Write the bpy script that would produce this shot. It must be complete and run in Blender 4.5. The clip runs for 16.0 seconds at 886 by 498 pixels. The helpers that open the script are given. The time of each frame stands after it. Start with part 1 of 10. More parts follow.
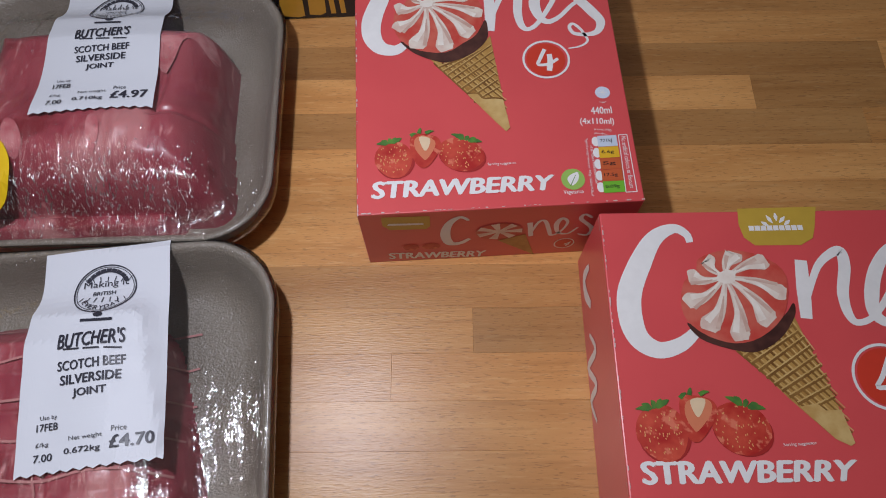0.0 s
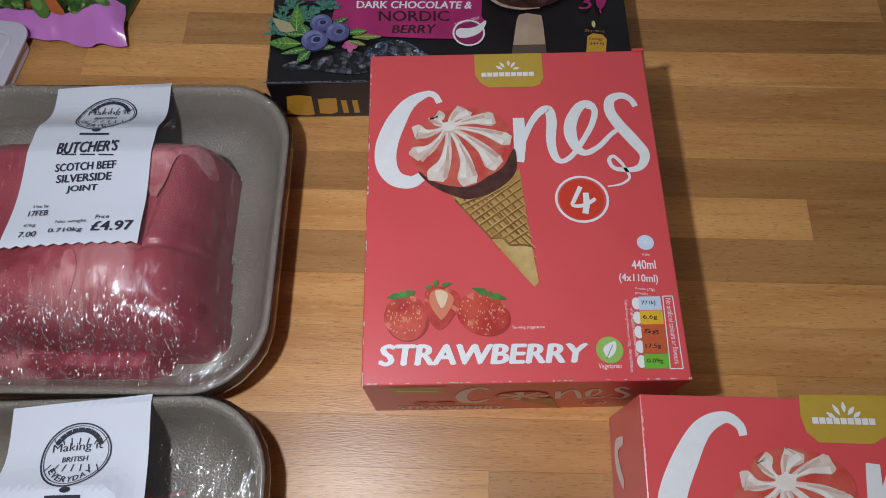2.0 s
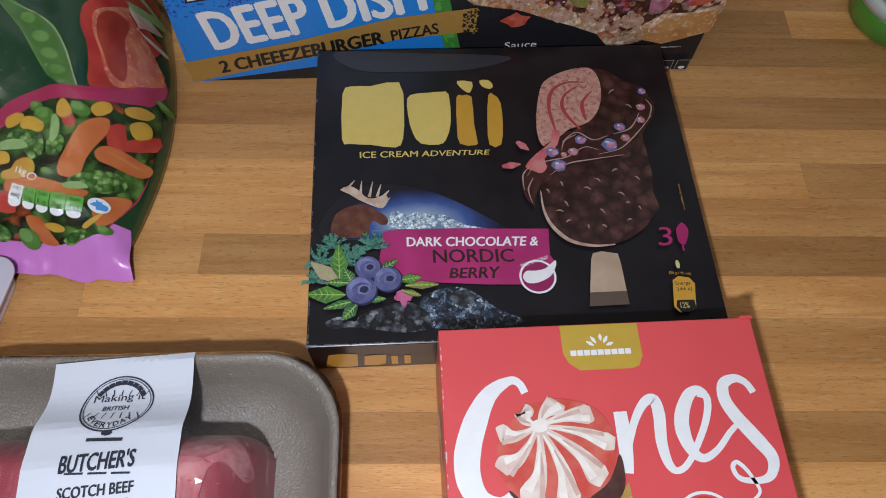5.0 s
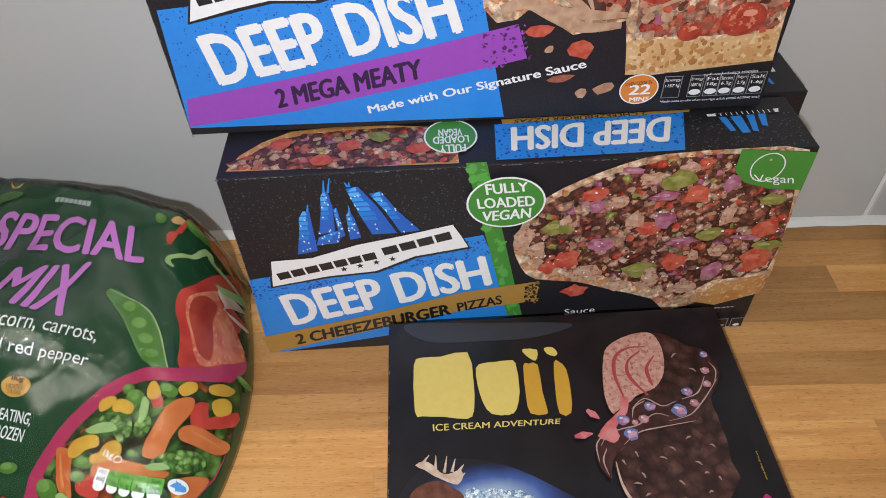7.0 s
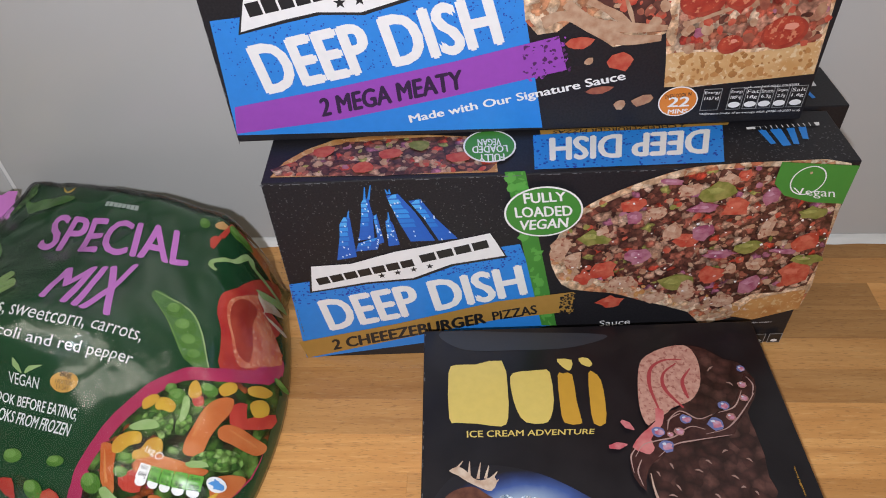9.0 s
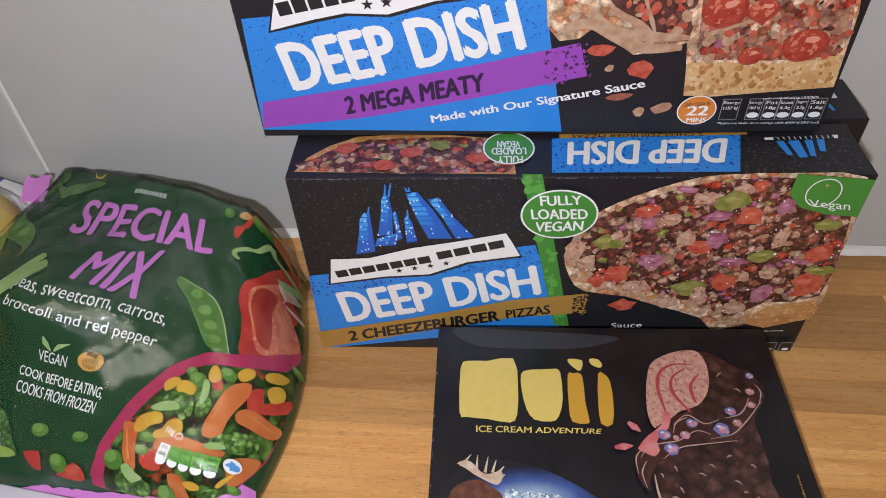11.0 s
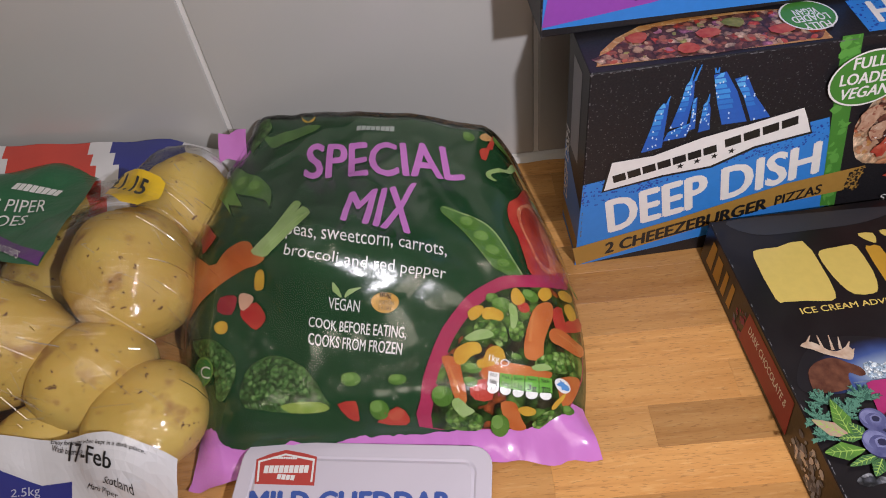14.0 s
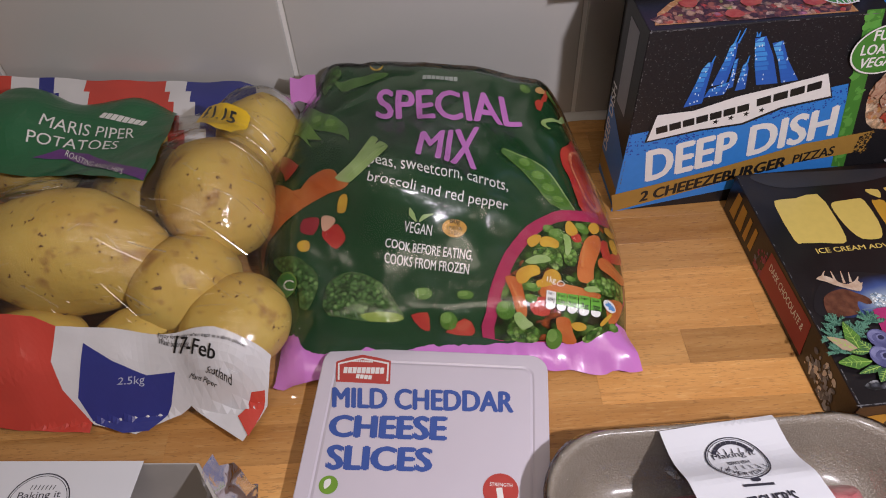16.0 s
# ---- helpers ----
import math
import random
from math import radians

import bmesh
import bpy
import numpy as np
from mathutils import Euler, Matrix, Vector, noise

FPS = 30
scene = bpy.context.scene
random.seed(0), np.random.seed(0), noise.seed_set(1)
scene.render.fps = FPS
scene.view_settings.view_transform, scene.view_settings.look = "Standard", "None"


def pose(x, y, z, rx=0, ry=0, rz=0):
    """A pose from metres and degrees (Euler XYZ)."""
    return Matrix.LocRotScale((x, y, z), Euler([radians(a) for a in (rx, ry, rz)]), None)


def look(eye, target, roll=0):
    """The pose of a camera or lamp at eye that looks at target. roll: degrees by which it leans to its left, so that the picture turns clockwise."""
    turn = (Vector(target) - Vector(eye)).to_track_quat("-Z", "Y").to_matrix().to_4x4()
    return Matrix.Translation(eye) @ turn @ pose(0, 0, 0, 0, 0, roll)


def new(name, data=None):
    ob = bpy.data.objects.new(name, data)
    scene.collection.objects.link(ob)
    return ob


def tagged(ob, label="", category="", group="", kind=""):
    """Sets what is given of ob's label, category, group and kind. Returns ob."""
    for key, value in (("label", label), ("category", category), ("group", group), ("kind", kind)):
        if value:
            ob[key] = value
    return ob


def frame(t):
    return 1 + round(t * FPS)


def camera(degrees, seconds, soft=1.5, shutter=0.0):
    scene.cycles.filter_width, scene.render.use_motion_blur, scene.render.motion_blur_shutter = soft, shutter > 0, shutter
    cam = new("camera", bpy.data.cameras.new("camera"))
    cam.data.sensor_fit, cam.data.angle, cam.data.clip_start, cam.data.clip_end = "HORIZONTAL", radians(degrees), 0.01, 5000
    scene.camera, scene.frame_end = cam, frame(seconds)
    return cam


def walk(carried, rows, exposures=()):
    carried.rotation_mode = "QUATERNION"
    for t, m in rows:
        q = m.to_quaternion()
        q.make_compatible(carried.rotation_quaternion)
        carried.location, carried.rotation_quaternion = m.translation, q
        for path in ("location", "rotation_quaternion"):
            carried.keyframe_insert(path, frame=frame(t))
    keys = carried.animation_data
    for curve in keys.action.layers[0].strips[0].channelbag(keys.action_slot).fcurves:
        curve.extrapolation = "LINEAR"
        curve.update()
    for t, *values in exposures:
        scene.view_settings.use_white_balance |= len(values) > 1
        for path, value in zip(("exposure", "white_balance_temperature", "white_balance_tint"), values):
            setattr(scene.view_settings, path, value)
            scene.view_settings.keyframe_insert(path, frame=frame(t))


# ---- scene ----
cam = camera(64.5, 16.0, 1.0)
PATH = [
    (0, (0.166, -0.476, 0.34), (0.193, 0.295, -1.506), -1.2),
    (0.5, (0.184, -0.467, 0.341), (0.205, 0.303, -1.504), -0.1),
    (1, (0.183, -0.439, 0.339), (0.198, 0.333, -1.506), 0.3),
    (1.5, (0.173, -0.402, 0.336), (0.17, 0.377, -1.506), -1.1),
    (2, (0.167, -0.396, 0.331), (0.157, 0.372, -1.516), -1.8),
    (2.5, (0.145, -0.365, 0.337), (0.139, 0.403, -1.51), -2.8),
    (3, (0.12, -0.327, 0.34), (0.167, 0.456, -1.499), -1.4),
    (3.5, (0.128, -0.298, 0.337), (0.223, 0.502, -1.494), 2.3),
    (3.7, (0.136, -0.29, 0.333), (0.221, 0.539, -1.485), 1.7),
    (5.8, (0.115, -0.272, 0.325), (0.222, 0.676, -1.434), 3.9),
    (6, (0.116, -0.264, 0.34), (0.218, 0.743, -1.385), 2.7),
    (6.3, (0.11, -0.271, 0.339), (0.147, 1.003, -1.202), -1.3),
    (6.5, (0.104, -0.261, 0.352), (0.166, 1.069, -1.14), -1.3),
    (7, (0.104, -0.264, 0.352), (0.133, 1.136, -1.075), -2.3),
    (7.5, (0.1, -0.267, 0.353), (0.106, 1.158, -1.051), -2.7),
    (8, (0.096, -0.265, 0.35), (0.071, 1.149, -1.065), -3.1),
    (8.5, (0.098, -0.266, 0.352), (0.06, 1.154, -1.056), -3.3),
    (9, (0.1, -0.271, 0.352), (0.046, 1.167, -1.037), -3.6),
    (9.2, (0.093, -0.267, 0.353), (0.044, 1.163, -1.045), -3.3),
    (11.3, (0.103, -0.276, 0.363), (-0.029, 1.147, -1.036), -3.8),
    (11.5, (0.101, -0.276, 0.365), (-0.045, 1.151, -1.028), -4.9),
    (12, (0.062, -0.272, 0.362), (-0.078, 1.156, -1.03), -6.5),
    (12.5, (0.027, -0.261, 0.354), (-0.08, 1.171, -1.037), -6.6),
    (13, (-0.018, -0.264, 0.345), (-0.087, 1.158, -1.06), -5.8),
    (13.5, (-0.056, -0.271, 0.336), (-0.103, 1.11, -1.11), -7.1),
    (14, (-0.076, -0.28, 0.337), (-0.093, 1.07, -1.139), -8.3),
    (14.5, (-0.092, -0.29, 0.333), (-0.079, 1.035, -1.166), -7.6),
    (15, (-0.097, -0.297, 0.341), (-0.067, 1.022, -1.162), -7.0),
    (15.5, (-0.106, -0.311, 0.347), (-0.052, 1.01, -1.154), -5.2),
    (16, (-0.132, -0.331, 0.351), (-0.075, 0.994, -1.146), -3.5),
]
EXPO = [(0.0, -0.82, 6250, 12), (1.0, -0.76, 6150, 7), (2.5, -0.74, 6050, 6), (3.5, -0.50, 6000, 6), (5.8, 0.02, 6050, 8), (6.0, 0.12, 6200, 8), (6.5, 0.46, 6250, 4), (7.0, 0.38, 6450, 6), (11.5, 0.31, 6450, 10), (14.0, 0.20, 6850, 15), (16.0, 0.03, 6950, 18)]
walk(cam, [(t, look(eye, target, roll)) for t, eye, target, roll in PATH], EXPO)
ROOM_TURN = -2.6                       # the wall and worktop run at this angle to the stacked cartons
TR = Matrix.Rotation(radians(ROOM_TURN), 4, "Z")
WALL_AT = Vector((0.37, 0.088, 0.0))   # a point on the foot of the tiled wall

# ---------------------------------------------------------------- light
world = bpy.data.worlds.new("room_air")
scene.world = world
world.use_nodes = True
world.node_tree.nodes["Background"].inputs[0].default_value = (1.0, 0.93, 0.85, 1)
world.node_tree.nodes["Background"].inputs[1].default_value = 0.07
torch = bpy.data.lights.new("phone_torch", "POINT")
torch.energy, torch.color, torch.shadow_soft_size = 6.2, (0.92, 0.94, 1.04), 0.008
new("phone_torch", torch).location = (0.075, -0.365, 0.375)
# wide soft lamp added overhead, itself unseen, to lift the shadows from black
fill_lamp = bpy.data.lights.new("ceiling_fill", "AREA")
fill_lamp.shape, fill_lamp.size, fill_lamp.energy, fill_lamp.color = "DISK", 0.9, 4.4, (1.0, 0.92, 0.80)
new("ceiling_fill", fill_lamp).matrix_world = pose(-0.15, -0.70, 1.42)


# ---------------------------------------------------------------- materials
def mat(name, color, rough=0.5, metal=0.0, spec=0.5, second=None, scale=40.0, amount=0.5, bump=0.0, bump_scale=300.0,
        coat=0.0, coat_rough=0.1, coord="Object", stretch=(1, 1, 1), rand=0.0, sss=0.0, patches=()):
    m = bpy.data.materials.new(name)
    m.use_nodes = True
    nt = m.node_tree
    b = nt.nodes["Principled BSDF"]
    b.inputs["Roughness"].default_value = rough
    b.inputs["Metallic"].default_value = metal
    b.inputs["Specular IOR Level"].default_value = spec
    b.inputs["Coat Weight"].default_value = coat
    b.inputs["Coat Roughness"].default_value = coat_rough
    if sss:
        b.inputs["Subsurface Weight"].default_value = sss
        b.inputs["Subsurface Radius"].default_value = (0.004, 0.0015, 0.001)
    tc = nt.nodes.new("ShaderNodeTexCoord")
    mp = nt.nodes.new("ShaderNodeMapping")
    mp.inputs["Scale"].default_value = stretch
    nt.links.new(tc.outputs[coord], mp.inputs["Vector"])
    col = (*color, 1)
    second = second or tuple(c * 0.86 for c in color)
    n1 = nt.nodes.new("ShaderNodeTexNoise")
    n1.inputs["Scale"].default_value = scale
    n1.inputs["Detail"].default_value = 6
    nt.links.new(mp.outputs["Vector"], n1.inputs["Vector"])
    mx = nt.nodes.new("ShaderNodeMix")
    mx.data_type = "RGBA"
    ramp = nt.nodes.new("ShaderNodeMapRange")
    ramp.inputs["From Min"].default_value, ramp.inputs["From Max"].default_value = 0.35, 0.65
    ramp.inputs["To Max"].default_value = amount
    nt.links.new(n1.outputs["Fac"], ramp.inputs["Value"])
    nt.links.new(ramp.outputs["Result"], mx.inputs["Factor"])
    mx.inputs["A"].default_value, mx.inputs["B"].default_value = col, (*second, 1)
    out = mx.outputs["Result"]
    for pcol, pscale, lo, hi, pstretch in patches:      # blotches with soft borders: colour, size, from and to, stretch
        pm = nt.nodes.new("ShaderNodeMapping")
        pm.inputs["Scale"].default_value = pstretch
        pm.inputs["Location"].default_value = (pscale * 0.37, 1.7, 0.3)
        nt.links.new(tc.outputs[coord], pm.inputs["Vector"])
        pn = nt.nodes.new("ShaderNodeTexNoise")
        pn.inputs["Scale"].default_value, pn.inputs["Detail"].default_value = pscale, 5
        nt.links.new(pm.outputs["Vector"], pn.inputs["Vector"])
        pr = nt.nodes.new("ShaderNodeMapRange")
        pr.inputs["From Min"].default_value, pr.inputs["From Max"].default_value = lo, hi
        nt.links.new(pn.outputs["Fac"], pr.inputs["Value"])
        px = nt.nodes.new("ShaderNodeMix")
        px.data_type = "RGBA"
        nt.links.new(pr.outputs["Result"], px.inputs["Factor"])
        nt.links.new(out, px.inputs["A"])
        px.inputs["B"].default_value = (*pcol, 1)
        out = px.outputs["Result"]
    if rand:
        oi = nt.nodes.new("ShaderNodeObjectInfo")
        hs = nt.nodes.new("ShaderNodeHueSaturation")
        mr = nt.nodes.new("ShaderNodeMapRange")
        mr.inputs["To Min"].default_value, mr.inputs["To Max"].default_value = 1 - rand, 1 + rand
        nt.links.new(oi.outputs["Random"], mr.inputs["Value"])
        nt.links.new(mr.outputs["Result"], hs.inputs["Value"])
        nt.links.new(out, hs.inputs["Color"])
        out = hs.outputs["Color"]
    nt.links.new(out, b.inputs["Base Color"])
    if bump:
        n2 = nt.nodes.new("ShaderNodeTexNoise")
        n2.inputs["Scale"].default_value = bump_scale
        n2.inputs["Detail"].default_value = 4
        nt.links.new(mp.outputs["Vector"], n2.inputs["Vector"])
        bp = nt.nodes.new("ShaderNodeBump")
        bp.inputs["Strength"].default_value = bump
        bp.inputs["Distance"].default_value = 0.001
        nt.links.new(n2.outputs["Fac"], bp.inputs["Height"])
        nt.links.new(bp.outputs["Normal"], b.inputs["Normal"])
    return m


def film_mat(name, tint=(1, 1, 1), gloss=0.12, haze=0.0, bump=0.6, bump_scale=60.0, rough=0.08, stretch=(1, 1, 1), depth=0.002):
    """Clear wrapping film: see-through, with a share of glossy reflection and a little milky haze."""
    m = bpy.data.materials.new(name)
    m.use_nodes = True
    nt = m.node_tree
    nt.nodes.remove(nt.nodes["Principled BSDF"])
    out = nt.nodes["Material Output"]
    tr = nt.nodes.new("ShaderNodeBsdfTransparent")
    tr.inputs[0].default_value = (*tint, 1)
    gl = nt.nodes.new("ShaderNodeBsdfGlossy")
    gl.inputs["Roughness"].default_value = rough
    df = nt.nodes.new("ShaderNodeBsdfDiffuse")
    df.inputs[0].default_value = (0.75, 0.75, 0.74, 1)
    tc = nt.nodes.new("ShaderNodeTexCoord")
    mp = nt.nodes.new("ShaderNodeMapping")
    mp.inputs["Scale"].default_value = stretch
    nz = nt.nodes.new("ShaderNodeTexNoise")
    nz.inputs["Scale"].default_value, nz.inputs["Detail"].default_value = bump_scale, 5
    nt.links.new(tc.outputs["Object"], mp.inputs["Vector"])
    nt.links.new(mp.outputs["Vector"], nz.inputs["Vector"])
    bp = nt.nodes.new("ShaderNodeBump")
    bp.inputs["Strength"].default_value, bp.inputs["Distance"].default_value = bump, depth
    nt.links.new(nz.outputs["Fac"], bp.inputs["Height"])
    nt.links.new(bp.outputs["Normal"], gl.inputs["Normal"])
    fr = nt.nodes.new("ShaderNodeFresnel")
    fr.inputs["IOR"].default_value = 1.45
    nt.links.new(bp.outputs["Normal"], fr.inputs["Normal"])
    mul = nt.nodes.new("ShaderNodeMath")
    mul.operation = "MULTIPLY_ADD"
    mul.use_clamp = True
    mul.inputs[1].default_value, mul.inputs[2].default_value = 1.0, gloss
    nt.links.new(fr.outputs[0], mul.inputs[0])
    m1 = nt.nodes.new("ShaderNodeMixShader")
    m1.inputs[0].default_value = haze
    nt.links.new(tr.outputs[0], m1.inputs[1])
    nt.links.new(df.outputs[0], m1.inputs[2])
    m2 = nt.nodes.new("ShaderNodeMixShader")
    nt.links.new(mul.outputs[0], m2.inputs[0])
    nt.links.new(m1.outputs[0], m2.inputs[1])
    nt.links.new(gl.outputs[0], m2.inputs[2])
    nt.links.new(m2.outputs[0], out.inputs["Surface"])
    return m


INK = {}


def ink(r, g, b, rough=0.42, metal=0.0, amount=0.35):
    """Printed ink on card or film, with faint unevenness."""
    key = (r, g, b, rough, metal)
    if key not in INK:
        INK[key] = mat("print_ink", (r, g, b), rough, metal, scale=220, amount=amount, bump=0.05, bump_scale=700)
    return INK[key]


def photo(c, d, scale=160, rough=0.42, e=None, escale=420):
    """Ink of a printed photograph: two colours that cloud into each other, and flecks of a third."""
    key = (c, d, scale, rough, e)
    if key not in INK:
        INK[key] = mat("photo_ink", c, rough, second=d, scale=scale, amount=1.0, bump=0.04, bump_scale=700, patches=((e, escale, 0.56, 0.62, (1, 1, 1)),) if e else ())
    return INK[key]


def lumps(colours, scale, rough=0.42, dark=0.35, warp=0.004, fine=1.0):
    """Ink of a close photograph of a heap: rounded lumps, each of one of the given colours, darker where they meet."""
    key = ("lumps", colours, scale)
    if key in INK:
        return INK[key]
    m = bpy.data.materials.new("photo_ink")
    m.use_nodes = True
    nt = m.node_tree
    b = nt.nodes["Principled BSDF"]
    b.inputs["Roughness"].default_value = rough
    N, K = nt.nodes.new, nt.links.new
    tc, nz, sub, ad = N("ShaderNodeTexCoord"), N("ShaderNodeTexNoise"), N("ShaderNodeVectorMath"), N("ShaderNodeVectorMath")
    nz.inputs["Scale"].default_value, nz.inputs["Detail"].default_value = scale * 0.8, 3
    sub.operation, ad.operation = "MULTIPLY_ADD", "ADD"
    sub.inputs[1].default_value, sub.inputs[2].default_value = (warp,) * 3, (-warp / 2,) * 3
    K(tc.outputs["Object"], nz.inputs["Vector"])
    K(nz.outputs["Color"], sub.inputs[0])
    K(tc.outputs["Object"], ad.inputs[0])
    K(sub.outputs[0], ad.inputs[1])
    vo = N("ShaderNodeTexVoronoi")
    vo.inputs["Scale"].default_value = scale
    K(ad.outputs[0], vo.inputs["Vector"])
    sep, rp = N("ShaderNodeSeparateColor"), N("ShaderNodeValToRGB")
    K(vo.outputs["Color"], sep.inputs[0])
    rp.color_ramp.interpolation = "CONSTANT"
    total, run = sum(c[1] for c in colours), 0.0
    for i, (c, w) in enumerate(colours):
        e = rp.color_ramp.elements[i] if i < 2 else rp.color_ramp.elements.new(0.99)
        e.position, e.color = run / total, (*c, 1)
        run += w
    K(sep.outputs[0], rp.inputs["Fac"])
    sm, n2, mu, hs = N("ShaderNodeMapRange"), N("ShaderNodeTexNoise"), N("ShaderNodeMath"), N("ShaderNodeHueSaturation")
    sm.inputs["From Min"].default_value, sm.inputs["From Max"].default_value = 0.15, 0.75
    sm.inputs["To Min"].default_value, sm.inputs["To Max"].default_value = 1.25, dark
    K(vo.outputs["Distance"], sm.inputs["Value"])
    n2.inputs["Scale"].default_value, n2.inputs["Detail"].default_value = scale * 3.1, 3
    K(tc.outputs["Object"], n2.inputs["Vector"])
    m2 = N("ShaderNodeMapRange")
    m2.inputs["From Min"].default_value, m2.inputs["From Max"].default_value = 0.3, 0.7
    m2.inputs["To Min"].default_value, m2.inputs["To Max"].default_value = 1 - 0.45 * fine, 1 + 0.45 * fine
    K(n2.outputs["Fac"], m2.inputs["Value"])
    mu.operation = "MULTIPLY"
    K(sm.outputs[0], mu.inputs[0])
    K(m2.outputs[0], mu.inputs[1])
    K(mu.outputs[0], hs.inputs["Value"])
    K(rp.outputs[0], hs.inputs["Color"])
    K(hs.outputs[0], b.inputs["Base Color"])
    INK[key] = m
    return m


WHITE, BLACK = ink(0.78, 0.77, 0.76), ink(0.012, 0.012, 0.013)


# ---------------------------------------------------------------- mesh helpers
def mesh_of(name, bm, material, smooth=False):
    me = bpy.data.meshes.new(name)
    bmesh.ops.recalc_face_normals(bm, faces=bm.faces)
    bm.to_mesh(me)
    bm.free()
    for m in (material if isinstance(material, (list, tuple)) else [material]):
        me.materials.append(m)
    if smooth:
        me.polygons.foreach_set("use_smooth", [True] * len(me.polygons))
    return me


def part(name, bm, material, parent, label="", smooth=False):
    ob = new(name, mesh_of(name, bm, material, smooth))
    ob.parent = parent
    if label:
        tagged(ob, label)
    return ob


def thing(name, label, category, m=None, group="", kind=""):
    ob = new(name)
    ob.empty_display_size = 0.02
    ob.matrix_world = m or Matrix()
    return tagged(ob, label, category, group, kind)


def box_bm(x0, x1, y0, y1, z0, z1, bevel=0.0, segments=2):
    bm = bmesh.new()
    bmesh.ops.create_cube(bm, size=1.0, matrix=Matrix.LocRotScale(((x0 + x1) / 2, (y0 + y1) / 2, (z0 + z1) / 2), None, (x1 - x0, y1 - y0, z1 - z0)))
    if bevel:
        bmesh.ops.bevel(bm, geom=bm.edges[:], offset=bevel, segments=segments, profile=0.5, affect="EDGES")
    return bm


def smooth_path(pts, n=8, closed=False):
    """Catmull-Rom through 2D points."""
    k = len(pts)
    P = [Vector(p) for p in pts]
    out = []
    for i in range(k if closed else k - 1):
        a, b, c, d = ((P[(i - 1) % k], P[i % k], P[(i + 1) % k], P[(i + 2) % k]) if closed
                      else (P[max(i - 1, 0)], P[i], P[i + 1], P[min(i + 2, k - 1)]))
        for j in range(n):
            t = j / n
            out.append(0.5 * (2 * b + (c - a) * t + (2 * a - 5 * b + 4 * c - d) * t * t + (3 * b - a - 3 * c + d) * t ** 3))
    if not closed:
        out.append(P[-1])
    return out


HOSTS = {"pale_tine": ("pale_fan",), "brand_bar": ("brand_badge", "brand_banner"), "brand_leaf": ("brand_badge", "paper_label"), "badge_line": ("brand_badge",), "offer_text": ("offer_sticker",),
         "stamp_ring": ("paper_label",), "stamp_ray": ("paper_label",), "stamp_text": ("paper_label",), "stamp_bar": ("paper_label",), "barcode_bar": ("paper_label",),
         "heading_text": ("paper_label",), "small_bar": ("paper_label",), "product_text": ("paper_label",), "date_text": ("paper_label", "white_end"), "price_text": ("paper_label", "price_sticker"),
         "blueberry_bloom": ("blueberry",), "blueberry_side": ("blueberry",), "blueberry_crown": ("blueberry",), "blueberry_eye": ("blueberry",), "claim_text": ("claim_oval",),
         "vegan_text": ("vegan_badge",), "vegan_ring": ("vegan_badge",), "count_figure": ("count_disc",), "count_ring": ("count_disc",), "oven_text": ("oven_disc_face",),
         "energy_text": ("energy_badge",), "energy_foot": ("energy_badge",), "banner_text": ("banner",), "pepperoni_face": ("pepperoni",), "pepperoni_shine": ("pepperoni",),
         "topping_glint": ("topping",), "berry_seed": ("strawberry",), "berry_leaf": ("cut_strawberry", "strawberry"), "cut_strawberry_flesh": ("cut_strawberry",), "cut_strawberry_core": ("cut_strawberry",),
         "leaf_vein": ("leaf",), "pea_light": ("pea",), "corn_glint": ("corn_kernel",), "strength_text": ("strength_disc",), "portion_text": ("portion_disc",), "wafer_line": ("wafer",),
         "wafer_fold": ("wafer",), "wafer_edge": ("wafer",), "cream_ridge": ("cream_lobe",), "lobe_shade": ("cream_lobe",), "broccoli_bud": ("broccoli",), "broccoli_stalk": ("broccoli",),
         "tower_side": ("tower",), "lit_window": ("tower",), "mast": ("tower",), "vegetarian_leaf": ("vegetarian_disc",), "vegetarian_vein": ("vegetarian_disc",), "variant_text": ("tan_band", "purple_band"),
         "frozen_star": ("frozen_disc",), "carrot_line": ("carrot",), "carrot_top_line": ("carrot_top",), "carrot_glint": ("carrot_piece",), "pepper_hollow": ("red_pepper",), "pepper_inside": ("red_pepper",), "pepper_pith": ("red_pepper",),
         "cream_dollop": ("cream_bowl",), "ripple_line": ("bar_cream",), "core_grain": ("bar_cream",), "coating_lump": ("bar_coating",), "sauce_glint": ("sauce_band",), "berry_glint": ("berry_piece",), "berry_flesh": ("berry_piece",), "coating_glint": ("bar_coating",), "blueberry_shadow": ("leaf",),
         "origin_text": ("white_end",), "advice_text": ("white_end",), "variety_text": ("green_label",), "use_text": ("purple_band",), "recycle_text": ("recycle_disc_face",)}


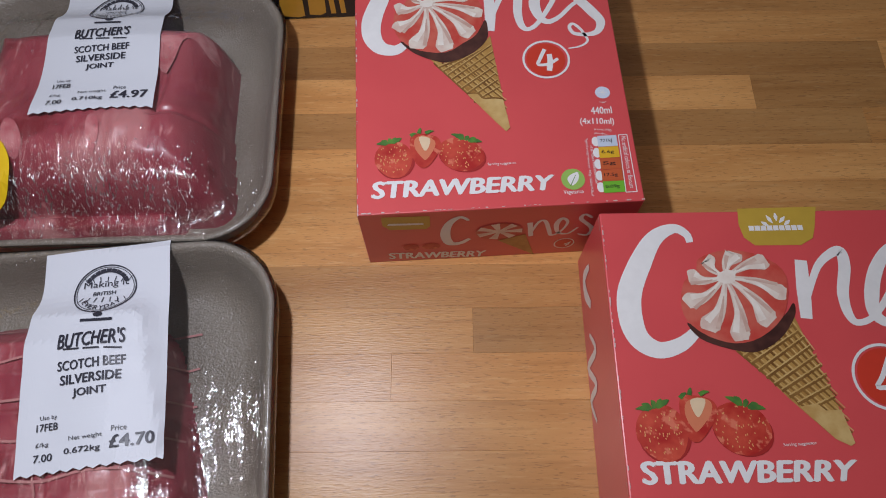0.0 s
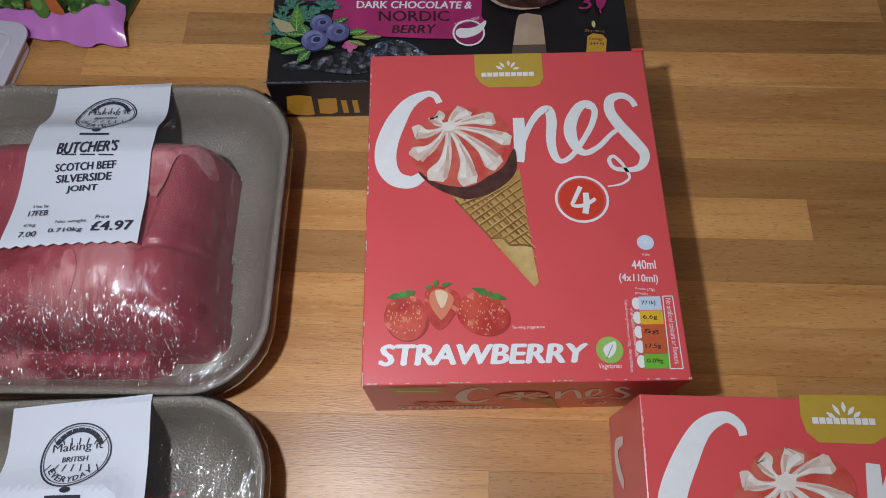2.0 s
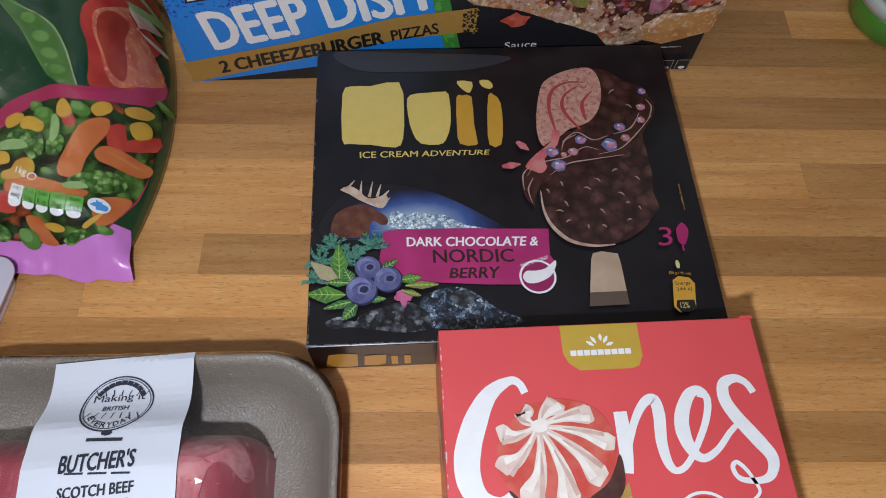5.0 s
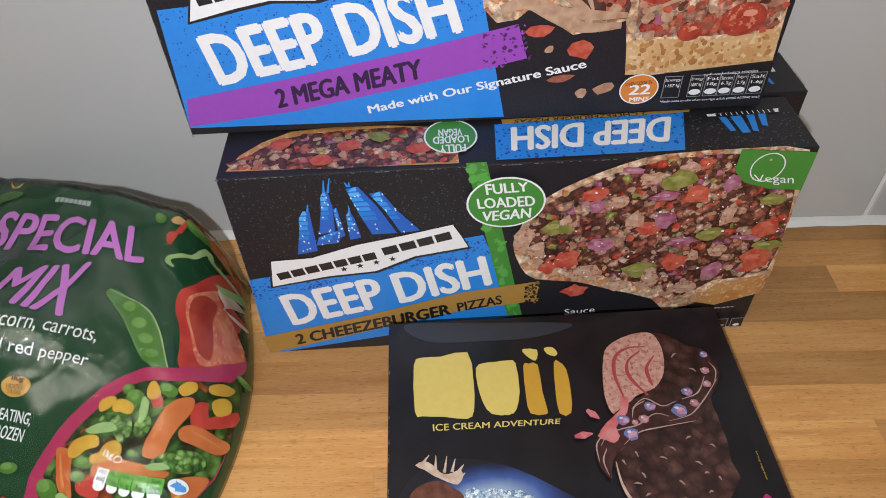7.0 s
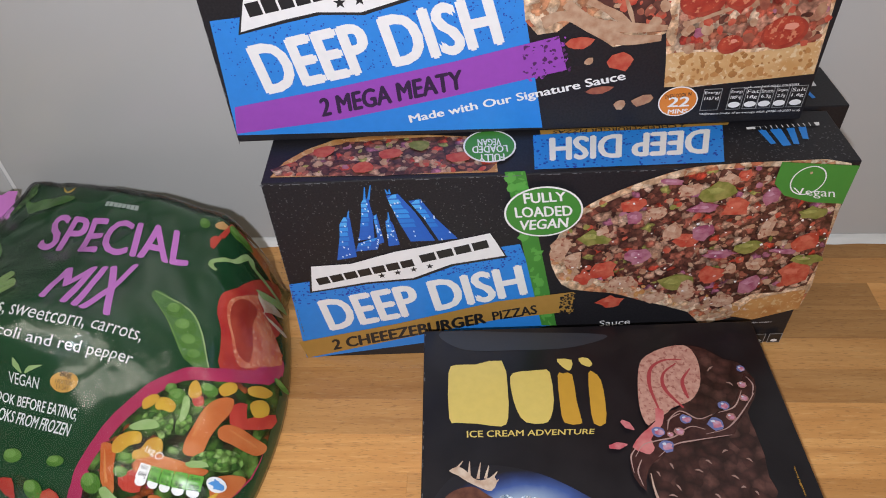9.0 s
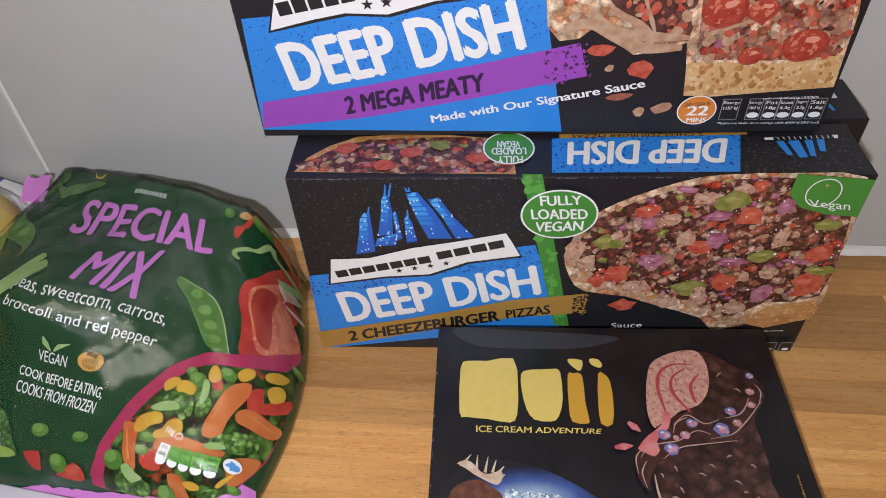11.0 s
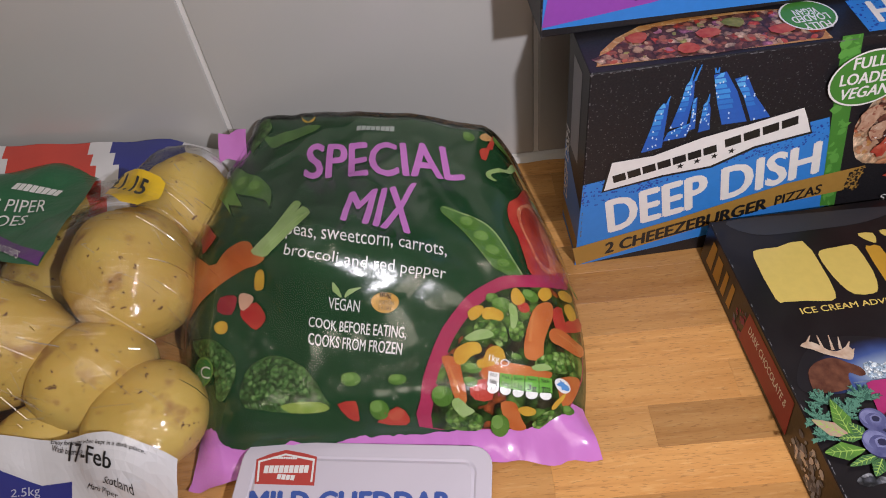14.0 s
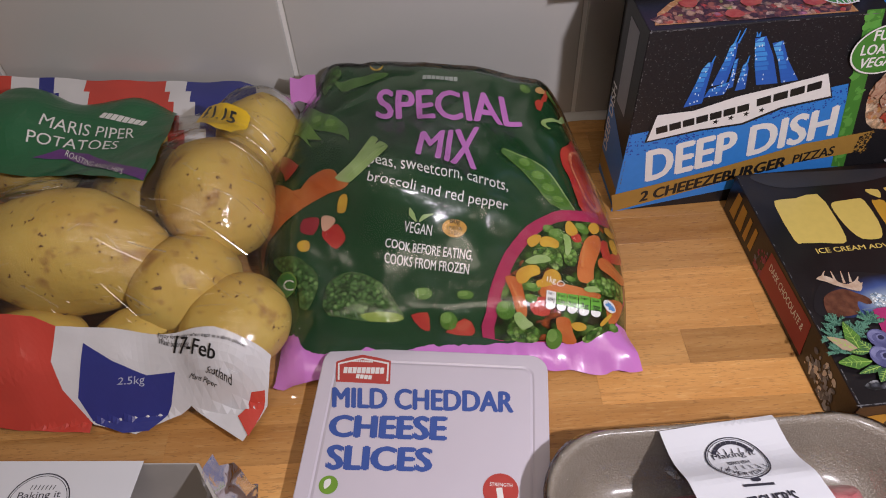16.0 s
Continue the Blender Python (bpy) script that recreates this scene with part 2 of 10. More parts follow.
class Print:
    """Printed art on a face: flat shapes in the face's own metres, laid on the surface one thin ink layer above another."""

    def __init__(self, parent, fn, step=0.0, base=0.00012, layer=0.00006):
        self.parent, self.fn, self.step, self.base, self.layer, self.count, self.last = parent, fn, step, base, layer, 0, {}

    def host(self, name):
        """The part that a detail is printed on, where it has one."""
        for key in HOSTS.get(name, ()):
            if key in self.last:
                return self.last[key]
        return self.parent

    def put(self, name, bm, material, k, label="", kind=""):
        if self.step:
            bmesh.ops.triangulate(bm, faces=bm.faces[:])
            for _ in range(5):
                long = [e for e in bm.edges if e.calc_length() > self.step]
                if not long:
                    break
                bmesh.ops.subdivide_edges(bm, edges=long, cuts=1)
                bmesh.ops.triangulate(bm, faces=[f for f in bm.faces if len(f.verts) > 3])
        self.count += 1
        h = self.base + self.layer * k + 1.5e-6 * self.count
        for v in bm.verts:
            v.co = self.fn(v.co.x, v.co.y, h + v.co.z)
        ob = part(name, bm, material, self.host(name), label)
        self.last[name] = ob
        if kind:
            tagged(ob, kind=kind)
        return ob

    def poly(self, name, pts, material, k=0, smooth=0, label=""):
        bm = bmesh.new()
        if smooth:
            pts = smooth_path(pts, smooth, True)
        bm.faces.new([bm.verts.new((p[0], p[1], 0)) for p in pts])
        return self.put(name, bm, material, k, label)

    def disc(self, name, c, rx, ry, material, k=0, n=32, rot=0.0, label="", wobble=0.0, seed=0):
        r = random.Random(seed)
        ca, sa = math.cos(radians(rot)), math.sin(radians(rot))
        pts = []
        for i in range(n):
            a = 2 * math.pi * i / n
            w = 1 + wobble * (r.random() - 0.5)
            x, y = rx * w * math.cos(a), ry * w * math.sin(a)
            pts.append((c[0] + x * ca - y * sa, c[1] + x * sa + y * ca))
        return self.poly(name, pts, material, k, 0, label)

    def ring(self, name, c, rx, ry, wd, material, k=0, n=40, rot=0.0):
        bm = bmesh.new()
        ca, sa = math.cos(radians(rot)), math.sin(radians(rot))
        rows = []
        for q in (0, wd):
            rows.append([])
            for i in range(n):
                a = 2 * math.pi * i / n
                x, y = (rx - q) * math.cos(a), (ry - q) * math.sin(a)
                rows[-1].append(bm.verts.new((c[0] + x * ca - y * sa, c[1] + x * sa + y * ca, 0)))
        for i in range(n):
            j = (i + 1) % n
            bm.faces.new((rows[0][i], rows[0][j], rows[1][j], rows[1][i]))
        return self.put(name, bm, material, k)

    def stroke(self, name, pts, widths, material, k=0, n=8, label=""):
        """A brush stroke: a ribbon along a smooth path with the given widths at its points."""
        path = smooth_path(pts, n)
        m = len(path)
        ws = [np.interp(i / (m - 1) * (len(widths) - 1), range(len(widths)), widths) for i in range(m)]
        bm = bmesh.new()
        L, R = [], []
        for i, p in enumerate(path):
            d = (path[min(i + 1, m - 1)] - path[max(i - 1, 0)]).normalized()
            o = Vector((-d.y, d.x)) * ws[i] / 2
            L.append(bm.verts.new((*(p + o), 0)))
            R.append(bm.verts.new((*(p - o), 0)))
        for i in range(m - 1):
            bm.faces.new((L[i], R[i], R[i + 1], L[i + 1]))
        return self.put(name, bm, material, k, label)

    def text(self, name, words, quad, material, k=1, bold=0.0, label=""):
        """Words filling a quad: bottom left, bottom right, top right, top left; or (bl, br, height)."""
        cu = bpy.data.curves.new("type", "FONT")
        cu.body, cu.size, cu.resolution_u = words, 1.0, 3
        ob = bpy.data.objects.new("type", cu)
        scene.collection.objects.link(ob)
        me = bpy.data.meshes.new_from_object(ob)
        bpy.data.objects.remove(ob)
        bm = bmesh.new()
        bm.from_mesh(me)
        for i, (dx, dy) in enumerate(((-1.4, 0), (1.4, 0), (0, 0.7), (0, -0.7)) if bold else ()):     # heavier type: the same letters again, a hair to each side
            first = len(bm.verts)
            bm.from_mesh(me)
            bm.verts.ensure_lookup_table()
            for v in bm.verts[first:]:
                v.co += Vector((dx * bold, dy * bold, 4e-7 * (i + 1)))
        bpy.data.meshes.remove(me)
        bpy.data.curves.remove(cu)
        xs, ys = [v.co.x for v in bm.verts], [v.co.y for v in bm.verts]
        x0, x1, y0, y1 = min(xs), max(xs), min(ys), max(ys)
        q = [Vector(p[:2]) if hasattr(p, "__len__") else p for p in quad]
        if len(q) == 3:
            d = (q[1] - q[0]).normalized()
            up = Vector((-d.y, d.x)) * q[2]
            q = [q[0], q[1], q[1] + up, q[0] + up]
        for v in bm.verts:
            u, w = (v.co.x - x0) / (x1 - x0), (v.co.y - y0) / (y1 - y0)
            p = (q[0] * (1 - u) + q[1] * u) * (1 - w) + (q[3] * (1 - u) + q[2] * u) * w
            v.co = (p.x, p.y, v.co.z)
        return self.put(name, bm, material, k, label)

    def bits(self, name, items, material_list, k=1, label="", n=9, seed=1, gap=1):
        """Many small printed pieces in one mesh: (x, y, rx, ry, turn, material index)."""
        r = random.Random(seed)
        bm = bmesh.new()
        self.count += 1
        h = self.base + self.layer * k + 1.5e-6 * self.count
        for i, (x, y, rx, ry, rot, mi) in enumerate(items):
            ca, sa = math.cos(rot), math.sin(rot)
            vs = []
            for j in range(n):
                a = 2 * math.pi * j / n
                w = 0.8 + 0.4 * r.random()
                px, py = rx * w * math.cos(a), ry * w * math.sin(a)
                vs.append(bm.verts.new(self.fn(x + px * ca - py * sa, y + px * sa + py * ca, h + 1.0e-6 * gap * i)))
            f = bm.faces.new(vs)
            f.material_index = mi
        ob = part(name, bm, material_list, self.host(name), label)
        return tagged(ob, kind="stuff")


def flat(ox, oy, oz, u, v):
    """A plane face: origin, the directions of its two axes, normal from them."""
    o, u, v = Vector((ox, oy, oz)), Vector(u), Vector(v)
    n = u.cross(v)
    return lambda a, b, h: o + u * a + v * b + n * h


# ---------------------------------------------------------------- structure
def beech(tone):
    """Oiled beech: soft long figure, short dark flecks along the grain, pale rays; tone lightens or darkens one stave's timber."""
    m = bpy.data.materials.new("oiled_beech")
    m.use_nodes = True
    nt = m.node_tree
    bs = nt.nodes["Principled BSDF"]
    N, K = nt.nodes.new, nt.links.new
    tc, oi = N("ShaderNodeTexCoord"), N("ShaderNodeObjectInfo")
    sh = N("ShaderNodeVectorMath")
    sh.operation = "SCALE"
    sh.inputs[0].default_value = (7.3, 3.1, 5.7)
    K(oi.outputs["Random"], sh.inputs["Scale"])
    off = N("ShaderNodeVectorMath")
    off.operation = "ADD"
    K(tc.outputs["Object"], off.inputs[0])
    K(sh.outputs[0], off.inputs[1])

    def grain(stretch, scale, detail, distortion=0.0):
        mp, g = N("ShaderNodeMapping"), N("ShaderNodeTexNoise")
        mp.inputs["Scale"].default_value = stretch
        g.inputs["Scale"].default_value, g.inputs["Detail"].default_value, g.inputs["Distortion"].default_value = scale, detail, distortion
        K(off.outputs[0], mp.inputs["Vector"])
        K(mp.outputs[0], g.inputs["Vector"])
        return g.outputs["Fac"]

    def over(fac, lo, hi, most, below, colour):
        mr, mx = N("ShaderNodeMapRange"), N("ShaderNodeMix")
        mr.inputs["From Min"].default_value, mr.inputs["From Max"].default_value, mr.inputs["To Max"].default_value = lo, hi, most
        mx.data_type = "RGBA"
        K(fac, mr.inputs["Value"])
        K(mr.outputs[0], mx.inputs["Factor"])
        K(below, mx.inputs["A"])
        mx.inputs["B"].default_value = (*colour, 1)
        return mx.outputs["Result"]
    figure, streak, fleck, ray = grain((4, 30, 20), 1.6, 5, 0.5), grain((14, 260, 60), 1.0, 3, 0.2), grain((210, 1500, 300), 1.0, 2), grain((90, 700, 300), 1.0, 2)
    rp = N("ShaderNodeValToRGB")
    rp.color_ramp.elements[0].position, rp.color_ramp.elements[0].color = 0.28, (0.48 * tone, 0.216 * tone, 0.060 * tone, 1)
    rp.color_ramp.elements[1].position, rp.color_ramp.elements[1].color = 0.72, (0.66 * tone, 0.350 * tone, 0.120 * tone, 1)
    K(figure, rp.inputs["Fac"])
    out = over(streak, 0.52, 0.72, 0.45, rp.outputs[0], (0.36 * tone, 0.155 * tone, 0.043 * tone))
    out = over(ray, 0.56, 0.70, 0.30, out, (0.72 * tone, 0.45 * tone, 0.19 * tone))
    out = over(fleck, 0.60, 0.66, 0.42, out, (0.20 * tone, 0.085 * tone, 0.03 * tone))
    hs, mr = N("ShaderNodeHueSaturation"), N("ShaderNodeMapRange")
    mr.inputs["To Min"].default_value, mr.inputs["To Max"].default_value = 0.92, 1.08
    K(oi.outputs["Random"], mr.inputs["Value"])
    K(mr.outputs[0], hs.inputs["Value"])
    K(out, hs.inputs["Color"])
    K(hs.outputs[0], bs.inputs["Base Color"])
    bs.inputs["Roughness"].default_value = 0.36
    bp = N("ShaderNodeBump")
    bp.inputs["Strength"].default_value, bp.inputs["Distance"].default_value = 0.14, 0.0006
    K(fleck, bp.inputs["Height"])
    K(bp.outputs[0], bs.inputs["Normal"])
    return m


BEECH = {"d": beech(0.74), "m": beech(0.94), "l": beech(1.12)}

tile_glaze = mat("glazed_tile", (0.51, 0.505, 0.49), 0.18, scale=6, second=(0.475, 0.47, 0.455), amount=0.5, bump=0.05, bump_scale=14, rand=0.03)
grout = mat("white_grout", (0.80, 0.79, 0.77), 0.8, bump=0.4, bump_scale=900)
plaster = mat("painted_plaster", (0.62, 0.58, 0.52), 0.8, scale=3, bump=0.1, bump_scale=60)
floor_mat = mat("floor_vinyl", (0.25, 0.2, 0.16), 0.5, scale=5)
sealant = mat("white_sealant", (0.72, 0.71, 0.68), 0.45, scale=60, bump=0.3, bump_scale=200)

TILE_X = 0.145
ROOM = Matrix.Translation(WALL_AT) @ TR          # x along the wall, y into it


def structure(name, bm, material, label, m=ROOM, category=""):
    ob = new(name, mesh_of(name, bm, material))
    ob.matrix_world = m
    return tagged(ob, label, category or name.split("_")[0], kind="structure")


wall_n = structure("wall_north", box_bm(-1.6, 1.6, 0.0011, 0.15, -0.95, 1.5), grout, "kitchen wall with large plain pale grey tiles", category="wall")
# unseen shell added round the worktop so that light bounces back from it
structure("wall_south", box_bm(-1.6, 1.6, -2.6, -2.5, -0.95, 1.5), plaster, "unseen plain wall closing the room", category="wall")
structure("wall_east", box_bm(1.6, 1.7, -2.6, 0.15, -0.95, 1.5), plaster, "unseen plain wall closing the room", category="wall")
structure("wall_west", box_bm(-1.7, -1.6, -2.6, 0.15, -0.95, 1.5), plaster, "unseen plain wall closing the room", category="wall")
structure("ceiling", box_bm(-1.7, 1.7, -2.6, 0.15, 1.5, 1.6), plaster, "unseen plain ceiling closing the room", category="ceiling")
structure("floor", box_bm(-1.7, 1.7, -2.6, 0.15, -1.0, -0.95), floor_mat, "unseen plain floor closing the room", category="floor")
worktop = structure("worktop", box_bm(-1.55, 1.55, -0.645, 0.0008, -0.04, -0.0022), mat("worktop_core", (0.12, 0.06, 0.025), 0.7), "oiled beech block worktop of glued staves", category="worktop")
rs = random.Random(4)
bm = bmesh.new()
prev = []
for i in range(160):
    x = -1.3 + 2.6 * i / 159
    prev.append([bm.verts.new((x, y, z)) for y, z in ((-0.004 - 0.0016 * rs.random(), 0.0004), (-0.002, 0.003 + 0.0012 * rs.random()), (0.001, 0.0045 + 0.001 * rs.random()))])
for a, b in zip(prev, prev[1:]):
    for j in range(2):
        bm.faces.new((a[j], a[j + 1], b[j + 1], b[j]))
structure("trim_sealant", bm, sealant, "uneven white silicone bead along the foot of the wall", category="sealant")
# ---------------------------------------------------------------- cartons
def carton(name, label, m, w, d, h, body_mat, group="", category="carton"):
    """A folded card box standing on its origin, w along x, d along y, h up; the side flaps show as card edges."""
    ob = thing(name, label, category, m, group)
    bm = box_bm(0, w, 0, d, 0, h)
    bmesh.ops.subdivide_edges(bm, edges=bm.edges[:], cuts=5, use_grid_fill=True)
    sharp = [e for e in bm.edges if len(e.link_faces) == 2 and e.calc_face_angle() > 1]
    bmesh.ops.bevel(bm, geom=sharp, offset=0.0006, segments=2, profile=0.5, affect="EDGES")
    part("box_shell", bm, body_mat, ob)
    return ob


red_card = mat("red_card", (0.66, 0.082, 0.085), 0.36, scale=30, second=(0.60, 0.066, 0.072), bump=0.04, bump_scale=500, coat=0.2, coat_rough=0.3)
black_card = mat("black_card", (0.008, 0.0065, 0.008), 0.3, spec=0.35, scale=60, second=(0.016, 0.014, 0.016), bump=0.05, bump_scale=500, coat=0.1, coat_rough=0.25)
pizza_card = mat("pizza_black_card", (0.010, 0.009, 0.011), 0.42, spec=0.35, scale=900, second=(0.026, 0.026, 0.03), amount=0.5, bump=0.05, bump_scale=500)

CONES_A = Matrix.Translation((0.1325, -0.3395, 0)) @ Matrix.Rotation(radians(0.0), 4, "Z")
CONES_B = Matrix.Translation((0.2349, -0.4739, 0)) @ Matrix.Rotation(radians(-2.5), 4, "Z")
DARK_BOX = Matrix.Translation((0.0755, -0.1775, 0)) @ Matrix.Rotation(radians(-0.2), 4, "Z")
PIZZA_A = Matrix.Translation((0.002, 0.0, 0))
PIZZA_B = Matrix.Translation((0.016, 0.0475, 0))
PIZZA_C = Matrix.Translation((-0.0155, 0.0345, 0.1405)) @ Matrix.Rotation(radians(0.0), 4, "Z")
cones_a = carton("cone_carton", "bright red card box of four strawberry ice cream cones", CONES_A, 0.1295, 0.158, 0.057, red_card, "ice cream cone cartons")
cones_b = carton("cone_carton", "bright red card box of cones, wide printed face up", CONES_B, 0.158, 0.1295, 0.057, red_card, "ice cream cone cartons")
dark_box = carton("ice_cream_carton", "glossy black card box of chocolate ice creams lying flat", DARK_BOX, 0.190, 0.170, 0.031, black_card)
pizza_a = carton("pizza_carton", "black and blue vegan pizza carton standing on its edge", PIZZA_A, 0.292, 0.044, 0.139, pizza_card, "pizza cartons")
pizza_b = carton("pizza_carton", "black pizza carton standing behind another pizza carton", PIZZA_B, 0.292, 0.040, 0.139, pizza_card, "pizza cartons")
pizza_c = carton("pizza_carton", "blue and purple meat pizza carton stacked on two others", PIZZA_C, 0.292, 0.044, 0.139, pizza_card, "pizza cartons")

# ---------------------------------------------------------------- printed art of the cartons
GOLD, GOLD_DK = ink(0.50, 0.33, 0.045, 0.35), ink(0.30, 0.19, 0.03, 0.35)
LEAF, LEAF_DK, LEAF_LT = photo((0.10, 0.25, 0.035), (0.05, 0.14, 0.03), 150), photo((0.03, 0.10, 0.035), (0.055, 0.15, 0.05), 150), ink(0.30, 0.48, 0.10)
BERRY, BERRY_DK, SEED = photo((0.40, 0.016, 0.013), (0.58, 0.075, 0.042), 110, e=(0.66, 0.17, 0.10), escale=170), ink(0.36, 0.020, 0.018), ink(0.66, 0.30, 0.12)
CREAM, SAUCE, CHOC = photo((0.74, 0.66, 0.57), (0.62, 0.45, 0.38), 120), photo((0.52, 0.055, 0.040), (0.58, 0.13, 0.09), 110), photo((0.045, 0.014, 0.011), (0.085, 0.030, 0.022), 200)
CREAM_LT, CREAM_DK = photo((0.82, 0.77, 0.70), (0.72, 0.62, 0.54), 160), photo((0.52, 0.33, 0.27), (0.62, 0.46, 0.38), 160)
WAFER, WAFER_DK, WAFER_LT = photo((0.46, 0.27, 0.075), (0.34, 0.17, 0.040), 130), photo((0.16, 0.070, 0.015), (0.26, 0.13, 0.032), 200), photo((0.60, 0.42, 0.17), (0.48, 0.29, 0.09), 150)


def letter_bars(p, a, b, h, n, m, k, name="brand_bar"):
    """A maker's name as a close row of n plain blocks along a line from a to b."""
    d = Vector((b[0] - a[0], b[1] - a[1]))
    up = Vector((-d.y, d.x)).normalized() * h
    for i in range(n):
        s, e = Vector(a) + d * (i / n), Vector(a) + d * ((i + 0.86) / n)
        p.poly(name, [s, e, e + up, s + up], m, k)


def inside(p, poly):
    x, y, c = p[0], p[1], False
    for (x0, y0), (x1, y1) in zip(poly, poly[1:] + poly[:1]):
        if (y0 > y) != (y1 > y) and x < (x1 - x0) * (y - y0) / (y1 - y0) + x0:
            c = not c
    return c


def scatter(poly, n, r0, r1, weights, seed, flat_by=0.7):
    """n small pieces at random inside an outline, with material numbers drawn by weight."""
    r = random.Random(seed)
    poly = [(p[0], p[1]) for p in poly]
    xs, ys = [p[0] for p in poly], [p[1] for p in poly]
    out = []
    while len(out) < n:
        p = (r.uniform(min(xs), max(xs)), r.uniform(min(ys), max(ys)))
        if inside(p, poly):
            s = r.uniform(r0, r1)
            out.append((p[0], p[1], s, s * r.uniform(flat_by, 1), r.uniform(0, 6.28), r.choices(range(len(weights)), weights)[0]))
    return out


def strawberry(p, c, rx, ry, turn, seed):
    p.disc("berry_shadow", (c[0] + 0.0006, c[1] - 0.0008), rx, ry * 0.96, BERRY_DK, 1, 24, turn)
    pts = []
    for i in range(20):
        a = 2 * math.pi * i / 20
        w = 1 - 0.22 * max(0, -math.sin(a)) * abs(math.cos(a))
        pts.append((math.cos(a) * rx * w, math.sin(a) * ry))
    ca, sa = math.cos(radians(turn)), math.sin(radians(turn))
    spin = lambda x, y: (c[0] + x * ca - y * sa, c[1] + x * sa + y * ca)
    p.poly("strawberry", [spin(*q) for q in pts], BERRY, 2)
    r = random.Random(seed)
    seeds = []
    for _ in range(90):
        x, y = r.uniform(-1, 1), r.uniform(-1, 1)
        if x * x + y * y < 0.75:
            q = spin(x * rx, y * ry)
            seeds.append((q[0], q[1], 0.00026, 0.00042, 0.2, 0))
    p.bits("berry_seed", seeds, [SEED], 3)
    for k in range(5):
        a = 90 + (k - 2) * 32
        q0, q1 = spin(0.2 * rx * math.cos(radians(a)), ry * 0.86), spin(rx * 0.75 * math.cos(radians(a)), ry * (0.9 + 0.28 * math.sin(radians(a))))
        p.stroke("berry_leaf", [q0, ((q0[0] + q1[0]) / 2 + 0.0004, (q0[1] + q1[1]) / 2 + 0.0006), q1], [0.0012, 0.0022, 0.0002], LEAF, 4, 4)


def cream_swirl(p, c, rim, size):
    """Piped cream: curving lobes from the tip to the rim with the ripple showing between them."""
    n = len(rim)
    r = random.Random(5)
    mixp = lambda a, b, t: (a[0] + (b[0] - a[0]) * t, a[1] + (b[1] - a[1]) * t)
    for i, q in enumerate(rim):
        gap = min(math.dist(q, rim[i - 1]), math.dist(q, rim[(i + 1) % n]))
        side = mixp(q, rim[(i + 1) % n], 0.34)
        bend = [mixp(c, q, 0.05), mixp(c, mixp(q, side, 0.9), 0.32), mixp(c, mixp(q, side, 0.6), 0.64), mixp(c, q, 0.88), mixp(c, q, 1.0)]
        w = gap * r.uniform(0.70, 0.92)
        p.stroke("cream_lobe", bend, [w * 0.14, w * 0.22, w * 0.40, w * 0.70, w * 0.46], CREAM, 6 + 0.2 * i, 7)
        out = mixp(q, rim[i - 1], 0.16)
        p.stroke("cream_ridge", [mixp(c, q, 0.12), mixp(c, mixp(out, side, 0.7), 0.5), mixp(c, out, 0.90)], [w * 0.05, w * 0.14, w * 0.24], CREAM_LT, 9, 6)
        out = mixp(q, rim[(i + 1) % n], 0.26)
        p.stroke("lobe_shade", [mixp(c, mixp(out, side, 0.8), 0.34), mixp(c, mixp(out, side, 0.5), 0.66), mixp(c, out, 0.93)], [w * 0.03, w * 0.12, w * 0.16], CREAM_DK, 9.5, 6)
    p.disc("cream_tip", c, 0.0034 * size, 0.0026 * size, CREAM_LT, 11, 12, 20, wobble=0.4)


def denser(lines):
    """The same family of lines with one more between each two."""
    out = [lines[0]]
    for (a, b), (c, d) in zip(lines, lines[1:]):
        out += [(((a[0] + c[0]) / 2, (a[1] + c[1]) / 2), ((b[0] + d[0]) / 2, (b[1] + d[1]) / 2)), (c, d)]
    return out


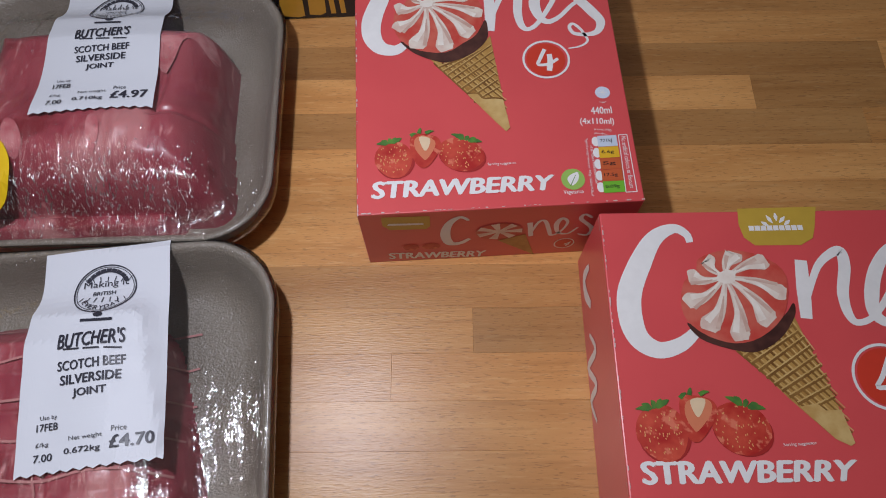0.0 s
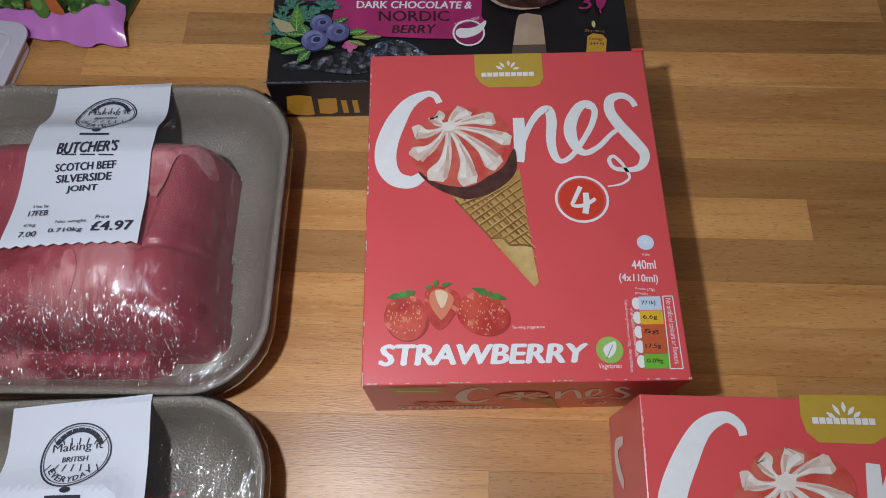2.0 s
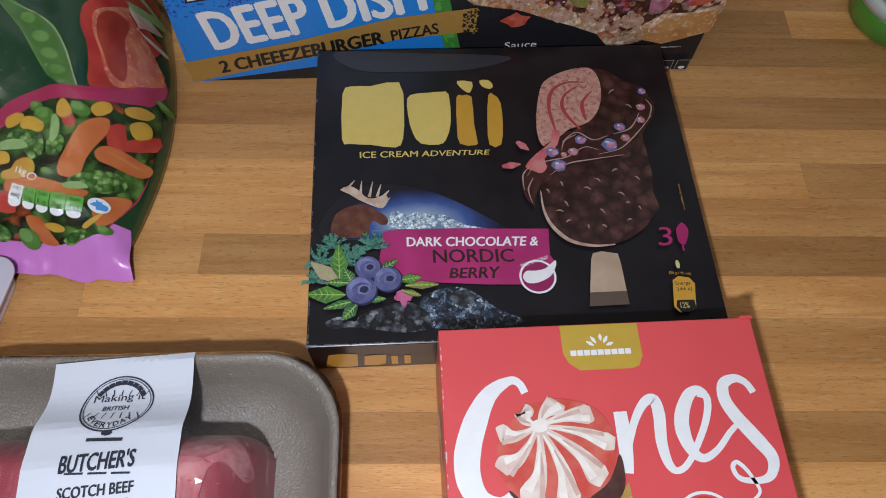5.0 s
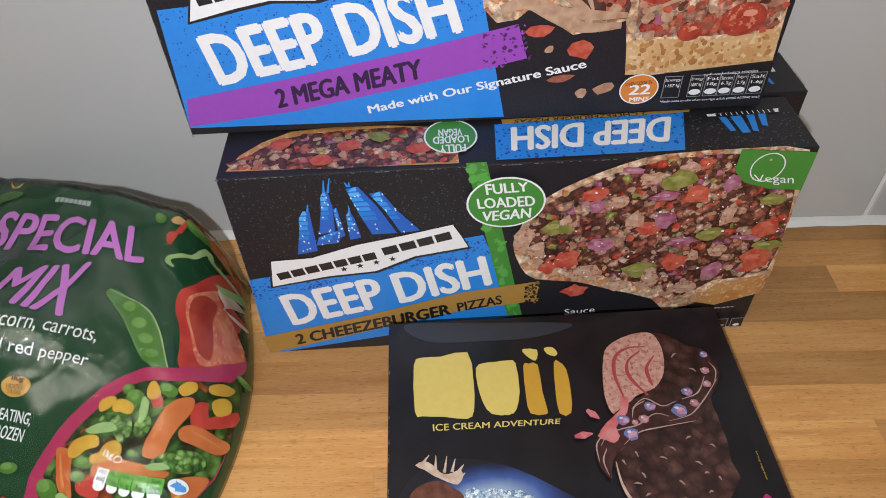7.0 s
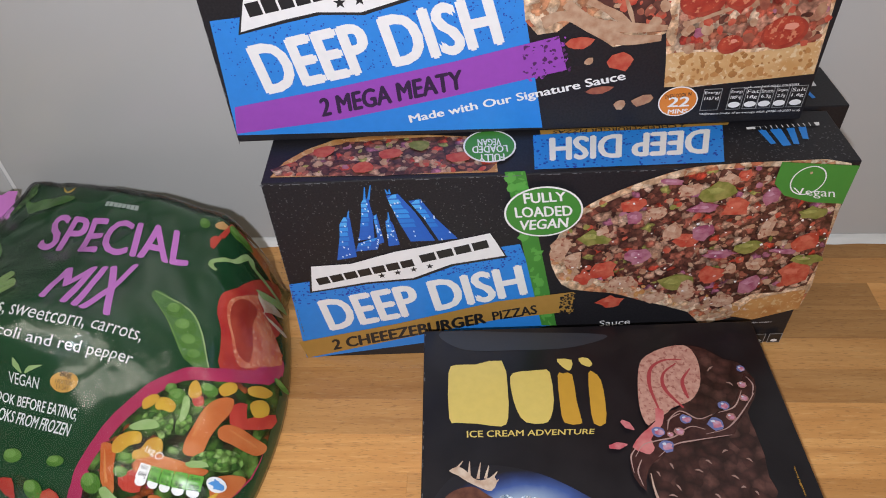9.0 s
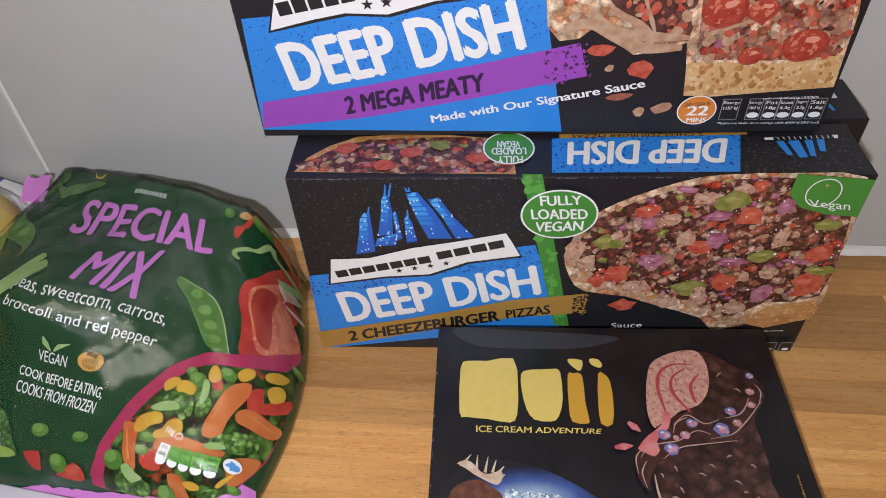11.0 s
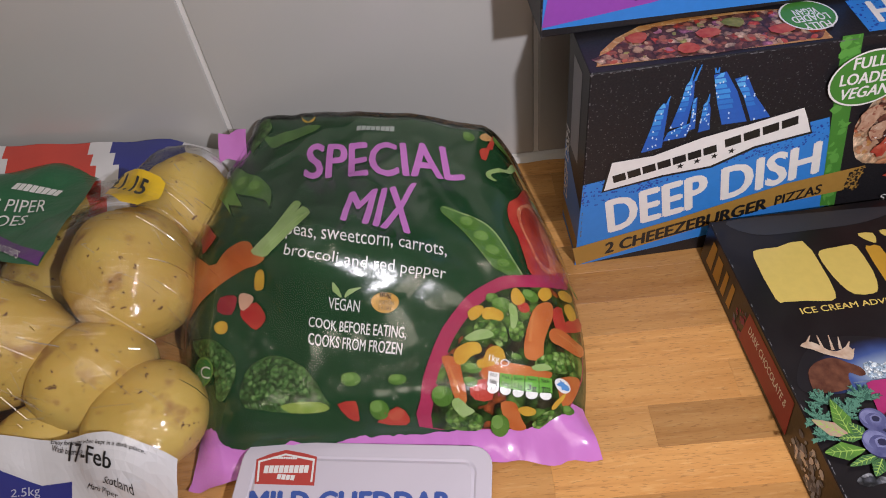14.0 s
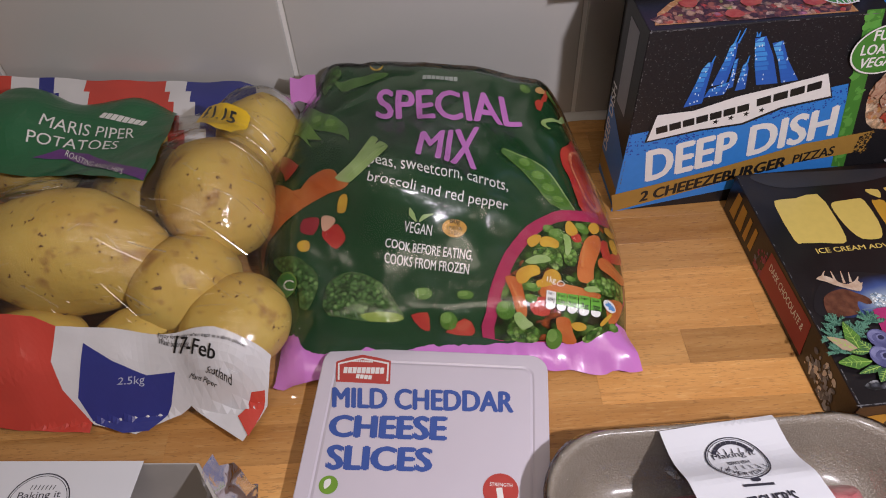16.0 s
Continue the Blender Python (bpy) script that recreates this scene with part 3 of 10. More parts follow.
def ice_cream_cone(p):
    p.poly("wafer", [(0.0365, 0.0835), (0.0445, 0.0795), (0.0575, 0.0845), (0.0675, 0.0955), (0.0685, 0.0815), (0.0705, 0.0595), (0.0725, 0.0415), (0.0705, 0.0395), (0.0665, 0.0445), (0.0545, 0.0605)], WAFER, 2)
    for a, b in denser((((0.0425, 0.0805), (0.0715, 0.0475)), ((0.0485, 0.0815), (0.0715, 0.0565)), ((0.0545, 0.0825), (0.0695, 0.0655)), ((0.0605, 0.0865), (0.0685, 0.0765)), ((0.0385, 0.0805), (0.0635, 0.0495)))):
        p.stroke("wafer_line", [a, b], [0.0009, 0.0006], WAFER_DK, 3, 2)
        p.stroke("wafer_line", [(a[0] + 0.0008, a[1] + 0.0006), (b[0] + 0.0006, b[1] + 0.0005)], [0.0005, 0.0003], WAFER_LT, 3, 2)
    for a, b in denser((((0.0405, 0.0775), (0.0575, 0.0845)), ((0.0445, 0.0725), (0.0675, 0.0895)), ((0.0485, 0.0675), (0.0685, 0.0815)), ((0.0535, 0.0615), (0.0685, 0.0725)), ((0.0565, 0.0565), (0.0695, 0.0645)))):
        p.stroke("wafer_line", [a, b], [0.0009, 0.0006], WAFER_DK, 3, 2)
        p.stroke("wafer_line", [(a[0], a[1] + 0.0009), (b[0], b[1] + 0.0008)], [0.0005, 0.0003], WAFER_LT, 3, 2)
    p.poly("wafer_fold", [(0.0535, 0.0615), (0.0585, 0.0615), (0.0615, 0.0585), (0.0705, 0.0575), (0.0725, 0.0415), (0.0705, 0.0395), (0.0665, 0.0445)], WAFER_LT, 4)
    p.stroke("wafer_edge", [(0.0535, 0.0615), (0.0585, 0.0615), (0.0615, 0.0585), (0.0665, 0.0585), (0.0705, 0.0575)], [0.0006, 0.001, 0.0006], WAFER_DK, 5, 6)
    p.poly("chocolate_rim", [(0.0225, 0.0945), (0.0285, 0.0875), (0.0375, 0.0825), (0.0455, 0.0805), (0.0565, 0.0845), (0.0645, 0.0915), (0.0665, 0.0985), (0.0655, 0.1055), (0.0605, 0.0975), (0.0445, 0.0885), (0.0295, 0.0915)], CHOC, 4, 4)
    p.poly("ripple_base", [(0.0305, 0.1245), (0.0385, 0.1265), (0.0465, 0.1275), (0.0585, 0.1235), (0.0645, 0.1145), (0.0645, 0.1055), (0.0605, 0.0965), (0.0535, 0.0915), (0.0445, 0.0865), (0.0315, 0.0885), (0.0235, 0.0945), (0.0195, 0.1025), (0.0205, 0.1135), (0.0245, 0.1175)], SAUCE, 5, 3)
    cream_swirl(p, (0.0365, 0.1175), [(0.0305, 0.1235), (0.0205, 0.1145), (0.0205, 0.1015), (0.0305, 0.0895), (0.0455, 0.0875), (0.0585, 0.0965), (0.0645, 0.1095), (0.0575, 0.1215), (0.0445, 0.1265)], 1.0)


SAUCE_LT = ink(0.62, 0.30, 0.24)


def cones_art(ob):
    p = Print(ob, flat(0, 0, 0.057, (1, 0, 0), (0, 1, 0)))
    p.poly("brand_badge", [(0.0495, 0.1575), (0.0815, 0.1575), (0.0815, 0.1435), (0.0795, 0.1395), (0.0765, 0.1385), (0.0555, 0.1385), (0.0515, 0.1415), (0.0495, 0.1455)], GOLD, 1, label="gold badge with a plain white mark")
    letter_bars(p, (0.0525, 0.1445), (0.0775, 0.1445), 0.0023, 9, WHITE, 3)
    for a, b in (((0.0655, 0.1505), (0.0655, 0.1535)), ((0.0635, 0.1495), (0.0615, 0.1525)), ((0.0665, 0.1495), (0.0685, 0.1525)), ((0.0625, 0.1485), (0.0595, 0.1505)), ((0.0675, 0.1485), (0.0705, 0.1495))):
        p.stroke("brand_leaf", [a, ((a[0] + b[0]) / 2, (a[1] + b[1]) / 2), b], [0.0003, 0.0016, 0.0003], WHITE, 3, 4)
    p.stroke("script_letter", [(0.0325, 0.1305), (0.0305, 0.1345), (0.0265, 0.1355), (0.0185, 0.1305), (0.0125, 0.1205), (0.0085, 0.1085), (0.0085, 0.0985), (0.0125, 0.0915), (0.0195, 0.0895), (0.0245, 0.0925)], [0.0030, 0.0030, 0.0034, 0.0064, 0.0092, 0.0100, 0.0094, 0.0076, 0.0060, 0.0044], WHITE, 1, 8, "white brush script lettering")
    p.stroke("script_letter", [(0.0685, 0.1215), (0.0685, 0.1095), (0.0675, 0.0985)], [0.0052, 0.0056, 0.0046], WHITE, 1, 6)
    p.stroke("script_letter", [(0.0685, 0.1055), (0.0735, 0.1175), (0.0785, 0.1245), (0.0825, 0.1255), (0.0835, 0.1195), (0.0825, 0.1095), (0.0835, 0.1015), (0.0865, 0.0985), (0.0915, 0.1015), (0.0985, 0.1115), (0.1025, 0.1195), (0.1035, 0.1255), (0.1005, 0.1275)], [0.0026, 0.0030, 0.0036, 0.0044, 0.0048, 0.0044, 0.0036, 0.0024, 0.0024, 0.0026, 0.0028, 0.0030, 0.0036], WHITE, 1, 7)
    p.stroke("script_letter", [(0.1035, 0.1265), (0.1005, 0.1285), (0.0965, 0.1265), (0.0925, 0.1195), (0.0915, 0.1125), (0.0935, 0.1055), (0.0975, 0.1025), (0.1035, 0.1055), (0.1095, 0.1115), (0.1145, 0.1155)], [0.0028, 0.0036, 0.0046, 0.0056, 0.0058, 0.0044, 0.0030, 0.0024, 0.0022, 0.0020], WHITE, 2, 7)
    p.stroke("script_letter", [(0.1225, 0.1265), (0.1205, 0.1305), (0.1165, 0.1325), (0.1115, 0.1305), (0.1105, 0.1245), (0.1135, 0.1175), (0.1195, 0.1085), (0.1235, 0.1015), (0.1215, 0.0955), (0.1165, 0.0935), (0.1095, 0.0945), (0.1075, 0.0985), (0.1095, 0.1005), (0.1125, 0.0975), (0.1145, 0.0935), (0.1155, 0.0895), (0.1115, 0.0865), (0.1055, 0.0855)], [0.0028, 0.0028, 0.0034, 0.0044, 0.0050, 0.0054, 0.0056, 0.0048, 0.0034, 0.0024, 0.0020, 0.0018, 0.0016, 0.0016, 0.0014, 0.0012, 0.0010, 0.0006], WHITE, 1, 7)
    ice_cream_cone(p)
    c = (0.0935, 0.0795)
    p.disc("count_disc", c, 0.0096, 0.0096, ink(0.60, 0.045, 0.022), 1, 32)
    p.ring("count_ring", (c[0] + 0.0002, c[1]), 0.0117, 0.0114, 0.0011, WHITE, 2)
    p.stroke("count_figure", [(0.0935, 0.0855), (0.0905, 0.0795), (0.0895, 0.0765), (0.0945, 0.0765), (0.0995, 0.0795)], [0.0020, 0.0018, 0.0016, 0.0018, 0.0016], WHITE, 3, 4)
    p.stroke("count_figure", [(0.0955, 0.0825), (0.0955, 0.0775), (0.0945, 0.0725)], [0.0024, 0.0028, 0.0026], WHITE, 3, 4)
    p.disc("frozen_disc", (0.1185, 0.0585), 0.0036, 0.0034, ink(0.62, 0.68, 0.80), 1, 24)
    for a in range(0, 180, 60):
        d = (math.cos(radians(a)) * 0.0021, math.sin(radians(a)) * 0.0021)
        q = (0.1185, 0.0585)
        p.stroke("frozen_star", [(q[0] - d[0], q[1] - d[1]), (q[0] + d[0], q[1] + d[1])], [0.0003, 0.0003], WHITE, 2, 2)
    p.text("small_text", "Frozen", ((0.1165, 0.0525), (0.1195, 0.0525), 0.0012), WHITE)
    p.text("volume_text", "440ml", ((0.1115, 0.0465), (0.1215, 0.0465), 0.0041), WHITE, bold=0.012)
    p.text("volume_text", "(4x110ml)", ((0.1055, 0.0405), (0.1215, 0.0395), 0.0044), WHITE, bold=0.012)
    p.text("small_text", "A cone (72g)", ((0.1115, 0.0375), (0.1195, 0.0365), 0.0014), WHITE)
    p.text("small_text", "provides...", ((0.1115, 0.0355), (0.1175, 0.0345), 0.0014), WHITE)
    strawberry(p, (0.0175, 0.0275), 0.0090, 0.0098, 12, 1)
    strawberry(p, (0.0485, 0.0285), 0.0112, 0.0088, -20, 2)
    p.poly("cut_strawberry", [(0.0255, 0.0385), (0.0305, 0.0405), (0.0375, 0.0385), (0.0395, 0.0345), (0.0375, 0.0285), (0.0325, 0.0225), (0.0285, 0.0235), (0.0255, 0.0305)], BERRY, 5, 4)
    p.poly("cut_strawberry_flesh", [(0.0275, 0.0375), (0.0315, 0.0395), (0.0365, 0.0365), (0.0365, 0.0325), (0.0325, 0.0265), (0.0305, 0.0275), (0.0275, 0.0325)], ink(0.64, 0.20, 0.10), 6, 4)
    p.poly("cut_strawberry_core", [(0.0295, 0.0385), (0.0345, 0.0375), (0.0335, 0.0325), (0.0315, 0.0315)], ink(0.74, 0.56, 0.36), 7, 4)
    for a, b in (((0.0255, 0.0395), (0.0285, 0.0405)), ((0.0295, 0.0405), (0.0305, 0.0435)), ((0.0325, 0.0405), (0.0365, 0.0415))):
        p.stroke("berry_leaf", [a, ((a[0] + b[0]) / 2, (a[1] + b[1]) / 2 + 0.0004), b], [0.0018, 0.0016, 0.0003], LEAF, 8, 4)
    p.text("serving_text", "Serving suggestion", ((0.0605, 0.0215), (0.0735, 0.0215), 0.0017), WHITE)
    p.text("flavour_text", "STRAWBERRY", ((0.0065, 0.0075), (0.0885, 0.0075), (0.0905, 0.0155), (0.0075, 0.0165)), WHITE, bold=0.034, label="bold white flavour lettering")
    c = (0.0985, 0.0125)
    p.disc("vegetarian_disc", c, 0.0054, 0.0054, LEAF_LT, 1, 28, label="round green leaf mark")
    p.poly("vegetarian_leaf", [(c[0] - 0.0014, c[1] - 0.0028), (c[0] - 0.0026, c[1]), (c[0] - 0.001, c[1] + 0.0022), (c[0] + 0.0026, c[1] + 0.0034), (c[0] + 0.0024, c[1] - 0.0004), (c[0], c[1] - 0.003)], WHITE, 2, 3)
    p.stroke("vegetarian_vein", [(c[0] - 0.0016, c[1] - 0.0036), (c[0] + 0.0014, c[1] + 0.0020)], [0.0003, 0.0003], LEAF, 3, 2)
    p.text("vegetarian_text", "Vegetarian", ((0.0935, 0.0045), (0.1025, 0.0045), 0.0026), WHITE)
    cols = [ink(0.55, 0.62, 0.72), ink(0.72, 0.42, 0.02), ink(0.52, 0.10, 0.03), ink(0.52, 0.10, 0.03), ink(0.16, 0.44, 0.03)]
    words = ["771kJ", "6.6g", "5g", "17.5g", "0.09g"]
    a, b = (0.1125, 0.0345), (0.1215, 0.0345)
    a2, b2 = (0.1115, 0.0045), (0.1215, 0.0045)
    for k in range(5):
        f0, f1 = k / 5, (k + 1) / 5
        L0, R0 = (a[0] + (a2[0] - a[0]) * f0, a[1] + (a2[1] - a[1]) * f0), (b[0] + (b2[0] - b[0]) * f0, b[1] + (b2[1] - b[1]) * f0)
        L1, R1 = (a[0] + (a2[0] - a[0]) * f1, a[1] + (a2[1] - a[1]) * f1 + 0.0002), (b[0] + (b2[0] - b[0]) * f1, b[1] + (b2[1] - b[1]) * f1 + 0.0002)
        p.poly("nutrition_cell", [L1, R1, R0, L0], cols[k], 1)
        p.disc("nutrition_tab", ((L0[0] + L1[0]) / 2 - 0.001, (L0[1] + L1[1]) / 2), 0.0018, 0.0026, WHITE, 0, 16)
        p.text("nutrition_text", words[k], ((L1[0] + 0.0012, L1[1] + 0.0018), (R1[0] - 0.0024, R1[1] + 0.0018), 0.0022), BLACK, 2, 0.01)
    p.stroke("panel_line", [(0.1225, 0.0345), (0.1215, 0.0045)], [0.0004, 0.0004], WHITE, 1, 2)
    p.stroke("panel_line", [(0.1265, 0.0345), (0.1265, 0.0045)], [0.0004, 0.0004], WHITE, 1, 2)
    p.stroke("panel_line", [(0.1225, 0.0345), (0.1265, 0.0345)], [0.0004, 0.0004], WHITE, 1, 2)
    p.stroke("panel_line", [(0.1215, 0.0045), (0.1265, 0.0045)], [0.0004, 0.0004], WHITE, 1, 2)
    p.text("panel_text", "No artificial colours or flavours", ((0.1235, 0.0335), (0.1235, 0.0065), 0.0022), WHITE)
    p.text("panel_text", "Typical energy values per 100g: 1061kJ/253kcal", ((0.1065, 0.0335), (0.1055, 0.0035), 0.0014), WHITE)
    p.text("panel_text", "of an Adult's Reference Intake", ((0.1085, 0.0295), (0.1085, 0.0095), 0.0014), WHITE)
    # the near end panel
    e = Print(ob, flat(0, 0, 0, (1, 0, 0), (0, 0, 1)))
    e.poly("brand_badge", [(0.0105, 0.0540), (0.0325, 0.0530), (0.0325, 0.0420), (0.0305, 0.0390), (0.0135, 0.0400), (0.0105, 0.0450)], GOLD, 1)
    e.poly("brand_bar", [(0.0125, 0.0450), (0.0295, 0.0440), (0.0295, 0.0460), (0.0135, 0.0470)], WHITE, 2)
    e.stroke("script_letter", [(0.0505, 0.0460), (0.0465, 0.0500), (0.0415, 0.0440), (0.0395, 0.0320), (0.0415, 0.0210), (0.0465, 0.0200), (0.0515, 0.0250)], [0.0014, 0.0024, 0.0038, 0.0050, 0.0046, 0.0032, 0.0020], WHITE, 1, 6)
    e.stroke("script_letter", [(0.0795, 0.0400), (0.0815, 0.0240)], [0.0026, 0.0024], WHITE, 1, 4)
    e.stroke("script_letter", [(0.0815, 0.0300), (0.0835, 0.0400), (0.0865, 0.0410), (0.0895, 0.0310), (0.0915, 0.0240), (0.0955, 0.0280), (0.0975, 0.0380), (0.0945, 0.0430), (0.0925, 0.0370), (0.0945, 0.0270), (0.0995, 0.0250), (0.1035, 0.0320)], [0.0012, 0.0016, 0.0020, 0.0022, 0.0018, 0.0012, 0.0014, 0.0022, 0.0026, 0.0020, 0.0014, 0.0010], WHITE, 1, 6)
    e.stroke("script_letter", [(0.1085, 0.0420), (0.1045, 0.0460), (0.1035, 0.0410), (0.1105, 0.0300), (0.1095, 0.0220), (0.1045, 0.0240)], [0.0014, 0.0018, 0.0022, 0.0024, 0.0018, 0.0010], WHITE, 1, 6)
    e.poly("wafer", [(0.0655, 0.0210), (0.0785, 0.0270), (0.0855, 0.0000)], WAFER, 2)
    e.disc("ripple_base", (0.0655, 0.0320), 0.0115, 0.0092, SAUCE, 3, 20)
    for k in range(7):
        a = 2 * math.pi * k / 7
        q = (0.0655, 0.0320)
        e.stroke("cream_petal", [q, (q[0] + math.cos(a) * 0.011, q[1] + math.sin(a) * 0.0088)], [0.0012, 0.0044], CREAM, 4, 3)
    e.text("flavour_text", "STRAWBERRY", ((0.0105, 0.0040), (0.0595, 0.0010), (0.0605, 0.0090), (0.0105, 0.0120)), WHITE, bold=0.03)
    e.disc("count_disc", (0.0995, 0.0130), 0.0042, 0.0052, ink(0.60, 0.045, 0.022), 1)
    e.ring("count_ring", (0.0995, 0.0130), 0.0052, 0.0062, 0.0006, WHITE, 2)
    e.text("count_figure", "4", ((0.0985, 0.0100), (0.1015, 0.0090), 0.006), WHITE, 3)
    e.disc("strawberry", (0.0225, 0.0180), 0.004, 0.004, BERRY, 1)
    e.disc("strawberry", (0.0325, 0.0180), 0.0046, 0.0038, BERRY, 1)
    # the long side panel
    s = Print(ob, flat(0, 0.158, 0, (0, -1, 0), (0, 0, 1)))
    s.poly("script_smear", [(0.02, 0.014), (0.03, 0.030), (0.05, 0.034), (0.05, 0.028), (0.036, 0.022), (0.034, 0.014)], WHITE, 1, 4)
    s.text("flavour_text", "STRAWBERRY", ((0.06, 0.010), (0.13, 0.010), 0.008), WHITE, bold=0.03)
    s.stroke("script_letter", [(0.06, 0.028), (0.068, 0.042), (0.078, 0.028), (0.09, 0.042), (0.10, 0.028), (0.115, 0.04)], [0.002, 0.003, 0.003, 0.003, 0.003, 0.001], WHITE, 1, 6)


cones_art(cones_a)


def cones_wide_art(ob):
    p = Print(ob, flat(0, 0, 0.057, (1, 0, 0), (0, 1, 0)))
    p.poly("brand_badge", [(0.0615, 0.1307), (0.0965, 0.1312), (0.0939, 0.1211), (0.0921, 0.1160), (0.0863, 0.1128), (0.0662, 0.1129), (0.0621, 0.1167), (0.0608, 0.1227)], GOLD, 1, label="gold badge with a plain white mark")
    letter_bars(p, (0.0649, 0.1198), (0.0890, 0.1199), 0.0024, 9, WHITE, 3)
    for a, b in (((0.0777, 0.1244), (0.0776, 0.1284)), ((0.0758, 0.1233), (0.0736, 0.1272)), ((0.0788, 0.1235), (0.0817, 0.1266)), ((0.0738, 0.1222), (0.0708, 0.1241)), ((0.0808, 0.1225), (0.0837, 0.1247))):
        p.stroke("brand_leaf", [a, ((a[0] + b[0]) / 2, (a[1] + b[1]) / 2), b], [0.0003, 0.0018, 0.0003], WHITE, 3, 4)
    p.stroke("script_letter", [(0.0381, 0.1147), (0.0370, 0.1186), (0.0318, 0.1214), (0.0230, 0.1170), (0.0155, 0.1057), (0.0091, 0.0914), (0.0087, 0.0784), (0.0120, 0.0705), (0.0192, 0.0668), (0.0281, 0.0692), (0.0349, 0.0745)], [0.0030, 0.0036, 0.0044, 0.0072, 0.0096, 0.0104, 0.0100, 0.0086, 0.0070, 0.0060, 0.0044], WHITE, 1, 8, "white brush script lettering")
    p.stroke("script_letter", [(0.0846, 0.1057), (0.0831, 0.0926), (0.0817, 0.0795)], [0.0052, 0.0060, 0.0048], WHITE, 1, 6)
    p.stroke("script_letter", [(0.0834, 0.0876), (0.0907, 0.1020), (0.0975, 0.1083), (0.1024, 0.1095), (0.1027, 0.1025), (0.0993, 0.0903), (0.0996, 0.0813), (0.1028, 0.0775), (0.1107, 0.0808), (0.1211, 0.0933), (0.1305, 0.1077), (0.1284, 0.1106)], [0.0026, 0.0032, 0.0040, 0.0048, 0.0052, 0.0050, 0.0040, 0.0028, 0.0026, 0.0030, 0.0034, 0.0036], WHITE, 1, 7)
    p.stroke("script_letter", [(0.1304, 0.1117), (0.1234, 0.1104), (0.1158, 0.1010), (0.1113, 0.0898), (0.1107, 0.0808), (0.1178, 0.0771), (0.1305, 0.0847)], [0.0030, 0.0046, 0.0060, 0.0064, 0.0052, 0.0034, 0.0022], WHITE, 2, 7)
    p.stroke("script_letter", [(0.1535, 0.1077), (0.1512, 0.1146), (0.1433, 0.1123), (0.1408, 0.1021), (0.1463, 0.0894), (0.1409, 0.0771), (0.1300, 0.0746)], [0.0030, 0.0036, 0.0046, 0.0056, 0.0056, 0.0040, 0.0020], WHITE, 1, 7)
    p.poly("wafer", [(0.0471, 0.0690), (0.0591, 0.0695), (0.0748, 0.0782), (0.0767, 0.0803), (0.0814, 0.0635), (0.0862, 0.0447), (0.0899, 0.0289), (0.0880, 0.0278), (0.0828, 0.0305), (0.0682, 0.0459), (0.0576, 0.0585)], WAFER, 2)
    for a, b in denser((((0.0503, 0.0662), (0.0869, 0.0287)), ((0.0572, 0.0675), (0.0898, 0.0328)), ((0.0641, 0.0708), (0.0884, 0.0418)), ((0.0699, 0.0740), (0.0849, 0.0527)), ((0.0748, 0.0772), (0.0813, 0.0655)))):
        p.stroke("wafer_line", [a, b], [0.0011, 0.0007], WAFER_DK, 3, 2)
        p.stroke("wafer_line", [(a[0] + 0.0009, a[1] + 0.0007), (b[0] + 0.0007, b[1] + 0.0006)], [0.0006, 0.0004], WAFER_LT, 3, 2)
    for a, b in denser((((0.0524, 0.0632), (0.0748, 0.0762)), ((0.0576, 0.0575), (0.0791, 0.0714)), ((0.0629, 0.0517), (0.0824, 0.0636)), ((0.0681, 0.0469), (0.0848, 0.0556)), ((0.0734, 0.0411), (0.0861, 0.0467)))):
        p.stroke("wafer_line", [a, b], [0.0011, 0.0007], WAFER_DK, 3, 2)
        p.stroke("wafer_line", [(a[0], a[1] + 0.0010), (b[0], b[1] + 0.0009)], [0.0006, 0.0004], WAFER_LT, 3, 2)
    p.poly("wafer_fold", [(0.0713, 0.0431), (0.0782, 0.0444), (0.0814, 0.0415), (0.0874, 0.0418), (0.0899, 0.0289), (0.0880, 0.0278), (0.0828, 0.0305)], WAFER_LT, 4)
    p.poly("chocolate_rim", [(0.0317, 0.0784), (0.0360, 0.0715), (0.0472, 0.0670), (0.0583, 0.0655), (0.0691, 0.0710), (0.0767, 0.0803), (0.0774, 0.0864), (0.0717, 0.0801), (0.0571, 0.0705), (0.0410, 0.0728)], CHOC, 4, 4)
    p.poly("ripple_base", [(0.0405, 0.1068), (0.0493, 0.1102), (0.0573, 0.1105), (0.0675, 0.1079), (0.0758, 0.1013), (0.0762, 0.0913), (0.0717, 0.0801), (0.0610, 0.0716), (0.0501, 0.0692), (0.0390, 0.0727), (0.0317, 0.0794), (0.0303, 0.0873), (0.0329, 0.0964), (0.0387, 0.1017)], SAUCE, 5, 3)
    cream_swirl(p, (0.0509, 0.0982), [(0.0435, 0.1069), (0.0348, 0.0985), (0.0324, 0.0864), (0.0399, 0.0747), (0.0531, 0.0703), (0.0668, 0.0779), (0.0752, 0.0903), (0.0695, 0.1060), (0.0564, 0.1095)], 1.2)
    c = (0.1088, 0.0547)
    p.disc("count_disc", c, 0.0118, 0.0118, ink(0.60, 0.045, 0.022), 1, 32)
    p.ring("count_ring", c, 0.0140, 0.0138, 0.0012, WHITE, 2)
    p.stroke("count_figure", [(0.1115, 0.0628), (0.1068, 0.0546), (0.1040, 0.0505), (0.1100, 0.0507), (0.1169, 0.0530)], [0.0022, 0.002, 0.0018, 0.002, 0.0018], WHITE, 3, 4)
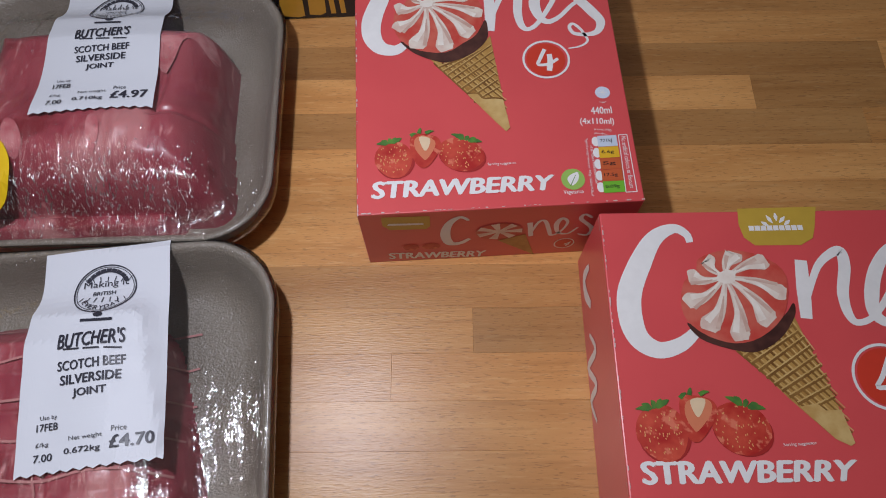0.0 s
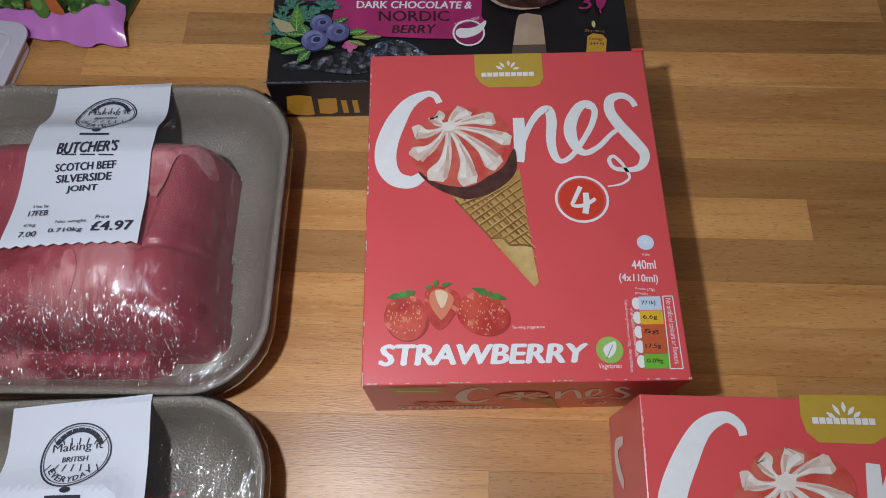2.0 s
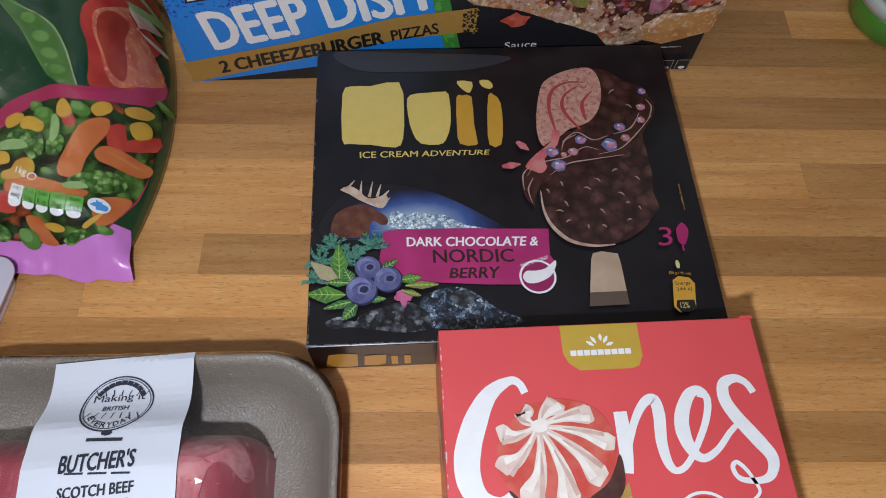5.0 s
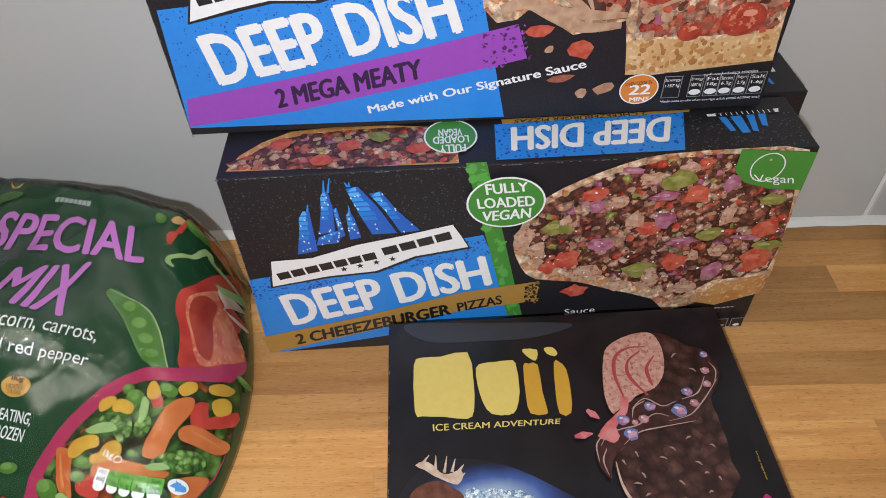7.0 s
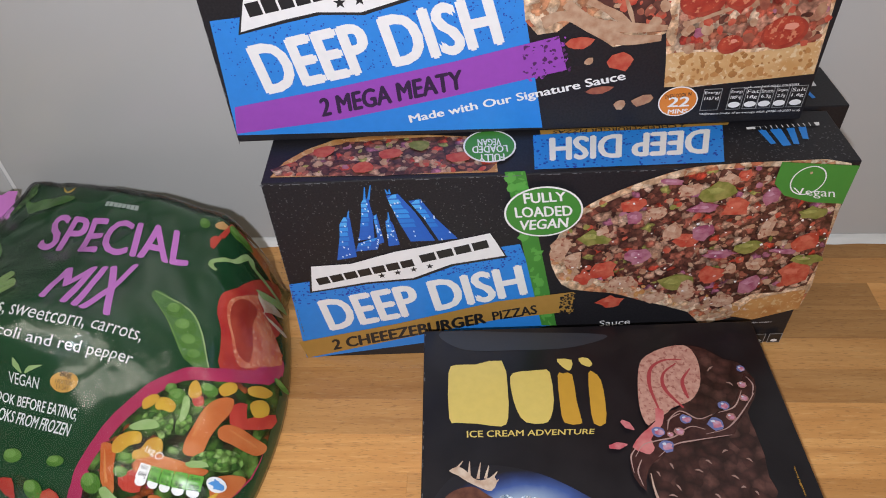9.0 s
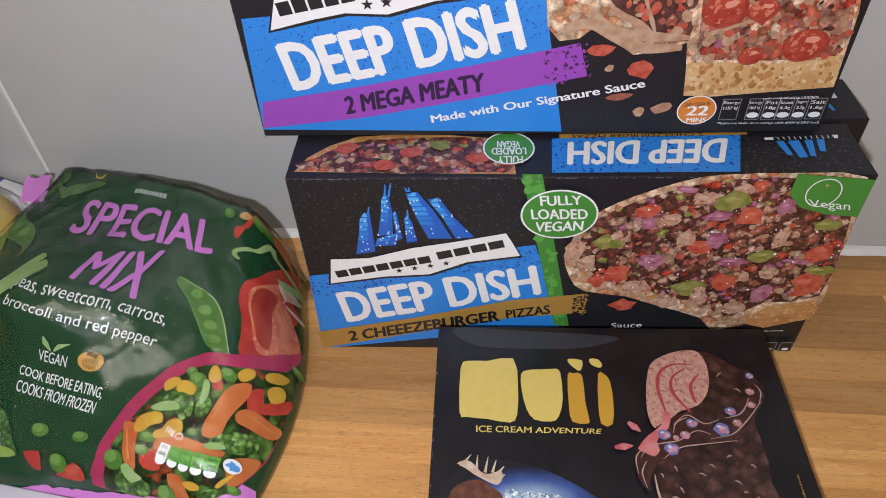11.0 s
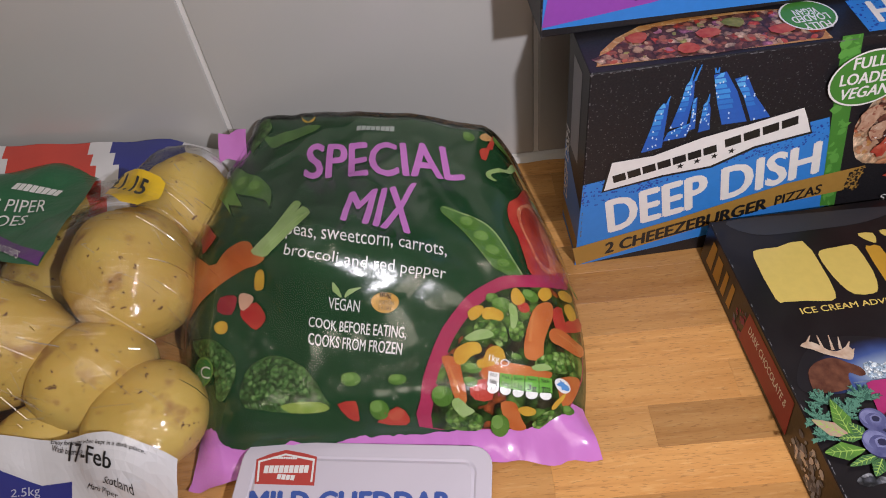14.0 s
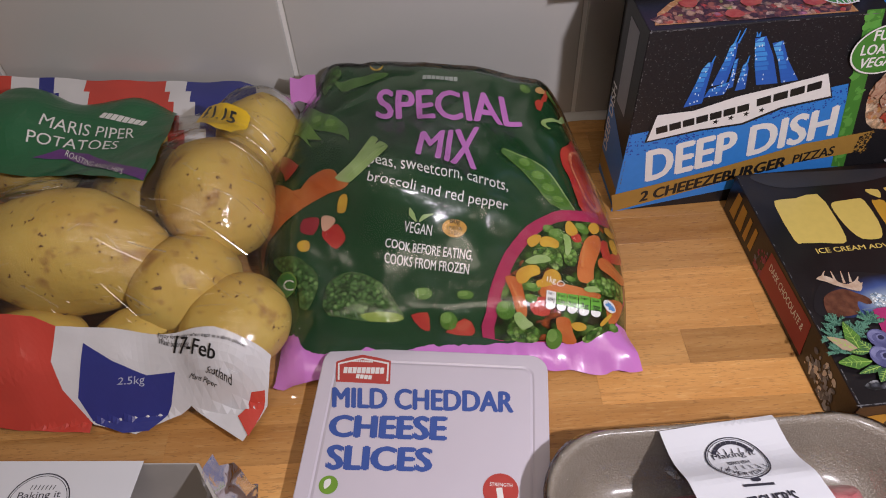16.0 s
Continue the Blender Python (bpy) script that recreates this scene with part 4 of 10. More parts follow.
    p.stroke("count_figure", [(0.1117, 0.0568), (0.1109, 0.0518), (0.1092, 0.0457)], [0.0026, 0.003, 0.0028], WHITE, 3, 4)
    strawberry(p, (0.0156, 0.0336), 0.0105, 0.0112, 14, 1)
    strawberry(p, (0.0466, 0.0350), 0.0120, 0.0102, -18, 2)
    p.poly("cut_strawberry", [(0.0241, 0.0470), (0.0290, 0.0482), (0.0361, 0.0465), (0.0383, 0.0426), (0.0355, 0.0365), (0.0298, 0.0302), (0.0258, 0.0311), (0.0235, 0.0380)], BERRY, 5, 4)
    p.poly("cut_strawberry_flesh", [(0.0262, 0.0451), (0.0311, 0.0473), (0.0361, 0.0455), (0.0354, 0.0405), (0.0296, 0.0342), (0.0276, 0.0351), (0.0254, 0.0400)], ink(0.64, 0.20, 0.10), 6, 4)
    p.poly("cut_strawberry_core", [(0.0281, 0.0462), (0.0341, 0.0464), (0.0314, 0.0403), (0.0294, 0.0402)], ink(0.74, 0.56, 0.36), 7, 4)
    for a, b in (((0.0241, 0.0470), (0.0270, 0.0491)), ((0.0280, 0.0482), (0.0289, 0.0512)), ((0.0320, 0.0483), (0.0360, 0.0495))):
        p.stroke("berry_leaf", [a, ((a[0] + b[0]) / 2, (a[1] + b[1]) / 2 + 0.0004), b], [0.0018, 0.0016, 0.0003], LEAF, 8, 4)
    p.text("serving_text", "Serving suggestion", ((0.0620, 0.0276), (0.0749, 0.0282), 0.0016), WHITE)
    p.text("flavour_text", "STRAWBERRY", ((0.0055, 0.0142), (0.0865, 0.0147), (0.0892, 0.0228), (0.0051, 0.0231)), WHITE, bold=0.034, label="bold white flavour lettering")
    s = Print(ob, flat(0, 0.1295, 0, (0, -1, 0), (0, 0, 1)))
    s.stroke("script_letter", [(0.0135, 0.0260), (0.0145, 0.0130), (0.0225, 0.0130), (0.0315, 0.0220)], [0.003, 0.006, 0.007, 0.004], WHITE, 1, 5)
    s.stroke("script_letter", [(0.0435, 0.0130), (0.0535, 0.0230), (0.0575, 0.0030), (0.0685, 0.0180), (0.0735, 0.0030), (0.0845, 0.0120)], [0.002, 0.004, 0.004, 0.004, 0.004, 0.002], WHITE, 1, 5)


cones_wide_art(cones_b)
# card flaps and scuffed edges
def scuffs(ob, fn, a, b, n, seed, material):
    """Small pale rubs along a folded edge from a to b on one face."""
    r = random.Random(seed)
    items = []
    for _ in range(n):
        t = r.random() ** r.choice((1, 1, 3))
        items.append((a[0] + (b[0] - a[0]) * t, a[1] + (b[1] - a[1]) * t, r.uniform(0.0003, 0.0016), r.uniform(0.00012, 0.0004), math.atan2(b[1] - a[1], b[0] - a[0]), 0))
    Print(ob, fn, base=0.0004).bits("worn_edge", items, [material], 0, "pale rubs along the folded edge", 6, seed)


RUBBED = ink(0.62, 0.42, 0.40, 0.6)
for ob, w, d in ((cones_a, 0.1295, 0.158), (cones_b, 0.158, 0.1295)):
    lid = flat(0, 0, 0.057, (1, 0, 0), (0, 1, 0))
    scuffs(ob, lid, (0.0006, 0.0), (0.0006, d), 34, 3, RUBBED)
    scuffs(ob, lid, (0.0, 0.0006), (w, 0.0006), 30, 4, RUBBED)
    scuffs(ob, flat(0, d, 0, (0, -1, 0), (0, 0, 1)), (d, 0.0562), (0, 0.0562), 24, 5, RUBBED)
SILVERED = ink(0.13, 0.13, 0.14, 0.35)
scuffs(dark_box, flat(0, 0, 0.031, (1, 0, 0), (0, 1, 0)), (0.0, 0.0007), (0.19, 0.0007), 150, 6, SILVERED)
scuffs(dark_box, flat(0, 0, 0.031, (1, 0, 0), (0, 1, 0)), (0.0007, 0.0), (0.0007, 0.17), 40, 7, SILVERED)
for ob in (pizza_a, pizza_c):
    scuffs(ob, flat(0, 0, 0, (1, 0, 0), (0, 0, 1)), (0.0, 0.1384), (0.292, 0.1384), 80, 8, SILVERED)
    scuffs(ob, flat(0, 0, 0, (1, 0, 0), (0, 0, 1)), (0.0006, 0.139), (0.0006, 0.0), 40, 9, SILVERED)
for ob in (cones_a,):
    part("end_flap", box_bm(0.1245, 0.1299, 0.1570, 0.1584, 0.052, 0.0585, 0.0003, 1), red_card, ob, "raised tip of the end flap")

# ---- the black ice cream carton
PINK, PINK_DK = photo((0.40, 0.028, 0.15), (0.32, 0.018, 0.11), 60), ink(0.26, 0.015, 0.09)
YEL_A, YEL_B = ink(0.66, 0.50, 0.13, 0.3), ink(0.55, 0.30, 0.035, 0.3)
ICE, ICE_DK, GLOW = photo((0.34, 0.42, 0.54), (0.16, 0.22, 0.33), 150), photo((0.14, 0.19, 0.28), (0.05, 0.07, 0.12), 150), ink(0.013, 0.015, 0.026)
CHOC_A, CHOC_B, CHOC_C = photo((0.050, 0.018, 0.014), (0.085, 0.034, 0.026), 110, 0.3), photo((0.022, 0.008, 0.007), (0.045, 0.017, 0.013), 160, 0.3), photo((0.11, 0.048, 0.038), (0.065, 0.026, 0.020), 200, 0.3)
n = Print(dark_box, flat(0, 0, 0.031, (1, 0, 0), (0, 1, 0)))
# the maker's name as plain gold slabs
n.poly("brand_shape", [(0.0140, 0.1395), (0.0180, 0.1446), (0.0290, 0.1446), (0.0440, 0.1467), (0.0461, 0.1287), (0.0451, 0.1097), (0.0411, 0.1046), (0.0290, 0.1066), (0.0180, 0.1076), (0.0141, 0.1105)], YEL_A, 1, 2, "plain gold slab standing for the maker's mark")
n.poly("brand_shape", [(0.0480, 0.1357), (0.0520, 0.1387), (0.0590, 0.1392), (0.0660, 0.1397), (0.0700, 0.1377), (0.0701, 0.1197), (0.0671, 0.1087), (0.0631, 0.1057), (0.0541, 0.1067), (0.0501, 0.1137), (0.0481, 0.1247)], YEL_A, 1, 2)
n.poly("brand_shape", [(0.0740, 0.1358), (0.0770, 0.1368), (0.0820, 0.1358), (0.0821, 0.1188), (0.0831, 0.1078), (0.0821, 0.1048), (0.0741, 0.1058), (0.0731, 0.1158)], YEL_B, 1, 2)
n.poly("brand_shape", [(0.0910, 0.1368), (0.0940, 0.1368), (0.0970, 0.1318), (0.0971, 0.1178), (0.0951, 0.1048), (0.0891, 0.1048), (0.0891, 0.1188)], YEL_B, 1, 2)
n.poly("brand_dot", [(0.0750, 0.1468), (0.0830, 0.1458), (0.0820, 0.1398), (0.0800, 0.1388), (0.0760, 0.1428)], YEL_A, 1, 2)
n.poly("brand_dot", [(0.0870, 0.1468), (0.0920, 0.1468), (0.0940, 0.1428), (0.0920, 0.1408), (0.0880, 0.1428)], YEL_A, 1, 2)
n.text("tagline_text", "ICE CREAM ADVENTURE", ((0.0232, 0.0986), (0.0882, 0.0988), (0.0891, 0.1018), (0.0231, 0.1026)), YEL_A, 1, 0.01)
n.poly("mist", [(0.0099, 0.1685), (0.0539, 0.1667), (0.1049, 0.1629), (0.0850, 0.1548), (0.0530, 0.1537), (0.0220, 0.1556)], ink(0.03, 0.032, 0.04), 1, 5)
# the lake shining behind the banner, fading outwards into the dark card
def shine(c, rx, ry, stops):
    m = bpy.data.materials.new("photo_ink")
    m.use_nodes = True
    nt = m.node_tree
    N, K = nt.nodes.new, nt.links.new
    tc, mp, ln, nz, ad, rp = N("ShaderNodeTexCoord"), N("ShaderNodeMapping"), N("ShaderNodeVectorMath"), N("ShaderNodeTexNoise"), N("ShaderNodeMath"), N("ShaderNodeValToRGB")
    mp.vector_type = "TEXTURE"
    mp.inputs["Location"].default_value, mp.inputs["Scale"].default_value = (c[0], c[1], 0), (rx, ry, 100)
    K(tc.outputs["Object"], mp.inputs["Vector"])
    ln.operation = "LENGTH"
    K(mp.outputs[0], ln.inputs[0])
    nz.inputs["Scale"].default_value = 120
    K(tc.outputs["Object"], nz.inputs["Vector"])
    ad.operation = "MULTIPLY_ADD"
    ad.inputs[1].default_value = 0.16
    K(nz.outputs["Fac"], ad.inputs[0])
    K(ln.outputs["Value"], ad.inputs[2])
    for i, (at, col) in enumerate(stops):
        e = rp.color_ramp.elements[i] if i < 2 else rp.color_ramp.elements.new(0.99)
        e.position, e.color = at, (*col, 1)
    K(ad.outputs[0], rp.inputs["Fac"])
    K(rp.outputs[0], nt.nodes["Principled BSDF"].inputs["Base Color"])
    nt.nodes["Principled BSDF"].inputs["Roughness"].default_value = 0.36
    return m


n.poly("lake_glow", [(0.0044, 0.0569), (0.0079, 0.0686), (0.0182, 0.0788), (0.0344, 0.0829), (0.0586, 0.0775), (0.0795, 0.0658), (0.0931, 0.0537), (0.0600, 0.0524), (0.0186, 0.0524)], shine((0.0512, 0.0604), 0.0438, 0.0213, ((0.10, (0.46, 0.50, 0.50)), (0.34, (0.26, 0.34, 0.46)), (0.62, (0.045, 0.085, 0.26)), (0.84, (0.016, 0.026, 0.085)), (0.99, (0.009, 0.008, 0.011)))), 1, 5)
n.poly("ice_cliff", [(0.0360, 0.0610), (0.0382, 0.0663), (0.0416, 0.0671), (0.0461, 0.0643), (0.0501, 0.0664), (0.0541, 0.0654), (0.0593, 0.0647), (0.0639, 0.0643), (0.0685, 0.0613), (0.0736, 0.0585), (0.0827, 0.0563), (0.0603, 0.0567), (0.0380, 0.0574)], lumps((((0.56, 0.64, 0.70), 3), ((0.34, 0.46, 0.58), 3), ((0.16, 0.24, 0.34), 1.5), ((0.70, 0.75, 0.78), 2)), 700, dark=0.55, warp=0.003), 7.5, 0)
n.stroke("shore", [(0.0289, 0.0567), (0.0550, 0.0565), (0.0840, 0.0563)], [0.0006, 0.0012, 0.0004], ICE_DK, 7.8, 4)
n.poly("dark_mount", [(0.0095, 0.0568), (0.0111, 0.0650), (0.0157, 0.0694), (0.0223, 0.0714), (0.0268, 0.0710), (0.0316, 0.0676), (0.0360, 0.0642), (0.0365, 0.0604), (0.0333, 0.0599), (0.0297, 0.0623), (0.0279, 0.0594), (0.0268, 0.0545), (0.0186, 0.0532), (0.0114, 0.0539)], photo((0.075, 0.022, 0.012), (0.15, 0.055, 0.03), 200), 8, 3, "plain brown shape")
PALE = photo((0.60, 0.48, 0.37), (0.42, 0.27, 0.18), 160)
n.poly("pale_fan", [(0.0137, 0.0801), (0.0182, 0.0822), (0.0222, 0.0799), (0.0257, 0.0759), (0.0295, 0.0746), (0.0332, 0.0758), (0.0359, 0.0766), (0.0369, 0.0729), (0.0342, 0.0690), (0.0305, 0.0700), (0.0268, 0.0719), (0.0223, 0.0744), (0.0182, 0.0775)], PALE, 8.2, 2, "plain pale shape")
n.stroke("pale_tine", [(0.0171, 0.0806), (0.0208, 0.0853)], [0.0016, 0.0003], PALE, 8.4, 3)
n.stroke("pale_tine", [(0.0236, 0.0774), (0.0241, 0.0849)], [0.0016, 0.0003], PALE, 8.4, 3)
n.stroke("pale_tine", [(0.0279, 0.0755), (0.0295, 0.0842)], [0.0016, 0.0003], PALE, 8.4, 3)
n.stroke("pale_tine", [(0.0316, 0.0755), (0.0336, 0.0826)], [0.0016, 0.0003], PALE, 8.4, 3)
n.stroke("pale_tine", [(0.0351, 0.0760), (0.0376, 0.0791)], [0.0016, 0.0003], PALE, 8.4, 3)
n.stroke("pale_tine", [(0.0359, 0.0730), (0.0380, 0.0748)], [0.0016, 0.0003], PALE, 8.4, 3)
n.poly("banner", [(0.0343, 0.0556), (0.0373, 0.0566), (0.0683, 0.0567), (0.0883, 0.0558), (0.1133, 0.0549), (0.1124, 0.0409), (0.1144, 0.0369), (0.1054, 0.0259), (0.0824, 0.0268), (0.0464, 0.0297), (0.0364, 0.0316), (0.0324, 0.0406)], PINK, 9, label="magenta banner")
n.text("banner_text", "DARK CHOCOLATE &", ((0.0453, 0.0477), (0.1073, 0.0459), (0.1083, 0.0509), (0.0453, 0.0527)), WHITE, 10, 0.02)
n.text("banner_text", "NORDIC", ((0.0574, 0.0387), (0.0954, 0.0378), (0.0953, 0.0448), (0.0573, 0.0457)), CHOC_B, 10, 0.012)
n.text("banner_text", "BERRY", ((0.0644, 0.0307), (0.0874, 0.0298), (0.0884, 0.0358), (0.0654, 0.0357)), CHOC_B, 10, 0.02)
c = (0.1054, 0.0299)
n.ring("cream_ring", c, 0.0086, 0.0086, 0.0010, WHITE, 10)
n.disc("cream_bowl", c, 0.0076, 0.0076, PINK_DK, 10)
n.poly("cream_dollop", [(0.0984, 0.0298), (0.1004, 0.0329), (0.1044, 0.0329), (0.1094, 0.0339), (0.1144, 0.0379), (0.1144, 0.0349), (0.1114, 0.0299), (0.1054, 0.0269), (0.1004, 0.0269)], WHITE, 11, 3)
n.text("cream_text", "MADE WITH CREAM", ((0.0984, 0.0348), (0.1114, 0.0389), 0.0018), WHITE, 11)
# stream and rocks under the banner
n.poly("stream", [(0.0522, 0.0217), (0.0612, 0.0259), (0.0712, 0.0256), (0.0795, 0.0202), (0.0865, 0.0143), (0.0970, 0.0085), (0.0819, 0.0056), (0.0649, 0.0059), (0.0541, 0.0077), (0.0502, 0.0148)], lumps((((0.045, 0.065, 0.10), 4), ((0.13, 0.18, 0.25), 3), ((0.36, 0.42, 0.48), 1.2), ((0.014, 0.016, 0.024), 4)), 560, dark=0.3, warp=0.006), 2, 3)
n.poly("rock", [(0.0080, 0.0110), (0.0144, 0.0138), (0.0211, 0.0111), (0.0240, 0.0145), (0.0337, 0.0175), (0.0435, 0.0201), (0.0520, 0.0158), (0.0548, 0.0072), (0.0431, 0.0051), (0.0312, 0.0069), (0.0192, 0.0087), (0.0121, 0.0079)], lumps((((0.13, 0.135, 0.15), 3), ((0.05, 0.053, 0.065), 3), ((0.26, 0.27, 0.29), 1.2), ((0.012, 0.012, 0.015), 4)), 260, dark=0.10, warp=0.007), 4, 3)
n.poly("rock", [(0.0640, 0.0227), (0.0711, 0.0246), (0.0758, 0.0211), (0.0731, 0.0178), (0.0669, 0.0174)], lumps((((0.10, 0.105, 0.115), 3), ((0.05, 0.053, 0.06), 3)), 260, dark=0.2), 4.5, 3)
# fir sprigs, leaves and berries
FROND, FROND_L = ink(0.03, 0.105, 0.075), ink(0.085, 0.23, 0.16)
for c0, size, sd in (((0.0105, 0.0483), 0.0066, 0), ((0.0050, 0.0401), 0.0060, 1), ((0.0294, 0.0473), 0.0067, 2), ((0.0200, 0.0425), 0.0061, 3), ((0.0036, 0.0308), 0.0054, 4), ((0.0163, 0.0399), 0.0050, 5)):
    r = random.Random(sd)
    for k in range(9):
        a = radians(-10 + 25 * k) + r.gauss(0, 0.12)
        d = size * r.uniform(0.8, 1.15)
        n.stroke("fir_twig", [c0, (c0[0] + math.cos(a) * d, c0[1] + math.sin(a) * d)], [0.0010, 0.0004], FROND, 11 + k % 3, 3)
        for w in range(1, 9):
            q = (c0[0] + math.cos(a) * d * w / 8, c0[1] + math.sin(a) * d * w / 8)
            for way in (-1, 1):
                b = a + way * r.uniform(0.5, 0.9)
                L = size * r.uniform(0.16, 0.30)
                n.stroke("fir_needle", [q, (q[0] + math.cos(b) * L, q[1] + math.sin(b) * L)], [0.0008, 0.0003], r.choice((FROND, FROND_L, FROND_L)), 12 + k % 3, 1)
for a, b, wd, m in (((0.0145, 0.0287), (0.0136, 0.0488), 0.0084, LEAF), ((0.0171, 0.0234), (-0.0000, 0.0243), 0.0088, LEAF), ((0.0145, 0.0292), (0.0012, 0.0402), 0.0074, photo((0.46, 0.22, 0.20), (0.34, 0.36, 0.20), 300)), ((0.0209, 0.0277), (0.0163, 0.0366), 0.0064, LEAF_DK), ((0.0227, 0.0207), (0.0075, 0.0170), 0.0044, LEAF_DK), ((0.0227, 0.0191), (0.0158, 0.0113), 0.0063, LEAF_DK), ((0.0309, 0.0336), (0.0410, 0.0401), 0.0045, LEAF_DK), ((0.0408, 0.0296), (0.0514, 0.0309), 0.0050, LEAF), ((0.0442, 0.0269), (0.0592, 0.0270), 0.0042, photo((0.14, 0.15, 0.04), (0.24, 0.20, 0.06), 200)), ((0.0259, 0.0206), (0.0352, 0.0208), 0.0039, LEAF_DK), ((0.0189, 0.0291), (0.0086, 0.0299), 0.0045, LEAF_DK), ((0.0424, 0.0245), (0.0510, 0.0217), 0.0035, photo((0.14, 0.13, 0.04), (0.20, 0.15, 0.05), 200))):
    mid, side = ((a[0] + b[0]) / 2, (a[1] + b[1]) / 2), Vector((a[1] - b[1], b[0] - a[0])).normalized() * wd * 0.42
    n.stroke("leaf", [a, mid, b], [0.0006, wd, 0.0006], m, 15, 7)
    n.stroke("leaf_vein", [a, b], [0.0006, 0.0002], LEAF_LT, 16, 2)
    for t in (0.3, 0.45, 0.6, 0.75):
        p0 = Vector((a[0] + (b[0] - a[0]) * t, a[1] + (b[1] - a[1]) * t))
        for way in (-1, 1):
            p1 = p0 + side * way * (1 - abs(2 * t - 1)) + Vector((b[0] - a[0], b[1] - a[1])) * 0.12
            n.stroke("leaf_vein", [p0, p1], [0.0004, 0.0001], LEAF_LT, 16, 2)
BB, BB_D, BB_L = photo((0.060, 0.065, 0.17), (0.11, 0.115, 0.25), 250), ink(0.02, 0.02, 0.06), photo((0.20, 0.21, 0.38), (0.12, 0.13, 0.27), 250)
for c0, r0 in (((0.0271, 0.0366), 0.0058), ((0.0361, 0.0305), 0.0062), ((0.0242, 0.0255), 0.0069)):
    n.disc("blueberry_shadow", (c0[0] + r0 * 0.06, c0[1] - r0 * 0.10), r0 * 1.04, r0 * 1.02, BB_D, 17, 26)
    n.disc("blueberry", c0, r0, r0 * 0.98, BB, 18, 26)
    n.disc("blueberry_bloom", (c0[0] - r0 * 0.1, c0[1] + r0 * 0.2), r0 * 0.76, r0 * 0.66, BB_L, 19, 22, wobble=0.1)
    n.disc("blueberry_side", (c0[0] + r0 * 0.06, c0[1] - r0 * 0.08), r0 * 0.66, r0 * 0.60, BB, 20, 22, wobble=0.1)
    n.disc("blueberry_crown", (c0[0] + r0 * 0.16, c0[1]), r0 * 0.42, r0 * 0.40, BB_L, 21, 10, wobble=0.5)
    n.disc("blueberry_eye", (c0[0] + r0 * 0.18, c0[1]), r0 * 0.28, r0 * 0.26, BB_D, 22, 10, wobble=0.3)
n.bits("pink_petal", [(0.0424, 0.0232, 0.0026, 0.0018, 0.0, 0), (0.0456, 0.0216, 0.0026, 0.0018, 1.0, 0), (0.0430, 0.0196, 0.0026, 0.0018, 2.0, 0), (0.0411, 0.0212, 0.0026, 0.0018, 3.0, 0)], [photo((0.50, 0.14, 0.26), (0.40, 0.06, 0.18), 200)], 12)
# the bar on its stick
n.poly("stick", [(0.1310, 0.0367), (0.1324, 0.0403), (0.1365, 0.0413), (0.1442, 0.0398), (0.1448, 0.0347), (0.1453, 0.0174), (0.1276, 0.0168)], photo((0.46, 0.35, 0.25), (0.38, 0.27, 0.18), 60), 2, 0, "pale wooden stick")
n.poly("stick_fade", [(0.1282, 0.0205), (0.1452, 0.0206), (0.1454, 0.0140), (0.1270, 0.0137)], ink(0.10, 0.072, 0.05), 3, 0)
n.poly("bar_coating", [(0.1478, 0.1523), (0.1573, 0.1492), (0.1654, 0.1422), (0.1726, 0.1395), (0.1763, 0.1319), (0.1775, 0.1234), (0.1737, 0.1155), (0.1682, 0.1078), (0.1685, 0.0981), (0.1686, 0.0914), (0.1688, 0.0832), (0.1673, 0.0721), (0.1689, 0.0643), (0.1643, 0.0583), (0.1589, 0.0524), (0.1496, 0.0468), (0.1411, 0.0447), (0.1305, 0.0452), (0.1217, 0.0482), (0.1148, 0.0562), (0.1120, 0.0653), (0.1104, 0.0745), (0.1130, 0.0840), (0.1212, 0.0920), (0.1279, 0.0986), (0.1263, 0.1071), (0.1409, 0.1158), (0.1484, 0.1247), (0.1515, 0.1377), (0.1507, 0.1472)], lumps((((0.055, 0.022, 0.018), 4), ((0.080, 0.034, 0.027), 2), ((0.040, 0.015, 0.012), 3)), 170, rough=0.3, dark=0.45, warp=0.006, fine=0.5), 4, 2, "dark chocolate coating")
n.stroke("bar_edge", [(0.1117, 0.0755), (0.1121, 0.0644), (0.1152, 0.0554), (0.1224, 0.0476), (0.1330, 0.0443), (0.1438, 0.0446)], [0.0004, 0.0014, 0.0020, 0.0016, 0.0006], photo((0.52, 0.38, 0.30), (0.34, 0.20, 0.15), 200), 5, 6)
n.poly("bar_cream", [(0.1152, 0.1028), (0.1138, 0.1118), (0.1156, 0.1267), (0.1196, 0.1408), (0.1259, 0.1469), (0.1358, 0.1512), (0.1460, 0.1523), (0.1502, 0.1476), (0.1512, 0.1377), (0.1481, 0.1247), (0.1409, 0.1158), (0.1298, 0.1113), (0.1229, 0.1037), (0.1183, 0.1018)], photo((0.42, 0.20, 0.155), (0.54, 0.31, 0.24), 330, e=(0.32, 0.12, 0.095)), 6, 3, "pink ice cream core")
n.stroke("ripple_line", [(0.1234, 0.1117), (0.1218, 0.1260), (0.1248, 0.1370), (0.1329, 0.1423), (0.1425, 0.1423)], [0.0010, 0.0022, 0.0014, 0.0006], ink(0.36, 0.05, 0.055), 7, 6)
n.stroke("ripple_line", [(0.1363, 0.1116), (0.1293, 0.1237), (0.1307, 0.1333), (0.1390, 0.1400)], [0.0010, 0.0022, 0.0014, 0.0006], ink(0.36, 0.05, 0.055), 7, 6)
